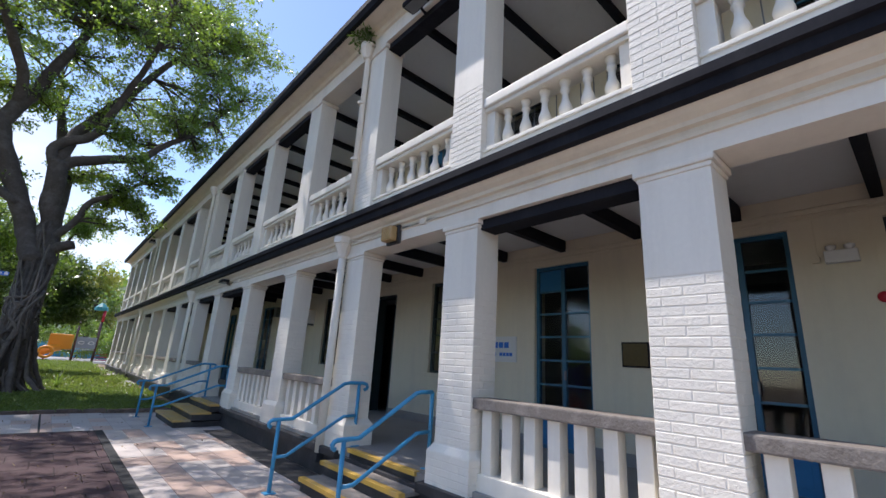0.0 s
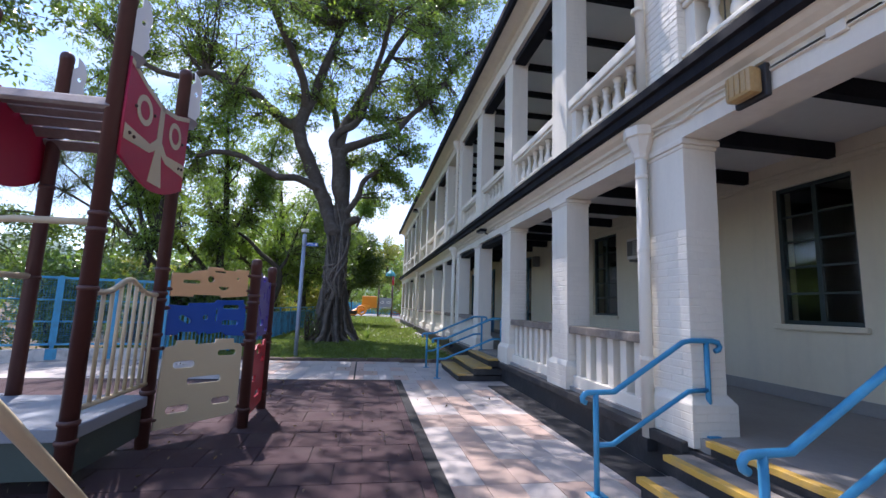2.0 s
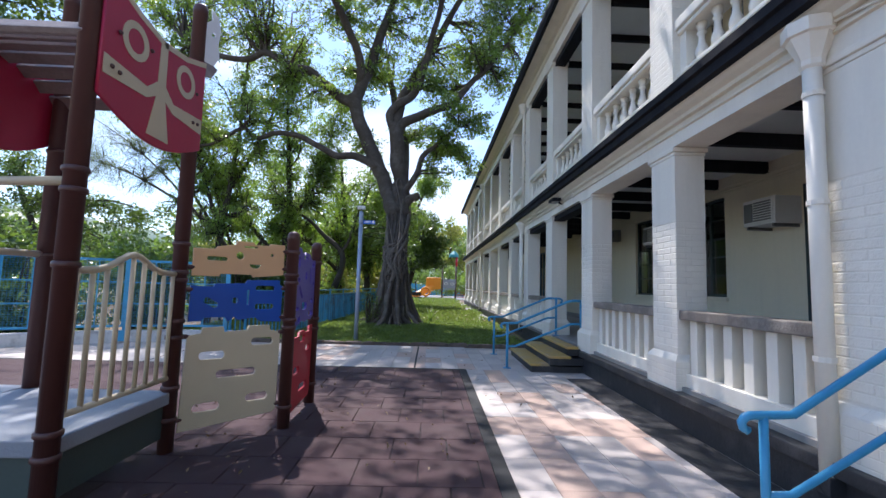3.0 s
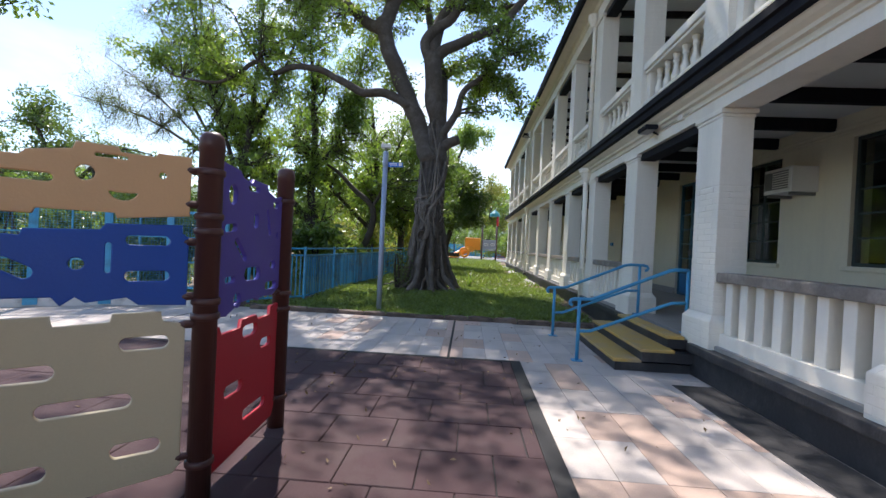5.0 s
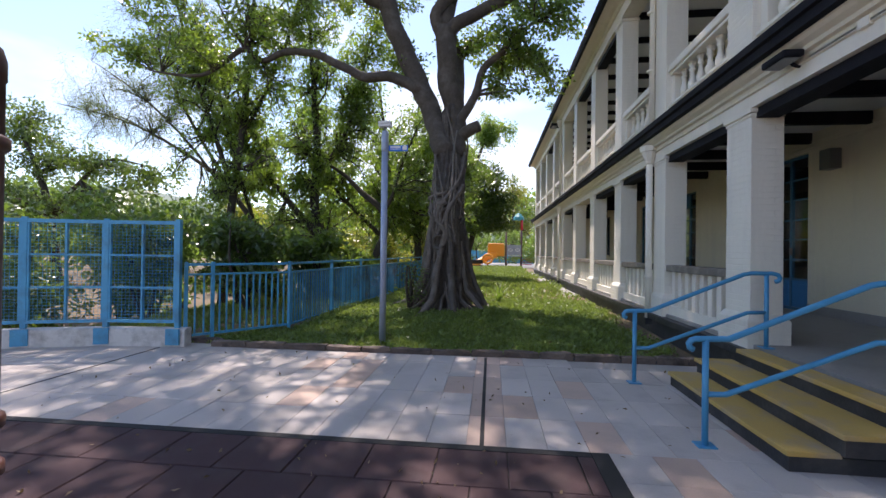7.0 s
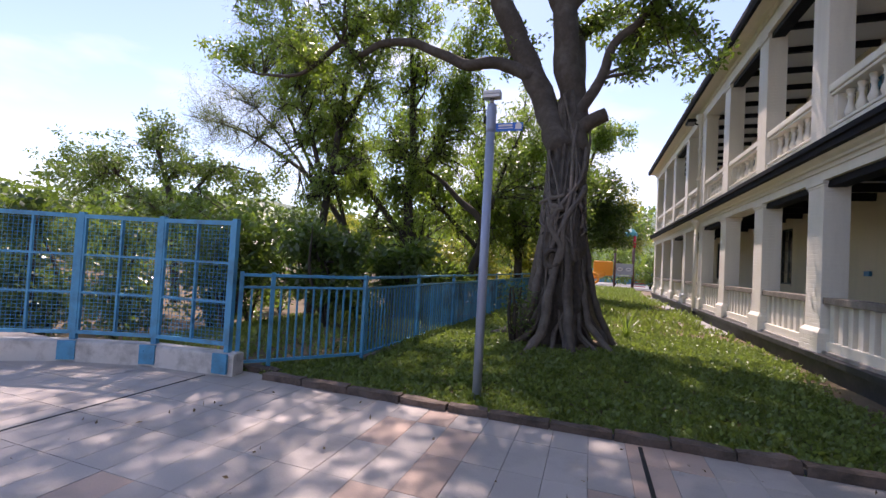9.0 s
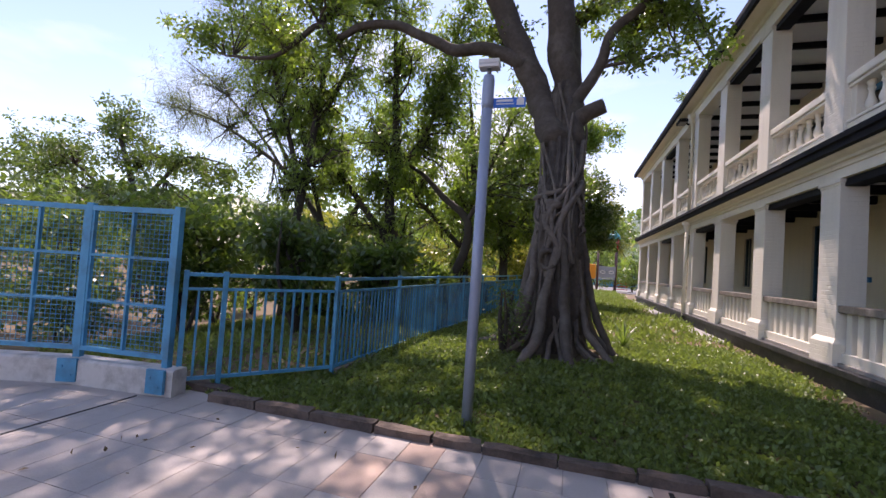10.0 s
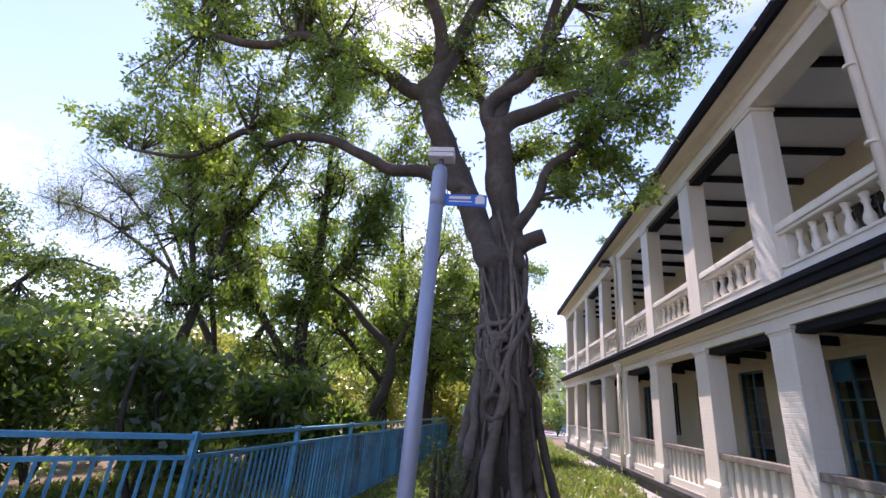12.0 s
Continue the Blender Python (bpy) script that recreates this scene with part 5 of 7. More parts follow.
fig_limbs = [
    ([(-0.75, FY - 0.1, 3.6), (-1.0, FY - 0.05, 4.3), (-1.42, FY, 5.1), (-1.72, FY, 5.85), (-2.05, FY, 6.65), (-2.2, FY, 7.15)], [0.24, 0.24, 0.235, 0.23, 0.22, 0.22]),
    ([(-2.15, FY, 7.0), (-1.95, FY, 7.5), (-1.72, FY + 0.2, 8.2), (-1.5, FY + 0.3, 9.2), (-1.2, FY + 0.5, 10.4), (-0.6, FY + 0.4, 12.0)], [0.21, 0.20, 0.18, 0.16, 0.11, 0.05]),
    ([(-1.95, FY, 7.6), (-2.0, FY - 0.3, 8.3), (-2.3, FY - 0.6, 8.9), (-2.8, FY - 1.2, 9.9), (-3.3, FY - 2.4, 10.9), (-3.0, FY - 4.2, 11.3)], [0.15, 0.14, 0.13, 0.11, 0.08, 0.04]),
    ([(-2.15, FY, 6.9), (-2.5, FY, 7.1), (-2.95, FY, 7.4), (-3.55, FY, 7.9), (-4.15, FY, 8.05), (-4.9, FY, 8.45), (-5.4, FY, 8.2), (-6.3, FY, 8.3), (-7.5, FY + 0.2, 8.9)], [0.17, 0.16, 0.15, 0.145, 0.13, 0.11, 0.10, 0.09, 0.05]),
    ([(-1.35, FY - 0.1, 4.95), (-1.95, FY - 0.1, 5.3), (-2.5, FY - 0.2, 5.25), (-3.2, FY - 0.2, 5.57), (-3.75, FY - 0.2, 5.84), (-4.4, FY - 0.2, 5.86), (-4.9, FY - 0.2, 5.7), (-5.3, FY - 0.2, 5.98), (-5.8, FY - 0.2, 5.7), (-6.4, FY - 0.2, 5.42), (-7.6, FY - 0.1, 5.6)], [0.14, 0.125, 0.115, 0.10, 0.09, 0.08, 0.07, 0.065, 0.058, 0.045, 0.025]),
    ([(-0.55, FY, 3.6), (-0.6, FY, 4.4), (-0.76, FY, 5.1), (-0.8, FY, 5.85), (-0.85, FY, 6.4)], [0.24, 0.25, 0.25, 0.245, 0.24]),
    ([(-0.9, FY, 6.2), (-1.08, FY, 6.6), (-0.85, FY, 6.97), (-0.4, FY, 7.28), (-0.1, FY, 8.05), (0.1, FY - 0.2, 8.8), (0.5, FY - 1.0, 10.2), (0.6, FY - 2.6, 11.0), (0.4, FY - 5.0, 11.4), (0.2, FY - 7.0, 11.3)], [0.15, 0.145, 0.14, 0.13, 0.12, 0.10, 0.08, 0.06, 0.045, 0.025]),
    ([(-0.8, FY, 6.2), (-0.6, FY, 6.43), (-0.2, FY, 6.62), (0.3, FY, 6.85), (0.87, FY, 7.1), (1.3, FY, 7.66), (2.2, FY + 0.1, 8.7), (3.2, FY + 0.2, 10.3)], [0.17, 0.165, 0.15, 0.14, 0.12, 0.10, 0.07, 0.03]),
    ([(-0.85, FY, 6.3), (-0.7, FY + 0.4, 7.4), (0.1, FY + 0.9, 9.2), (1.2, FY + 1.0, 11.4), (2.3, FY + 0.8, 12.6)], [0.2, 0.17, 0.14, 0.09, 0.04]),
    ([(-0.62, FY - 0.1, 4.1), (-0.2, FY - 0.2, 4.8), (0.0, FY - 0.2, 5.35), (0.4, FY - 0.25, 5.7), (1.0, FY - 0.4, 6.2)], [0.12, 0.095, 0.085, 0.07, 0.03]),
    ([(-0.6, FY - 0.05, 3.85), (-0.32, FY - 0.22, 4.05), (-0.06, FY - 0.34, 4.14)], [0.17, 0.14, 0.125]),
    ([(-0.6, FY, 4.0), (-0.7, FY + 0.9, 6.0), (-1.2, FY + 2.0, 8.2), (-1.6, FY + 3.2, 10.2)], [0.28, 0.2, 0.13, 0.05]),
]
fig_blobs = [
    (-0.6, 18.8, 13.6, 2.6, 2.6, 1.0, 3.0), (1.4, 18.6, 13.1, 2.0, 2.4, 1.0, 3.0), (3.3, 18.4, 12.0, 1.3, 2.0, 1.1, 2.6), (3.2, 18.4, 10.6, 1.1, 1.6, 0.8, 1.6), (2.6, 19.2, 9.3, 1.1, 1.4, 0.8, 1.3), (1.6, 17.9, 8.4, 1.0, 1.2, 0.7, 1.0),
    (1.15, 17.6, 6.8, 0.75, 1.0, 0.6, 0.8), (0.85, 17.6, 5.7, 0.55, 0.7, 0.4, 0.5), (1.45, 17.8, 4.95, 0.28, 0.3, 0.28, 0.35), (0.5, 17.4, 4.9, 0.4, 0.5, 0.3, 0.35),
    (-3.0, 18.6, 12.6, 2.4, 2.6, 1.2, 3.0), (-5.2, 18.6, 11.2, 1.9, 2.1, 1.2, 2.4), (-6.6, 18.4, 9.4, 0.9, 1.2, 0.7, 0.9), (-8.6, 18.0, 6.35, 0.75, 0.9, 0.4, 0.9),
    (-6.9, 17.9, 7.0, 0.8, 1.1, 0.6, 0.7), (-5.2, 17.6, 6.7, 0.9, 1.1, 0.6, 0.8), (-3.9, 18.0, 8.7, 1.1, 1.4, 0.8, 1.0), (-4.8, 17.7, 5.4, 0.7, 0.7, 0.4, 0.5), (-3.3, 17.8, 6.9, 0.8, 0.9, 0.6, 0.5), (-7.4, 18.2, 8.3, 0.7, 0.9, 0.5, 0.5),
    (-1.5, 17.2, 11.2, 2.1, 1.9, 0.9, 1.6), (0.9, 17.2, 10.6, 1.6, 1.6, 0.9, 1.2), (-0.3, 18.4, 8.6, 0.9, 1.0, 0.6, 0.6), (1.0, 15.9, 12.0, 2.0, 1.6, 0.9, 1.6), (-3.2, 15.9, 11.6, 2.2, 1.6, 0.9, 1.5), (-7.2, 18.8, 11.0, 1.4, 1.4, 0.9, 1.3), (-8.3, 18.8, 9.8, 1.0, 1.2, 0.6, 0.7), (-7.8, 19.2, 11.9, 1.3, 1.4, 0.8, 1.5), (-5.6, 19.0, 12.9, 1.6, 1.6, 0.8, 2.0), (-4.9, 17.2, 10.6, 1.1, 1.2, 0.6, 1.0), (-9.2, 19.2, 10.9, 0.9, 1.2, 0.6, 0.9),
    (-1.0, 14.0, 12.2, 2.4, 1.5, 0.8, 1.2), (0.2, 13.0, 11.8, 1.5, 1.3, 0.6, 1.6), (0.5, 11.2, 11.6, 1.5, 1.2, 0.6, 1.5), (-0.6, 9.8, 11.4, 1.5, 1.2, 0.6, 1.4), (-4.2, 13.8, 11.4, 2.0, 1.5, 0.8, 1.2), (-2.6, 12.2, 11.2, 2.0, 1.2, 0.7, 0.9), (-4.8, 12.2, 11.4, 1.6, 1.4, 0.7, 1.0), (-3.2, 10.4, 11.3, 1.6, 1.3, 0.6, 0.8),
    (-2.5, 19.0, 11.6, 1.2, 1.2, 0.9, 2.0), (0.0, 19.2, 11.9, 1.2, 1.2, 0.9, 2.0), (2.2, 18.6, 11.4, 1.1, 1.2, 0.9, 2.0), (-1.0, 19.0, 14.2, 1.6, 1.4, 0.9, 2.2), (1.5, 19.0, 14.0, 1.4, 1.4, 0.9, 2.2), (3.2, 18.6, 12.8, 1.0, 1.2, 0.8, 1.8),
    (-0.2, 19.0, 6.4, 0.8, 0.8, 0.6, 0.9), (0.6, 18.6, 5.6, 0.6, 0.7, 0.5, 0.8), (1.2, 18.2, 5.3, 0.6, 0.6, 0.4, 0.7), (-1.9, 19.0, 6.0, 0.7, 0.8, 0.6, 0.8), (-2.6, 18.8, 8.2, 0.9, 0.9, 0.6, 1.0), (-0.8, 19.0, 10.0, 1.2, 1.0, 0.7, 1.2), (1.3, 19.0, 9.0, 0.9, 0.9, 0.6, 1.0),
    (-5.6, 18.2, 9.4, 1.2, 1.3, 0.8, 1.2), (-4.2, 17.9, 7.3, 1.0, 1.0, 0.6, 1.0), (-2.9, 18.2, 9.9, 1.1, 1.2, 0.7, 1.0), (-6.3, 18.0, 5.9, 0.8, 0.9, 0.4, 0.8), (-1.6, 18.6, 8.4, 0.8, 0.9, 0.6, 0.8), (2.4, 18.4, 8.0, 0.8, 0.9, 0.6, 0.9), (1.7, 18.0, 6.3, 0.6, 0.8, 0.4, 0.7), (0.3, 18.3, 7.6, 0.7, 0.8, 0.5, 0.7), (2.0, 18.0, 10.0, 1.1, 1.2, 0.8, 1.2), (0.3, 18.0, 11.6, 1.4, 1.3, 0.8, 1.2), (-1.6, 18.2, 12.6, 1.5, 1.4, 0.8, 1.2), (-8.0, 18.2, 7.4, 0.9, 0.9, 0.4, 0.8),
    (-1.4, 20.4, 11.6, 2.0, 1.2, 1.0, 0.6), (0.8, 20.2, 12.2, 1.6, 1.2, 1.0, 0.8), (2.4, 20.2, 10.6, 1.3, 1.3, 1.2, 1.0), (-3.8, 20.4, 11.0, 1.6, 1.2, 1.0, 0.6), (-2.0, 19.8, 9.2, 1.3, 1.2, 0.9, 1.2), (0.6, 19.8, 9.4, 1.4, 1.2, 0.9, 1.3), (-2.3, 19.2, 7.4, 1.0, 1.0, 0.6, 0.6), (0.9, 19.4, 7.8, 0.9, 1.2, 0.8, 0.8),
]
fig_limbs = [([lean(p) for p in pts], [1.2 * r for r in radii]) for pts, radii in fig_limbs]
fig_blobs = [(*lean(b), 1.24 * b[3], 1.24 * b[4], 1.2 * b[5], b[6]) if b[1] > 16.5 else b for b in fig_blobs]
fig = tree("large old fig tree with a buttressed trunk and spreading crown", fig_limbs, fig_blobs, LEAF_FICUS, BARK, (-0.52, FY, 0.04), per=22, spread=0.23, length=0.13, width=0.075, seed=7, shoots=7, per_shoot=9, seg=12)
fig.name = "fig_tree"

# its fluted trunk
FOOT = Vector((-0.52, FY, 0.04))


def fig_local(p):
    return lean(Vector(p) + FOOT) - FOOT


rng = random.Random(21)
nz, na = 120, 150
lobes = [(rng.uniform(0, 2 * math.pi), rng.uniform(0.14, 0.30), rng.uniform(0.5, 1.3)) for _ in range(9)]
tv, tf = [], []
for i in range(nz + 1):
    z = -0.1 + 4.75 * i / nz
    r0 = 0.325 + 0.20 * math.exp(-max(z, 0) / 0.6) + 0.10 * math.exp(-((z - 1.6) / 1.0) ** 2) + 0.04 * max(0.0, z - 3.6)
    if z > 4.2:
        r0 *= 1 - 0.75 * ((z - 4.2) / 0.45) ** 1.5
    cx = -0.05 * max(0.0, min(z - 1.2, 3.0))
    for k in range(na):
        a = 2 * math.pi * k / na
        f = 0.0
        for a0, wdt, st in lobes:
            tw = a0 + 0.5 * math.sin(1.1 * z + 5 * a0)
            dd = (a - tw + math.pi) % (2 * math.pi) - math.pi
            f += st * math.exp(-(dd / wdt) ** 2)
        amp = 0.07 + 0.25 * math.exp(-max(z, 0) / 0.4)
        n = noise.noise((math.cos(a) * 1.6, math.sin(a) * 1.6, z * 1.4)) * 0.10 + noise.noise((math.cos(a) * 4, math.sin(a) * 4, z * 4.5)) * 0.05
        ridge = 1 - abs(noise.noise((math.cos(a + 0.25 * math.sin(1.3 * z)) * 4.6, math.sin(a + 0.25 * math.sin(1.3 * z)) * 4.6, z * 0.9))) * 2.4
        n += 0.055 * ridge + 0.018 * noise.noise((math.cos(a) * 11, math.sin(a) * 11, z * 8))
        r = r0 * (0.86 + amp * f) + n - 0.03
        tv.append(fig_local((cx + r * math.cos(a), 0.95 * r * math.sin(a), z)))
for i in range(nz):
    for k in range(na):
        tf.append((i * na + k, i * na + (k + 1) % na, (i + 1) * na + (k + 1) % na, (i + 1) * na + k))
tf.append(tuple(nz * na + k for k in range(na)))
part("fluted_trunk", raw("fluted_trunk", tv, tf, BARK, True), None, fig, "fluted grey-brown trunk")


def root_line(a, z_top, reach, rr, twist, k):
    """A root standing off the trunk like a strut, then running out over the ground."""
    a2 = a + twist
    c, s, c2, s2 = math.cos(a), math.sin(a), math.cos(a2), math.sin(a2)
    c3, s3 = math.cos(a + 0.5 * twist), math.sin(a + 0.5 * twist)
    line = [(-0.03 + 0.36 * c2, 0.35 * s2, z_top), (0.43 * c3, 0.42 * s3, z_top * 0.72), (0.55 * c, 0.54 * s, z_top * 0.42), (0.78 * c, 0.77 * s, min(0.42, z_top * 0.26)),
            (0.62 * c + 0.42 * reach * c, 0.62 * s + 0.42 * reach * s, 0.12), (0.5 * c + 0.85 * reach * c, 0.5 * s + 0.85 * reach * s, 0.02), (0.4 * c + 1.2 * reach * c, 0.4 * s + 1.2 * reach * s, -0.12)]
    pts, rad = smooth_line(line, [rr * 0.4, rr * 0.8, rr, rr * 1.1, rr * 0.9, rr * 0.55, rr * 0.2])
    return [p + (0.035 + 0.05 * rr) * noise.noise_vector(p * 3.1 + Vector((k * 3.7, 0, 0))) for p in pts], [r * (1 + 0.25 * noise.noise(p * 6 + Vector((k, 0, 0)))) for p, r in zip(pts, rad)]


for k in range(30):
    a = 2 * math.pi * k / 30 + rng.uniform(-0.14, 0.14)
    big = k % 3 == 0
    rr = rng.uniform(0.055, 0.095) if big else rng.uniform(0.022, 0.05)
    pts, rad = root_line(a, rng.uniform(1.5, 2.6) if big else rng.uniform(0.5, 1.5), rng.uniform(0.9, 1.7) if big else rng.uniform(0.5, 1.2), rr, rng.uniform(-0.5, 0.5), k)
    part("root", tube(bmesh.new(), pts, rad, 9), ROOTBARK if k % 4 else BARK, fig, smooth=True)
    for j in range(2 if big else 1):
        p0 = pts[rng.randint(14, 18)]
        d = Vector((p0.x, p0.y, 0)).normalized()
        q = d.lerp(Vector((-d.y, d.x, 0)) * rng.choice((-1, 1)), rng.uniform(0.2, 0.5)).normalized()
        l = rng.uniform(0.3, 0.6)
        side = [p0, p0 + q * l * 0.4 + Vector((0, 0, -0.4 * p0.z)), p0 + q * l * 0.8 + Vector((0, 0, -0.85 * p0.z)), p0 + q * l * 1.2 + Vector((0, 0, -p0.z - 0.1))]
        sp, sr_ = smooth_line(side, [rr * 0.6, rr * 0.45, rr * 0.3, rr * 0.12])
        part("root", tube(bmesh.new(), sp, sr_, 7), ROOTBARK, fig, smooth=True)
for k in range(44):
    a0, da = rng.uniform(0, 2 * math.pi), rng.uniform(-1.9, 1.9)
    z0, z1 = rng.uniform(2.2, 4.5), rng.uniform(0.9, 2.8)
    line = []
    for j in range(9):
        t = j / 8
        a = a0 + da * t + 0.25 * math.sin(6 * t + k)
        z = z0 + (z1 - z0) * t
        r = 0.355 + 0.10 * math.exp(-((z - 1.6) / 1.0) ** 2) + 0.05 * noise.noise((math.cos(a) * 3, math.sin(a) * 3, z * 3))
        line.append(fig_local((-0.05 * max(0.0, min(z - 1.2, 3.0)) + r * math.cos(a), 0.97 * r * math.sin(a), z)))
    pts, rad = smooth_line(line, [rng.choice((0.012, 0.016, 0.022, 0.034, 0.05)) * rng.uniform(0.85, 1.15)] * 9, 3)
    part("aerial_root", tube(bmesh.new(), pts, rad, 6), ROOTBARK, fig, "thin pale aerial root", smooth=True)
knot = [(-0.17 + 0.125 * math.cos(2 * math.pi * k / 12), -0.43 + 0.03 * math.sin(2 * math.pi * k / 6), 1.66 + 0.15 * math.sin(2 * math.pi * k / 12)) for k in range(13)]
part("knot", tube(bmesh.new(), knot, 0.042, 8), BARK, fig, "ringed knot hole", smooth=True)

# trees behind the railings
def airy(label, limbs, n, size, leaf, base, seed, low=0.35, **how):
    """A light, open tree: many small clumps strung along the outer parts of its limbs."""
    rng = random.Random(seed)
    blobs = []
    for _ in range(n):
        pts = rng.choice(limbs)[0]
        u = rng.uniform(low, 1.0) * (len(pts) - 1)
        i = min(int(u), len(pts) - 2)
        p = Vector(pts[i]).lerp(Vector(pts[i + 1]), u - i)
        s = size * rng.uniform(0.6, 1.3)
        blobs.append((p.x + rng.gauss(0, 0.75), p.y + rng.gauss(0, 0.5), p.z + rng.gauss(0, 0.6), s * 0.85, s * 0.85, s * 1.7, rng.uniform(0.4, 0.8)))
    return tree(label, limbs, blobs, leaf, BARK2, base, seed=seed, **how)


airy("tall open tree with hanging leafy boughs above the slope",
     [([(-8.6, 21.6, -0.5), (-8.5, 21.7, 2.0), (-8.2, 21.8, 5.0), (-8.0, 22.0, 8.0), (-7.8, 22.0, 12.5)], [0.17, 0.14, 0.11, 0.08, 0.03]),
      ([(-8.4, 21.8, 3.4), (-9.4, 21.8, 6.2), (-10.4, 22.0, 8.8), (-11.2, 22.0, 12.0)], [0.09, 0.07, 0.05, 0.02]),
      ([(-8.1, 21.9, 5.5), (-7.0, 22.0, 7.8), (-6.2, 22.2, 10.6), (-5.8, 22.2, 12.6)], [0.08, 0.06, 0.04, 0.02])],
     60, 0.6, LEAF_WISP, (-8.6, 21.6, -0.5), 22, low=0.25, per=16, spread=0.24, length=0.16, width=0.05, shoots=6, per_shoot=6, droop=1.2)
airy("tall leafy tree hung with climbing foliage behind the railing",
     [([(-5.6, 23.5, -0.3), (-5.8, 23.5, 1.5), (-6.2, 23.5, 3.2), (-6.1, 23.5, 5.0), (-6.3, 23.5, 7.5), (-6.6, 23.6, 11.0)], [0.24, 0.2, 0.17, 0.14, 0.10, 0.03]),
      ([(-6.0, 23.5, 2.0), (-7.2, 23.3, 3.4), (-8.6, 23.2, 5.0), (-9.6, 23.2, 7.2), (-10.2, 23.2, 9.4)], [0.14, 0.11, 0.08, 0.05, 0.02]),
      ([(-6.1, 23.5, 4.4), (-5.2, 23.6, 5.6), (-4.6, 23.6, 7.4), (-4.2, 23.8, 9.6)], [0.11, 0.08, 0.05, 0.02])],
     80, 0.65, LEAF_WISP, (-5.6, 23.5, -0.3), 12, low=0.2, per=17, spread=0.25, length=0.17, width=0.06, shoots=6, per_shoot=6, droop=1.0)
airy("slender feathery tree leaning out over the slope",
     [([(-7.0, 22.6, -0.4), (-7.6, 22.6, 1.6), (-9.4, 22.8, 3.9), (-11.5, 23, 5.3), (-14.0, 23.3, 6.5), (-17.4, 23.6, 7.4)], [0.13, 0.11, 0.085, 0.06, 0.035, 0.01]),
      ([(-9.8, 22.8, 4.2), (-11.4, 23, 5.9), (-13.4, 23.2, 7.6), (-15.6, 23.4, 9.0)], [0.06, 0.045, 0.03, 0.01]),
      ([(-9.0, 22.8, 3.5), (-10.6, 23, 5.8), (-12.2, 23.2, 8.4), (-13.6, 23.4, 11.4)], [0.08, 0.06, 0.035, 0.01]),
      ([(-8.2, 22.7, 2.6), (-9.2, 22.8, 5.4), (-10.0, 23, 8.4), (-10.8, 23, 12.0)], [0.08, 0.06, 0.04, 0.015])],
     60, 0.6, LEAF_FINE, (-7.0, 22.6, -0.4), 13, low=0.45, per=22, spread=0.42, length=0.19, width=0.013, shoots=6, per_shoot=6, droop=0.35)
tree("crooked dark-barked tree beside the railing",
     [([(-4.5, 24.0, -0.2), (-4.0, 24.0, 1.1), (-3.62, 24.0, 2.1), (-3.72, 24.0, 3.1), (-4.5, 24.0, 3.7), (-5.2, 24.0, 4.4), (-6.0, 24.1, 4.9)], [0.17, 0.15, 0.14, 0.13, 0.11, 0.08, 0.04]),
      ([(-3.7, 24.0, 2.9), (-3.3, 24.0, 3.6), (-3.0, 24.2, 4.8), (-2.4, 24.4, 6.4)], [0.09, 0.07, 0.05, 0.02])],
     [(-2.8, 24.4, 5.2, 0.9, 0.9, 0.9, 1.0), (-2.2, 24.5, 6.8, 1.1, 1.0, 0.9, 1.0), (-3.5, 24.3, 3.9, 0.6, 0.8, 0.4, 0.5), (-1.9, 24.8, 4.0, 0.8, 0.8, 0.9, 1.0), (-5.8, 24.2, 5.4, 0.7, 0.8, 0.5, 0.6)],
     LEAF_MID, BARK2, (-4.5, 24.0, -0.2), per=24, spread=0.34, length=0.14, width=0.065, seed=14, shoots=5, droop=0.5)
airy("dark leafy tree behind the end of the railing",
     [([(-2.9, 28.0, 0.0), (-3.0, 28.0, 2.5), (-3.2, 28.0, 5.5), (-3.0, 28.2, 9.0)], [0.2, 0.16, 0.11, 0.03]),
      ([(-3.0, 28.0, 2.2), (-1.8, 28.2, 4.2), (-1.0, 28.4, 6.6)], [0.11, 0.08, 0.03]),
      ([(-3.0, 28.0, 2.8), (-4.4, 28.2, 4.6), (-5.0, 28.4, 6.6)], [0.11, 0.08, 0.03])],
     46, 0.7, LEAF_MID, (-2.9, 28.0, 0.0), 31, low=0.3, per=20, spread=0.36, length=0.17, width=0.06, shoots=6, per_shoot=6, droop=0.7)
airy("tall leafy tree on the far lawn beside the building",
     [([(-1.7, 34.0, 0.0), (-1.6, 34.0, 3.5), (-0.6, 34.0, 6.5), (0.4, 34.0, 9.2)], [0.22, 0.18, 0.12, 0.03]),
      ([(-1.6, 34.0, 3.5), (-1.8, 34.0, 5.6), (-1.4, 34.0, 7.8)], [0.1, 0.08, 0.03])],
     30, 0.6, LEAF_WISP, (-1.7, 34.0, 0.0), 32, low=0.5, per=24, spread=0.4, length=0.2, width=0.075, shoots=6, per_shoot=6, droop=0.5)
tree("dense round dark green tree on the far lawn",
     [([(-0.75, 31, 0.0), (-0.7, 31, 1.5), (-0.2, 31, 3.5), (0.3, 31, 5.6)], [0.2, 0.17, 0.12, 0.04])],
     [(0.3, 31, 3.3, 1.1, 1.2, 0.6, 1.6), (0.3, 31, 4.4, 1.2, 1.2, 0.9, 2.0), (0.3, 31, 5.6, 1.1, 1.1, 0.7, 1.4), (-0.6, 30.8, 3.4, 1.0, 1.0, 0.9, 1.2)],
     LEAF_DARK, BARK2, (-0.75, 31, 0.0), per=44, spread=0.42, length=0.2, width=0.085, seed=15, shoots=6)
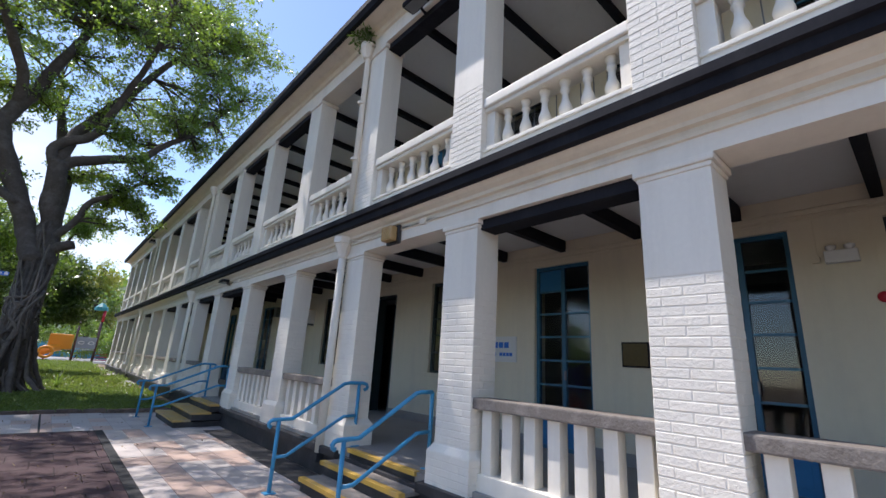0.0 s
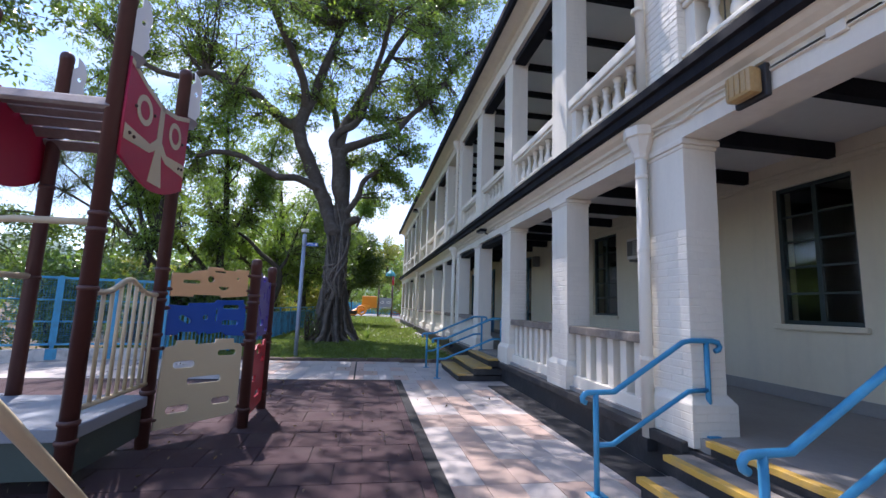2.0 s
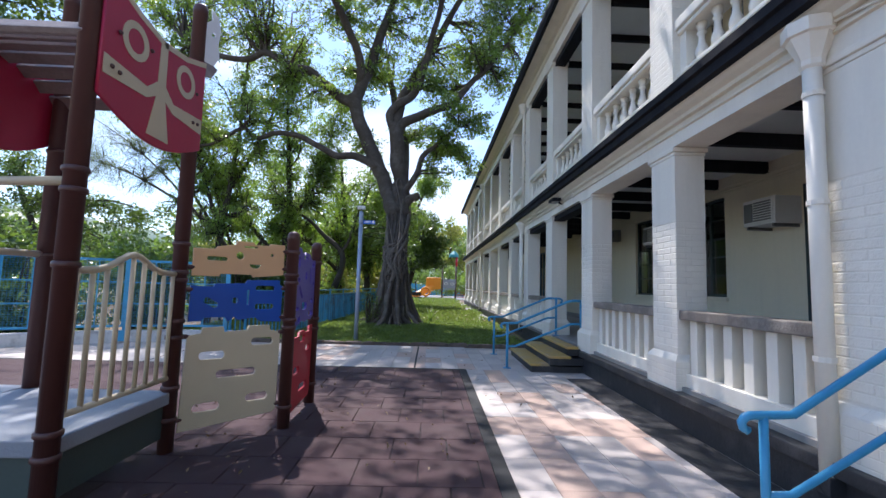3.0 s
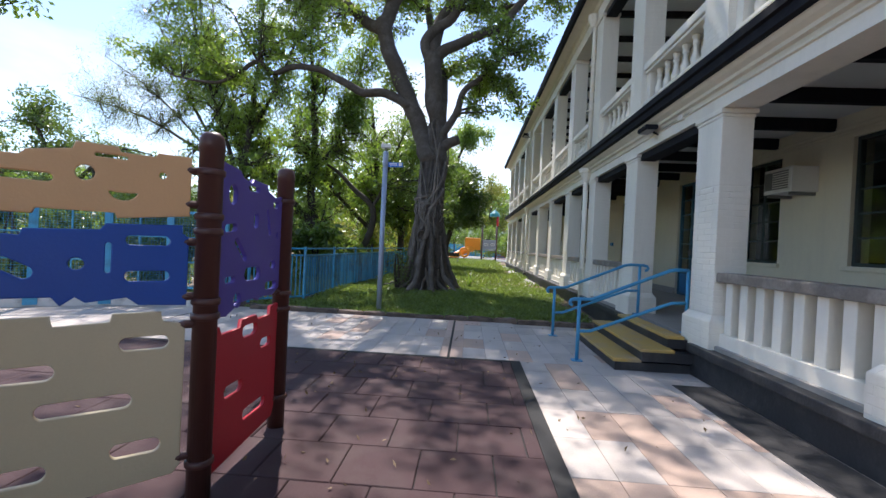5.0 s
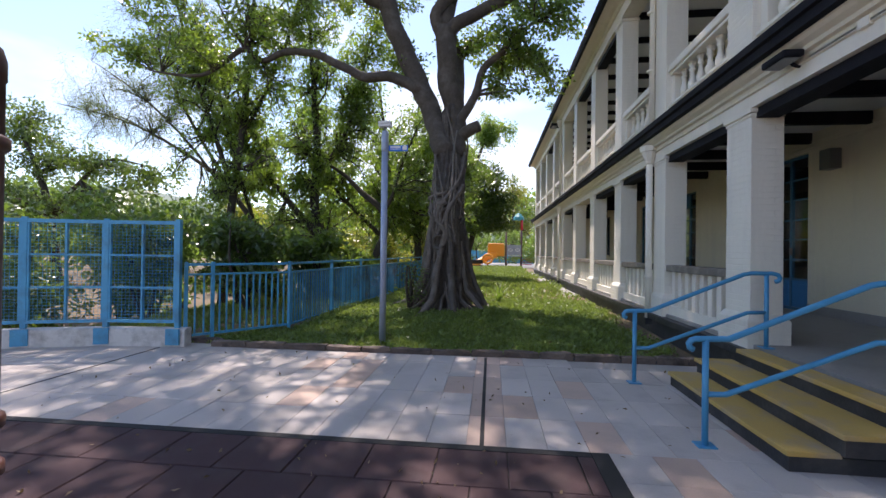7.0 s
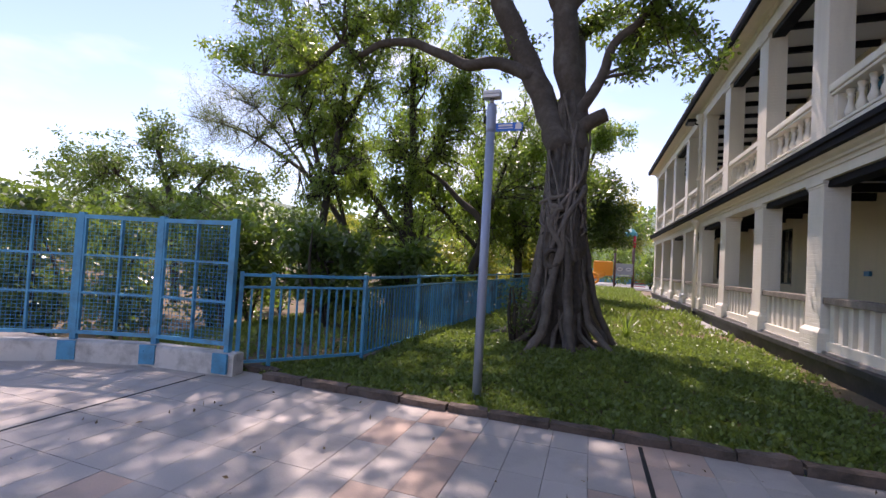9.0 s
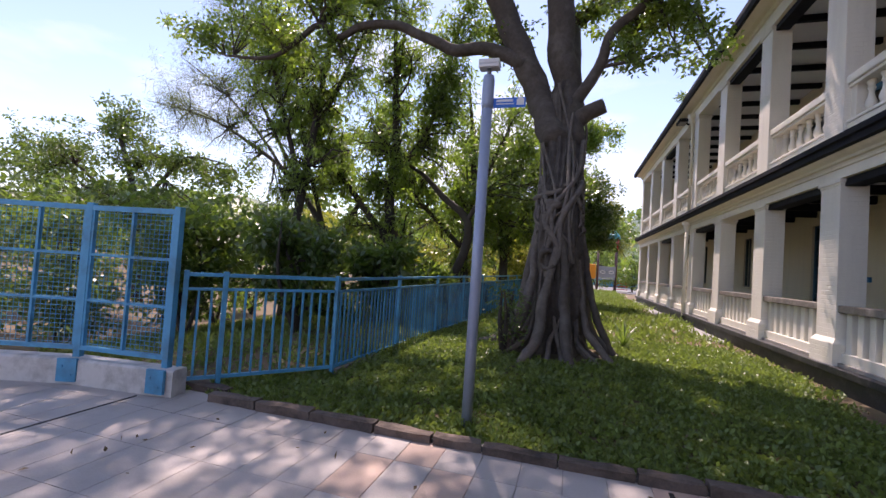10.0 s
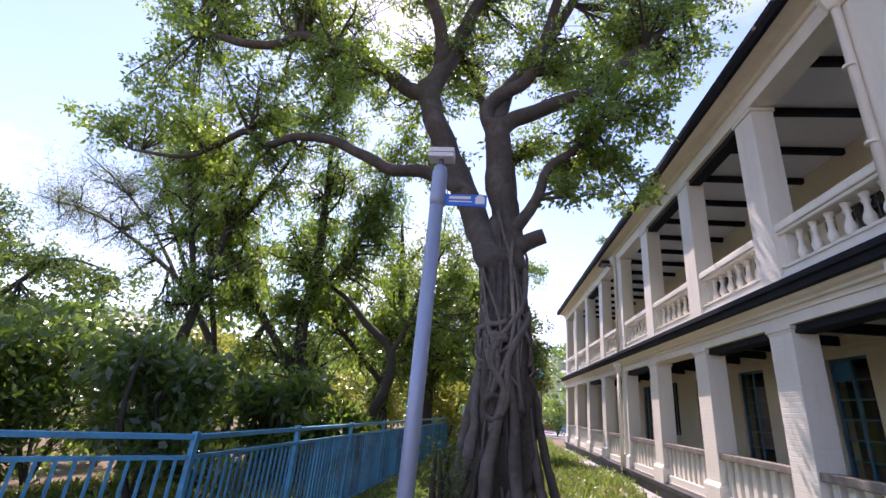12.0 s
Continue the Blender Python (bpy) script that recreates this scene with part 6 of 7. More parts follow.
tree("tall pale green tree at the end of the building",
     [([(3.4, 68, 0.0), (3.4, 68, 4.0), (3.6, 68, 7.5), (3.4, 68, 11.0)], [0.34, 0.28, 0.2, 0.06])],
     [(3.2, 68, 10.0, 2.2, 1.8, 1.6, 1.6), (4.6, 68, 8.0, 1.5, 1.4, 1.4, 1.2), (1.8, 68, 8.2, 1.4, 1.3, 1.3, 1.0), (4.2, 68, 5.0, 1.5, 1.3, 1.3, 1.2), (5.8, 69, 5.6, 1.4, 1.3, 2.0, 1.2)],
     LEAF_LIME, BARK2, (3.4, 68, 0.0), per=40, spread=0.8, length=0.28, width=0.13, seed=16, shoots=5)
tree("broad tree with layered branches beyond the mesh fence",
     [([(-17.5, 24, -1.0), (-17.8, 24, 1.5), (-18.2, 24, 3.6), (-19.0, 24, 5.4), (-19.6, 24, 6.6)], [0.2, 0.17, 0.14, 0.09, 0.04]),
      ([(-18.0, 24, 2.8), (-16.4, 23.8, 4.2), (-15.0, 23.6, 5.0), (-13.4, 23.5, 4.8)], [0.11, 0.08, 0.06, 0.02]),
      ([(-18.0, 24, 2.4), (-20.4, 24, 4.0), (-23.0, 24, 5.6)], [0.11, 0.08, 0.03])],
     [(-19.4, 24, 6.2, 1.7, 1.3, 0.9, 1.6), (-17.4, 23.8, 5.4, 1.5, 1.3, 0.9, 1.5), (-15.2, 23.6, 4.5, 1.4, 1.2, 0.8, 1.4), (-13.4, 23.4, 3.9, 1.1, 1.1, 0.8, 1.1), (-21.8, 24, 5.4, 1.8, 1.4, 1.1, 1.6), (-24.4, 24, 5.4, 1.9, 1.4, 1.2, 1.6),
      (-20.5, 23.6, 3.6, 2.0, 1.4, 1.2, 1.8), (-17.2, 23.6, 3.0, 1.8, 1.3, 1.1, 1.7), (-23.6, 23.6, 3.2, 1.8, 1.4, 1.2, 1.7), (-15.0, 23.2, 2.6, 1.4, 1.2, 1.0, 1.3), (-19.0, 24, 7.3, 0.9, 1.0, 0.5, 0.7)],
     LEAF_DARK, BARK2, (-17.5, 24, -1.0), per=28, spread=0.36, length=0.18, width=0.085, seed=17, shoots=5)
tree("leafy tree leaning over the mesh fence",
     [([(-10.6, 11.6, -1.0), (-10.4, 11.6, 2.0), (-9.8, 11.7, 4.0), (-9.1, 11.8, 5.6), (-8.8, 11.9, 7.6)], [0.17, 0.14, 0.12, 0.08, 0.04])],
     [(-8.3, 12.1, 6.6, 1.0, 1.1, 0.7, 1.3), (-7.6, 12.2, 5.4, 0.7, 0.8, 0.4, 0.8), (-7.2, 12.4, 7.4, 0.8, 0.9, 0.5, 0.9), (-6.6, 12.4, 8.6, 0.9, 0.9, 0.5, 0.8), (-9.6, 11.8, 6.0, 1.0, 1.1, 0.9, 1.1), (-9.0, 12.0, 8.0, 1.1, 1.1, 0.8, 1.2), (-10.6, 11.6, 4.4, 1.0, 1.0, 0.7, 0.9)],
     LEAF_DARK, BARK2, (-10.6, 11.6, -1.0), per=30, spread=0.36, length=0.15, width=0.07, seed=18, shoots=5)


def shrub(x, y, h, r, leaf, seed, label, length=0.19, width=0.085, per=24, n=10):
    rng = random.Random(seed)
    z0 = height(x, y)
    limbs = [([(x, y, z0 - 0.1), (x + rng.uniform(-0.3, 0.3) * r, y + rng.uniform(-0.3, 0.3), z0 + h * 0.4), (x + rng.uniform(-0.6, 0.6) * r, y + rng.uniform(-0.4, 0.4), z0 + h * 0.8)], [0.05, 0.035, 0.015]) for _ in range(3)]
    blobs = [(x + rng.uniform(-0.75, 0.75) * r, y + rng.uniform(-0.5, 0.5) * r, z0 + h * rng.uniform(0.15, 0.85), r * 0.42, r * 0.40, h * 0.17, 0.8) for _ in range(n)]
    return tree(label, limbs, blobs, leaf, BARK2, (x, y, z0), per=per, spread=0.34, length=length, width=width, seed=seed, shoots=3, per_shoot=6, category="shrub", seg=6)


DARK_SHRUB = "dense dark-leaved shrub behind the fence"
for k, (x, y, h, r) in enumerate([(-13.6, 19.0, 4.2, 2.0), (-11.4, 17.4, 3.8, 1.6), (-9.6, 18.6, 3.6, 1.7), (-8.0, 17.6, 3.2, 1.5), (-6.6, 19.4, 3.0, 1.5), (-5.3, 17.6, 2.6, 1.1), (-11.0, 21.5, 4.0, 2.0), (-16.2, 18.0, 4.4, 2.0), (-10.2, 15.0, 3.6, 1.2), (-12.4, 12.4, 3.6, 1.5), (-13.5, 9.5, 3.6, 1.6), (-19.5, 19.5, 4.2, 2.2)]):
    shrub(x, y, h, r, LEAF_DARK if k % 3 else LEAF_MID, 40 + k, DARK_SHRUB)
for k, (x, y, h, r) in enumerate([(-4.9, 28.5, 4.0, 1.7), (-7.6, 29.5, 4.4, 2.0), (-2.4, 29.5, 3.4, 1.4), (-10.6, 27.0, 4.6, 1.6)]):
    shrub(x, y, h, r, LEAF_LIME, 60 + k, "sunlit yellow-green shrub beyond the railing", 0.2, 0.09)
for k, (x, y, h, r) in enumerate([(-5.0, 20.6, 1.9, 1.0), (-4.4, 22.6, 1.8, 0.9), (-9.0, 24.6, 3.2, 1.6), (-13.0, 25.5, 3.8, 2.0), (-4.0, 33.0, 4.2, 2.0), (5.0, 52, 5.0, 2.2), (-1.0, 56, 5.0, 3.0), (2.4, 58, 4.5, 2.6), (-6.0, 44, 6.0, 2.8)]):
    shrub(x, y, h, r, LEAF_MID, 70 + k, "leafy green shrub at the edge of the grounds", 0.24, 0.1)
shrub(-1.28, 17.35, 1.25, 0.17, LEAF_DARK, 95, "small bushy sprout growing against the fig trunk", 0.08, 0.035, 12, 4)

# far wooded hillside and treetops beyond the grounds
hill_v, hill_f = [], []
for j in range(14):
    for i in range(50):
        x = -420 + 17 * i
        y = 130 + 26 * j
        z = -2 + (1 - math.cos(math.pi * min(1.0, j / 8))) * 0.5 * (34 + 16 * math.sin(i * 0.33) + 9 * math.sin(i * 0.9 + 1)) + 3 * noise.noise((i * 0.8, j * 0.8, 0))
        hill_v.append((x, y, z))
hill_f = [(j * 50 + i, j * 50 + i + 1, (j + 1) * 50 + i + 1, (j + 1) * 50 + i) for j in range(13) for i in range(49)]
tagged(new("backdrop_hill", raw("backdrop_hill", hill_v, hill_f, LEAF_MID, True)), "wooded green hillside in the distance", "hill", "", "structure")
rg = random.Random(77)
cent = [hill_v[rg.randrange(0, 9 * 50)] for _ in range(1500)]
cent = [(x + rg.uniform(-9, 9), y + rg.uniform(-12, 12), z + rg.uniform(0, 4)) for x, y, z in cent]
tagged(new("hillside_woods", leaf_mesh("hillside_woods", cent, 26, 6.5, 3.2, 2.2, LEAF_MID, 78, 0.2)), "distant tree canopy covering the hillside", "woods", "", "stuff")
cent = []
for _ in range(420):
    x = rg.uniform(-75, 6)
    y = rg.uniform(34, 75) if x > -30 else rg.uniform(20, 60)
    if x > -9 and y < 60:
        continue
    cent.append((x, y, rg.uniform(0.5, 6.0 + 2.5 * noise.noise((x * 0.09, y * 0.09, 0)))))
tagged(new("boundary_woods", leaf_mesh("boundary_woods", cent, 130, 1.7, 0.5, 0.26, LEAF_DARK, 79, 0.3)), "dark belt of trees beyond the grounds", "woods", "", "stuff")

airy("leafy mid-height tree draped with climbers behind the railing",
     [([(-3.9, 26.0, -0.2), (-4.2, 26.0, 2.0), (-4.0, 26.0, 5.0), (-4.4, 26.0, 8.5)], [0.18, 0.15, 0.11, 0.03]),
      ([(-4.1, 26.0, 2.4), (-2.8, 26.0, 4.4), (-2.0, 26.2, 7.2)], [0.1, 0.07, 0.03]),
      ([(-4.1, 26.0, 2.0), (-5.8, 26.0, 3.6), (-7.4, 26.2, 5.4), (-8.4, 26.2, 8.2)], [0.1, 0.08, 0.05, 0.02])],
     44, 0.65, LEAF_WISP, (-3.9, 26.0, -0.2), 91, low=0.3, per=16, spread=0.3, length=0.2, width=0.075, shoots=6, per_shoot=6, droop=0.9)

# lawn leaves and dry litter
rgl = np.random.default_rng(5)


def scatter(n, x0, x1, y0, y1, keep):
    p = np.stack([rgl.uniform(x0, x1, n), rgl.uniform(y0, y1, n)], 1)
    return [(a, b, height(a, b) + 0.012) for a, b in p if keep(a, b)]


def lawn_ok(x, y):
    fence = -3.15 + 0.062 * (y - 15.31) if y > 15.3 else -3.95 + 0.8 * (y - 14.3)
    bare = noise.noise((x * 0.55, y * 0.45, 3.0)) + 0.5 * noise.noise((x * 2.1, y * 2.1, 7.0))
    bare = 0.6 * bare - 0.1 + (0.45 * (x - 1.7) if x > 1.7 else 0.0) + rgl.uniform(-0.22, 0.22)
    return x > fence - 0.3 and (x + 0.52) ** 2 + (y - 17.95) ** 2 > 0.8 and bare < 0.50


near = scatter(17000, -4.4, 3.35, 14.12, 21.0, lawn_ok)
tagged(new("lawn_grass", leaf_mesh("lawn_grass", near, 13, 0.085, 0.062, 0.036, GRASSLEAF, 81, -0.3, 0.25, 0.6)), "low creeping lawn of small green leaves with bare patches", "grass", "", "stuff")
far = scatter(9000, -3.2, 3.35, 21.0, 50.0, lambda x, y: lawn_ok(x, y))
tagged(new("lawn_grass_far", leaf_mesh("lawn_grass_far", far, 6, 0.16, 0.14, 0.05, GRASSLEAF, 82, -0.5)), "sunlit mown lawn stretching along the building", "grass", "", "stuff")
out = scatter(2600, -9.5, -3.2, 14.6, 24.0, lambda x, y: x < -3.3)
tagged(new("verge_grass", leaf_mesh("verge_grass", out, 8, 0.12, 0.13, 0.03, GRASSLEAF, 83, -0.6)), "rough grass beyond the railing", "grass", "", "stuff")
lit = [(x, y, 0.022) for x, y in zip(rgl.uniform(-3.0, 1.2, 150), rgl.uniform(5.5, 11.0, 150))] + [(x, y, 0.008) for x, y in zip(rgl.uniform(-4.2, 3.0, 150), rgl.uniform(8.5, 13.8, 150))]
tagged(new("fallen_leaves", leaf_mesh("fallen_leaves", lit, 1, 0.004, 0.05, 0.022, DEADLEAF, 84, 0.0)), "small dry leaves scattered on the paving", "leaves", "", "stuff")
lit = scatter(420, -3.0, 3.3, 14.2, 20.0, lambda x, y: True)
tagged(new("leaf_litter", leaf_mesh("leaf_litter", lit, 1, 0.03, 0.06, 0.028, DEADLEAF, 85, 0.0)), "dry leaf litter lying on the lawn", "leaves", "", "stuff")


def tuft(x, y, z, n, length, label, seed):
    """A tuft of long arching blades."""
    rng = random.Random(seed)
    bm = bmesh.new()
    for _ in range(n):
        a, l = rng.uniform(0, 2 * math.pi), length * rng.uniform(0.6, 1.1)
        d, s = Vector((math.cos(a), math.sin(a), 0)), Vector((-math.sin(a), math.cos(a), 0))
        lean = rng.uniform(0.2, 0.8)
        pts = [d * (l * lean * t * t) + Vector((0, 0, l * (t - 0.35 * lean * t * t))) for t in (0, 0.35, 0.7, 1.0)]
        prev = None
        for p, w in zip(pts, (0.014, 0.016, 0.011, 0.001)):
            row = [bm.verts.new(p - s * w), bm.verts.new(p + s * w)]
            if prev:
                bm.faces.new((prev[0], prev[1], row[1], row[0]))
            prev = row
    return solid("spiky_plant", bm, LEAF_MID, label, "plant", at=(x, y, z))


tuft(0.72, 19.4, 0.03, 26, 0.75, "spiky long-bladed plant on the lawn", 3)
tuft(0.35, 16.5, 0.02, 14, 0.25, "small grassy weed among the roots", 4)
tuft(-1.0, 16.3, 0.02, 14, 0.22, "small grassy weed among the roots", 6)

# ---- fittings on the building, far playground ----
for (y0, z0, fx) in ((9.48, 2.60, 0), (12.85, 2.62, 0)):
    t = thing("air_conditioner", "off-white window air conditioner on the verandah wall", "air conditioner", "air conditioners", "", (WALLX, y0, z0))
    part("casing", boxes((-0.42, -0.001, 0.0, 0.66, 0.0, 0.42), bevel=0.012), WHITEPLASTIC, t)
    part("front_frame", boxes((-0.435, -0.4205, 0.03, 0.63, 0.03, 0.39), bevel=0.004), WHITEPLASTIC, t)
    for k in range(8):
        part("louvre", boxes((-0.452, -0.4355, 0.06, 0.40, 0.06 + 0.04 * k, 0.08 + 0.04 * k)), GREYMETAL, t)
    part("fan_grille", boxes((-0.452, -0.4355, 0.43, 0.60, 0.06, 0.36), bevel=0.004), GREYMETAL, t)
    part("bracket", boxes((-0.40, -0.001, 0.05, 0.09, -0.05, -0.002), (-0.40, -0.001, 0.57, 0.61, -0.05, -0.002)), GREYMETAL, t)

t = thing("emergency_light", "twin-head white emergency light on the verandah wall", "emergency light", "", "", (WALLX, 0.42, 2.88))
part("box", boxes((-0.09, -0.001, 0.0, 0.27, 0.0, 0.13), bevel=0.008), WHITEPLASTIC, t)
for yy in (0.06, 0.21):
    part("lamp_head", lathe(bmesh.new(), [(0.02, 0.13), (0.03, 0.135), (0.045, 0.16), (0.045, 0.185), (0.02, 0.195)], 12, (-0.05, yy, 0)), WHITEPLASTIC, t, smooth=True)
part("junction_box", boxes((-0.05, -0.001, 0.31, 0.38, 0.02, 0.09), bevel=0.005), BACKWALL, t)
t = thing("alarm_bell", "round red fire alarm bell on the wall", "alarm bell", "", "", (WALLX, 0.30, 2.5))
b = part("gong", lathe(bmesh.new(), [(0.055, 0.0), (0.055, 0.018), (0.045, 0.035), (0.015, 0.045)], 20), RED, t, smooth=True)
b.matrix_basis = Matrix.Rotation(radians(-90), 4, "Y")
t = thing("plaque", "dark bronze plaque in a black frame on the verandah wall", "plaque", "", "", (WALLX, 2.62, 1.72))
part("frame", boxes((-0.03, -0.001, 0.0, 0.38, 0.0, 0.34), bevel=0.005), BLACK, t)
part("face", boxes((-0.036, -0.0301, 0.02, 0.36, 0.02, 0.32)), BRONZE, t)
t = thing("room_sign", "white room sign with two lines of blue lettering", "sign", "", "", (WALLX, 4.88, 1.72))
part("board", boxes((-0.015, -0.001, 0.0, 0.62, 0.0, 0.44), bevel=0.003), WHITEPLASTIC, t)
part("lettering", boxes(*[(-0.019, -0.0152, 0.17 + 0.125 * k, 0.27 + 0.125 * k, 0.24, 0.34) for k in range(3)]), SIGNBLUE, t, "large blue character bars")
part("lettering", boxes(*[(-0.019, -0.0152, 0.09 + 0.075 * k, 0.15 + 0.075 * k, 0.10, 0.16) for k in range(6) if k != 4]), SIGNBLUE, t, "small blue lettering bars")

t = thing("bulkhead_lamp", "square amber bulkhead lamp in a dark frame on the frieze", "wall lamp", "", "", (FX - 0.02, 4.86, 3.29))
part("body", boxes((-0.05, 0.0, -0.145, 0.145, -0.115, 0.15), bevel=0.015), TAR, t)
part("lens", boxes((-0.17, -0.051, -0.12, 0.12, -0.09, 0.125), bevel=0.035), AMBER, t, "yellowed ribbed lens")
for k in range(4):
    part("guard_bar", boxes((-0.178, -0.1705, -0.085 + 0.052 * k, -0.073 + 0.052 * k, -0.065, 0.105)), AMBER, t)


def floodlight(x, y, z, s, label):
    t = thing("floodlight", label, "floodlight", "floodlights", "", (x, y, z))
    part("housing", boxes((-0.30 * s, -0.06 * s, -0.22 * s, 0.22 * s, 0.02 * s, 0.11 * s), bevel=0.03 * s), BLACK, t)
    part("glass", boxes((-0.27 * s, -0.09 * s, -0.18 * s, 0.18 * s, 0.008 * s, 0.018 * s)), GREYMETAL, t, "glass front facing down")
    part("arm", tube(bmesh.new(), [(0.02, 0, -0.02 * s), (-0.05 * s, 0, 0.0), (-0.10 * s, 0, 0.06 * s)], 0.018 * s + 0.005, 8), BLACK, t, smooth=True)


floodlight(FX - 0.012, 4.62, 7.0, 1.0, "black floodlight bracketed under the eaves")
floodlight(FX - 0.03, 12.45, 3.38, 0.8, "black floodlight on the frieze above the steps")
floodlight(FX - 0.02, 27.6, 7.15, 1.3, "dark lamp on an arm under the eaves")
solid("cable", tube(bmesh.new(), [(FX - 0.03, 4.9, 3.42), (FX - 0.05, 5.3, 3.44), (FX - 0.05, 5.6, 3.36), (FX - 0.05, 5.9, 3.42), (FX - 0.06, 6.08, 3.44)], 0.009, 6), WHITE, "white painted cable looping to the lamp", "cable")
solid("conduit", boxes((FX - 0.04, FX - 0.013, 3.98, 4.72, 3.375, 3.40), (FX - 0.05, FX - 0.013, 4.18, 4.30, 3.35, 3.43), bevel=0.004), WHITE, "white painted conduit and junction box on the frieze", "conduit")
solid("conduit", boxes((FX - 0.04, FX - 0.013, 11.4, 12.3, 3.375, 3.40), (FX - 0.05, FX - 0.013, 11.62, 11.74, 3.35, 3.43), bevel=0.004), WHITE, "white painted conduit and junction box above the steps", "conduit")
t = thing("switch_box", "small blue box on the verandah wall", "switch box", "", "", (WALLX, 22.6, 1.75))
part("box", boxes((-0.06, -0.001, 0.0, 0.22, 0.0, 0.12), bevel=0.006), PANELBLUE, t)
t = thing("wall_speaker", "dark grey loudspeaker mounted high on the verandah wall", "loudspeaker", "", "", (WALLX, 15.6, 2.95))
part("cabinet", boxes((-0.20, -0.02, 0.0, 0.24, 0.0, 0.34), bevel=0.01), GREYMETAL, t)
part("bracket", boxes((-0.02, -0.001, 0.08, 0.16, 0.10, 0.24)), GREYMETAL, t)
for z, lab in ((3.54, "cream painted conduit under the verandah ceiling"), (3.48, "thin cream painted cable under the verandah ceiling")):
    solid("conduit", boxes((WALLX - 0.022, WALLX - 0.001, -3.0, 37.5, z, z + (0.03 if z > 3.5 else 0.014))), BACKWALL, lab, "conduit")
solid("conduit", boxes((WALLX - 0.016, WALLX - 0.001, 0.29, 0.31, 2.56, 3.478)), BACKWALL, "cream painted conduit dropping to the alarm bell", "conduit")
solid("conduit", boxes((WALLX - 0.016, WALLX - 0.001, 0.75, 0.77, 2.95, 3.478)), BACKWALL, "cream painted conduit dropping to the emergency light", "conduit")
# weeds rooted in the upper rainwater head and gutter
hz = leaf_mesh("weed", [(3.40 + 0.10 * math.sin(3 * k), 6.2 + 0.12 * math.cos(2 * k), 7.30 + 0.05 * (k % 4)) for k in range(14)], 26, 0.22, 0.10, 0.045, LEAF_DARK, 91, 0.1)
tagged(new("weed", hz), "green weed sprouting from the rainwater head", "weed", "", "stuff")
hz = leaf_mesh("weed", [(3.0 + 0.10 * math.sin(3 * k), 26.5 + 0.15 * math.cos(2 * k), 7.7 + 0.05 * (k % 4)) for k in range(7)], 22, 0.15, 0.1, 0.045, LEAF_MID, 92, 0.1)
tagged(new("weed", hz), "green weed sprouting from the gutter", "weed", "", "stuff")

# far playground beyond the lawn
solid("path_far", boxes((-4.0, 8.0, 48.5, 66.0, -0.05, 0.085)), ASPHALT, "pale paving of the far playground", "pavement", "structure")
fp = thing("far_play_tower", "distant playground tower with an orange slide and red roof posts", "play structure", "", "", (2.6, 50.5, 0.08))
for x, y in ((-0.6, 0), (0.9, 0), (-0.6, 1.2), (0.9, 1.2)):
    part("post", tube(bmesh.new(), [(x, y, 0), (x, y, 3.6)], 0.07, 10), BROWNPOST, fp, smooth=True)
part("deck", boxes((-0.6, 0.9, 0.0, 1.2, 1.0, 1.1), bevel=0.01), GREYDECK, fp)
part("panel", boxes((-0.55, 0.85, -0.04, 0.0, 1.15, 2.15), bevel=0.01), GREYDECK, fp, "grey patterned panel")
for x in (-0.2, 0.5):
    part("panel_ring", tube(bmesh.new(), [(x + 0.2 * math.cos(a), -0.06, 1.65 + 0.12 * math.sin(a)) for a in (2 * math.pi * k / 14 for k in range(15))], 0.03, 6), WHITEPLASTIC, fp, "white ring motif", smooth=True)
part("slide_hood", boxes((-2.4, -0.75, 0.1, 1.0, 1.0, 2.3), bevel=0.12), ORANGE, fp, "orange moulded slide hood")
part("slide_chute", tube(bmesh.new(), [(-1.6, 0.4, 1.2), (-2.4, 0.0, 0.9), (-3.2, -0.4, 0.45), (-3.9, -0.6, 0.2)], [0.36, 0.34, 0.32, 0.3], 12), ORANGE, fp, "orange slide chute", smooth=True)
part("roof_mast", tube(bmesh.new(), [(0.9, 0, 3.6), (0.9, 0, 4.6)], 0.12, 8), RED, fp, "red ladder-like mast", smooth=True)
part("roof_cap", lathe(bmesh.new(), [(0.55, 4.6), (0.5, 4.9), (0.1, 5.3)], 8, (0.6, 0.2, 0)), surface("teal_plastic", (0.03, 0.25, 0.26), None, 0.5), fp, "teal roof cap")
for k in range(3):
    part("stair_rung", boxes((1.0, 1.9, 0.0 + 0.3 * k, 0.25 + 0.3 * k, 0.2 + 0.25 * k, 0.26 + 0.25 * k)), RED, fp)
sr = thing("spring_rider", "small orange and red spring rider", "spring rider", "", "", (0.2, 49.6, 0.08))
part("seat", tube(bmesh.new(), [(0.45 * math.cos(a), 0, 0.75 + 0.42 * math.sin(a)) for a in (2 * math.pi * k / 16 for k in range(17))], 0.12, 8), ORANGE, sr, smooth=True)
part("stem", tube(bmesh.new(), [(0, 0, 0), (0, 0, 0.4)], 0.08, 8), RED, sr)
bn = thing("bench", "dark wooden park bench beside the far lawn", "bench", "", "", (-0.9, 40.0, 0.05))
part("seat", boxes((-0.8, 0.8, -0.2, 0.2, 0.40, 0.45), bevel=0.01), BARK2, bn)
part("backrest", boxes((-0.8, 0.8, 0.2, 0.24, 0.55, 0.85), bevel=0.01), BARK2, bn)
for x in (-0.7, 0.7):
    part("leg", boxes((x - 0.03, x + 0.03, -0.18, 0.24, 0.0, 0.40)), GREYMETAL, bn)
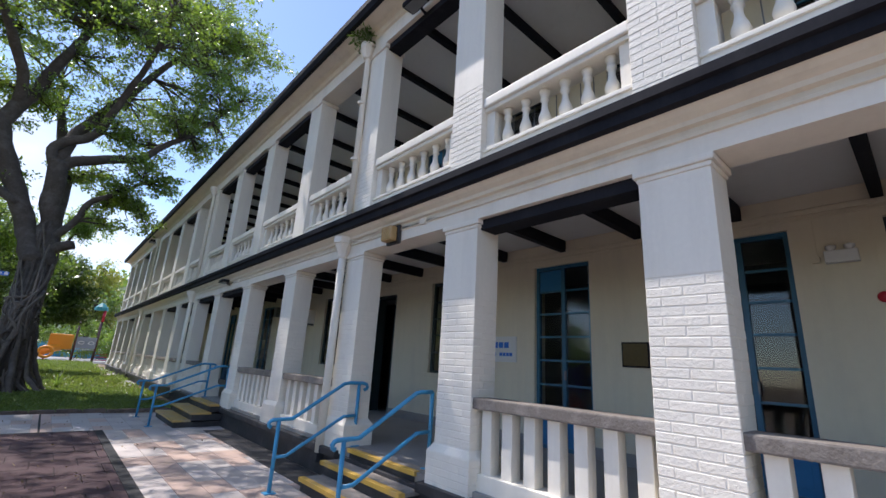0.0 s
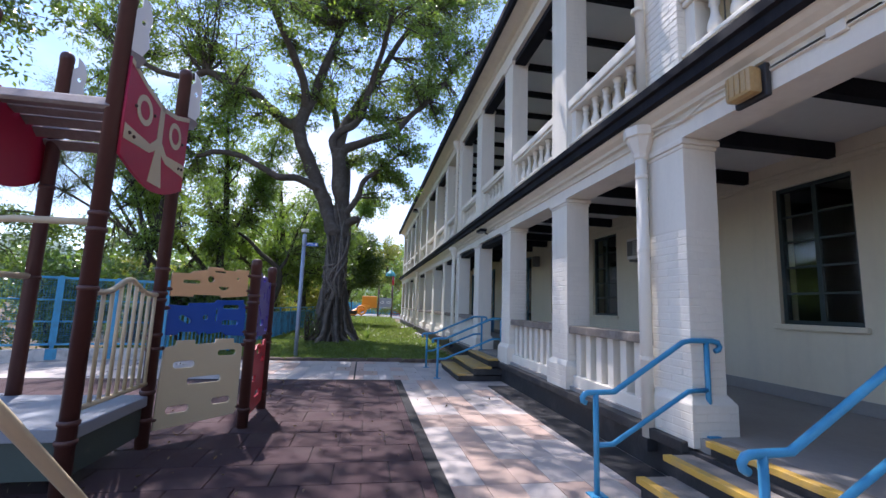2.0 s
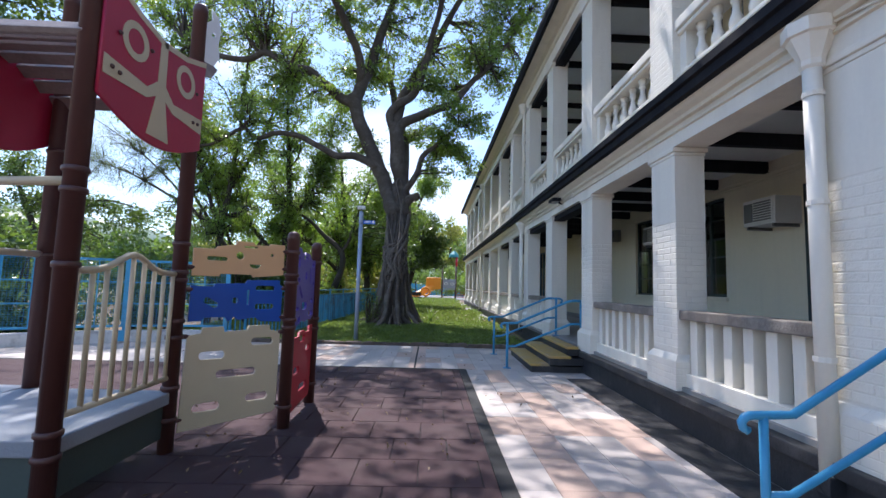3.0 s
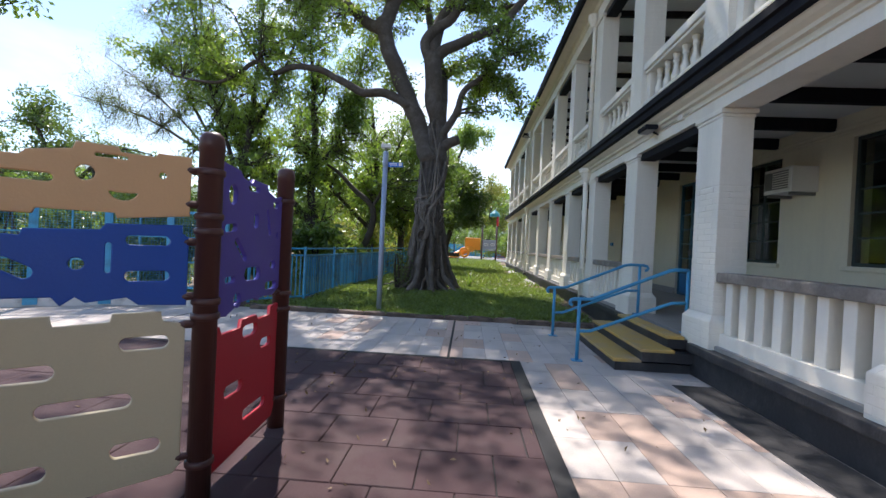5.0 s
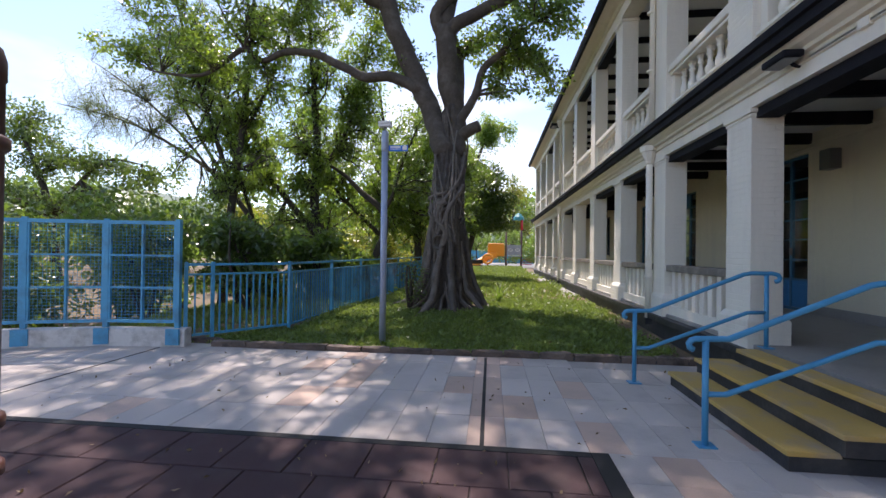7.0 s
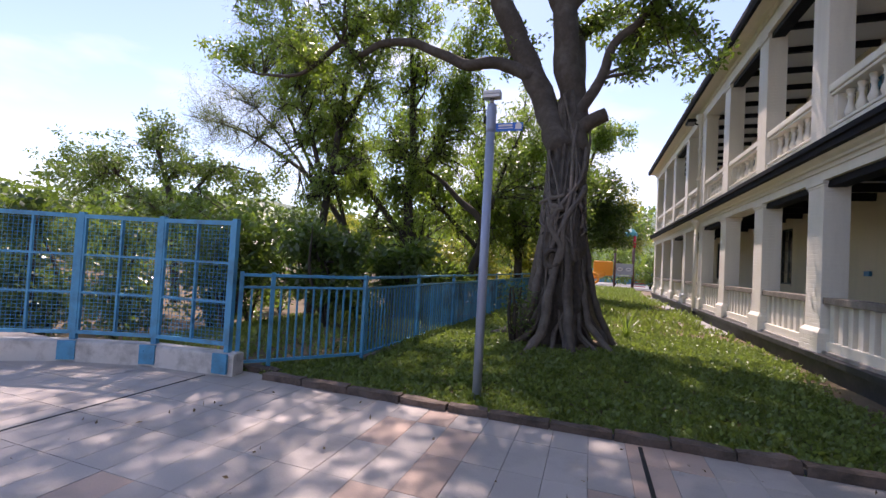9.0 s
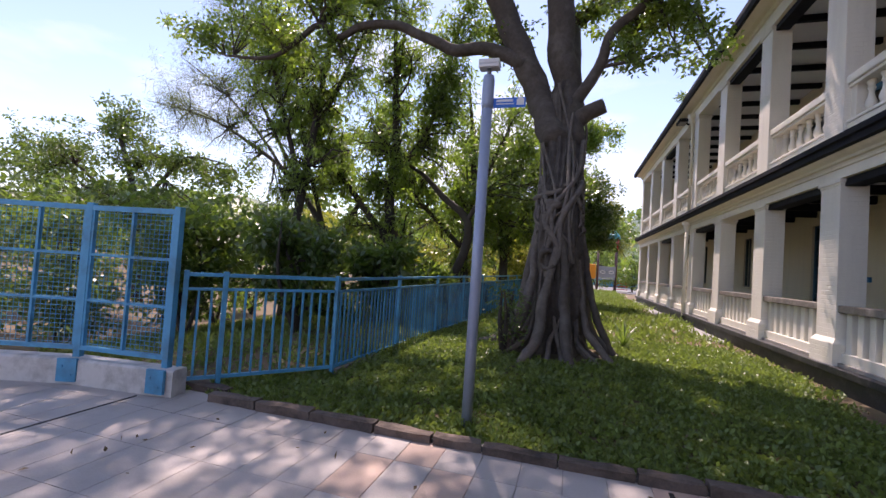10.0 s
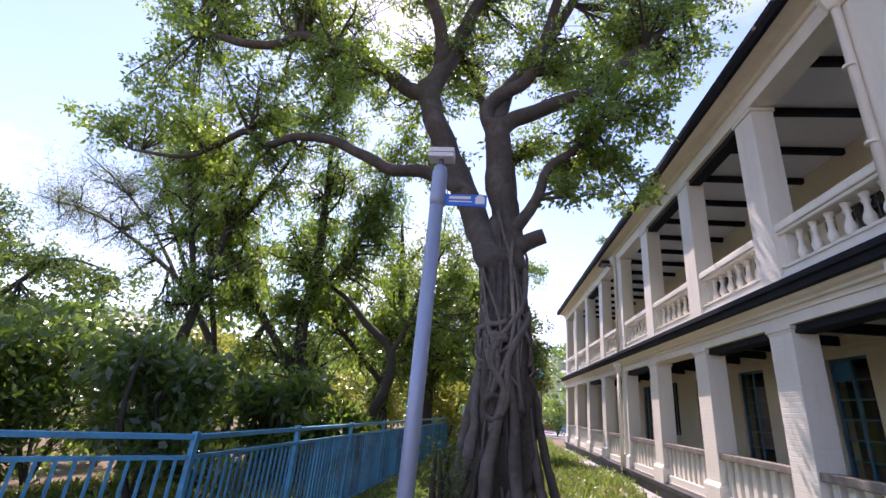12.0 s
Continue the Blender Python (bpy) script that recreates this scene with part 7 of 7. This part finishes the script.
for k in range(6):
    t = thing("far_fence_panel", "teal boarded fence panel closing the far playground", "fence panel", "far fence panels", "", (-4.0 + 2.0 * k, 66.2, 0.0))
    part("board", boxes((0.0, 1.98, 0, 0.04, 0.1, 1.7), bevel=0.008), FENCEBLUE, t)
    part("post", boxes((-0.03, 0.03, -0.06, -0.001, 0.0, 1.8), bevel=0.005), FENCEBLUE, t)

# ---- paving slabs and rubber tiles, piece by piece ----
def slab_mesh(name, w, d, h, material, bev=0.004):
    bm = boxes((-w / 2, w / 2, -d / 2, d / 2, -h, 0))
    bmesh.ops.bevel(bm, geom=[e for e in bm.edges if all(v.co.z > -1e-6 for v in e.verts)], offset=bev, segments=1, affect="EDGES")
    return mesh_of(name, bm, material)


rs = random.Random(11)
GREY_A, PINK_A = slab_mesh("paving_slab", 0.3065, 0.5965, 0.03, SLAB, 0.0025), slab_mesh("paving_slab", 0.3065, 0.5965, 0.03, SLABPINK, 0.0025)
GREY_B, PINK_B = slab_mesh("paving_slab", 0.594, 0.304, 0.03, SLAB), slab_mesh("paving_slab", 0.594, 0.304, 0.03, SLABPINK)
far_v, far_f = [], []
for i in range(7):
    for j in range(-4, 19):
        x, y = 1.53 + 0.31 * i, 0.26 + 0.60 * j
        if y < 11.3:
            part("paving_slab", PINK_A if rs.random() < 0.22 or j % 9 == 4 else GREY_A, None, pavement, at=(x, y, rs.uniform(-0.002, 0.001)))
for i in range(-10, 17):
    for j in range(5 if i < 5 else 4):
        x, y = 0.16 + 0.31 * i, 11.46 + 0.60 * j
        if y < 13.9 and not (x < -4.4 and y > 13.6):
            part("paving_slab", PINK_A if rs.random() < 0.2 or i == 1 else GREY_A, None, pavement, at=(x, y, rs.uniform(-0.002, 0.001)))
bm = bmesh.new()
for i in range(-30, -10):
    for j in range(-8, 5):
        x, y = 0.16 + 0.31 * i, 11.46 + 0.60 * j
        if x < -8.0 or y > 11.2:
            box(bm, x - 0.152, x + 0.152, y - 0.297, y + 0.297, -0.03, -0.001)
o = part("outer_slabs", bm, SLAB, pavement)
o["kind"] = "stuff"
RT = slab_mesh("rubber_tile", 0.494, 0.494, 0.02, RUBBER, 0.006)
for j in range(22):
    y = 10.81 - 0.5 * j
    for i in range(-9, 3):
        x = 0.38 + 0.5 * i + (0.25 if j % 2 else 0.0) - 0.005
        if x < 1.0:
            part("rubber_tile", RT, None, mat_base, at=(x, y, 0.010 + rs.uniform(-0.002, 0.002)))
bm = bmesh.new()
for j in range(-2, 42):
    y = 10.81 - 0.5 * j
    if j >= 0:
        for i in range(-17, 3):
            x = 0.375 + 0.5 * i + (0.25 if j % 2 else 0.0)
            if i < -9 or j >= 22:
                if x < 1.0:
                    box(bm, x - 0.247, x + 0.247, y - 0.247, y + 0.247, -0.008, 0.010)
    else:
        continue
for j in range(22):
    y = 10.81 - 0.5 * j
    if j % 2 == 0:
        box(bm, 1.132, 1.236, y - 0.247, y + 0.247, -0.008, 0.010)
    else:
        box(bm, 0.882, 1.236, y - 0.247, y + 0.247, -0.008, 0.010)
o = part("outer_tiles", bm, RUBBER, mat_base)
o["kind"] = "stuff"
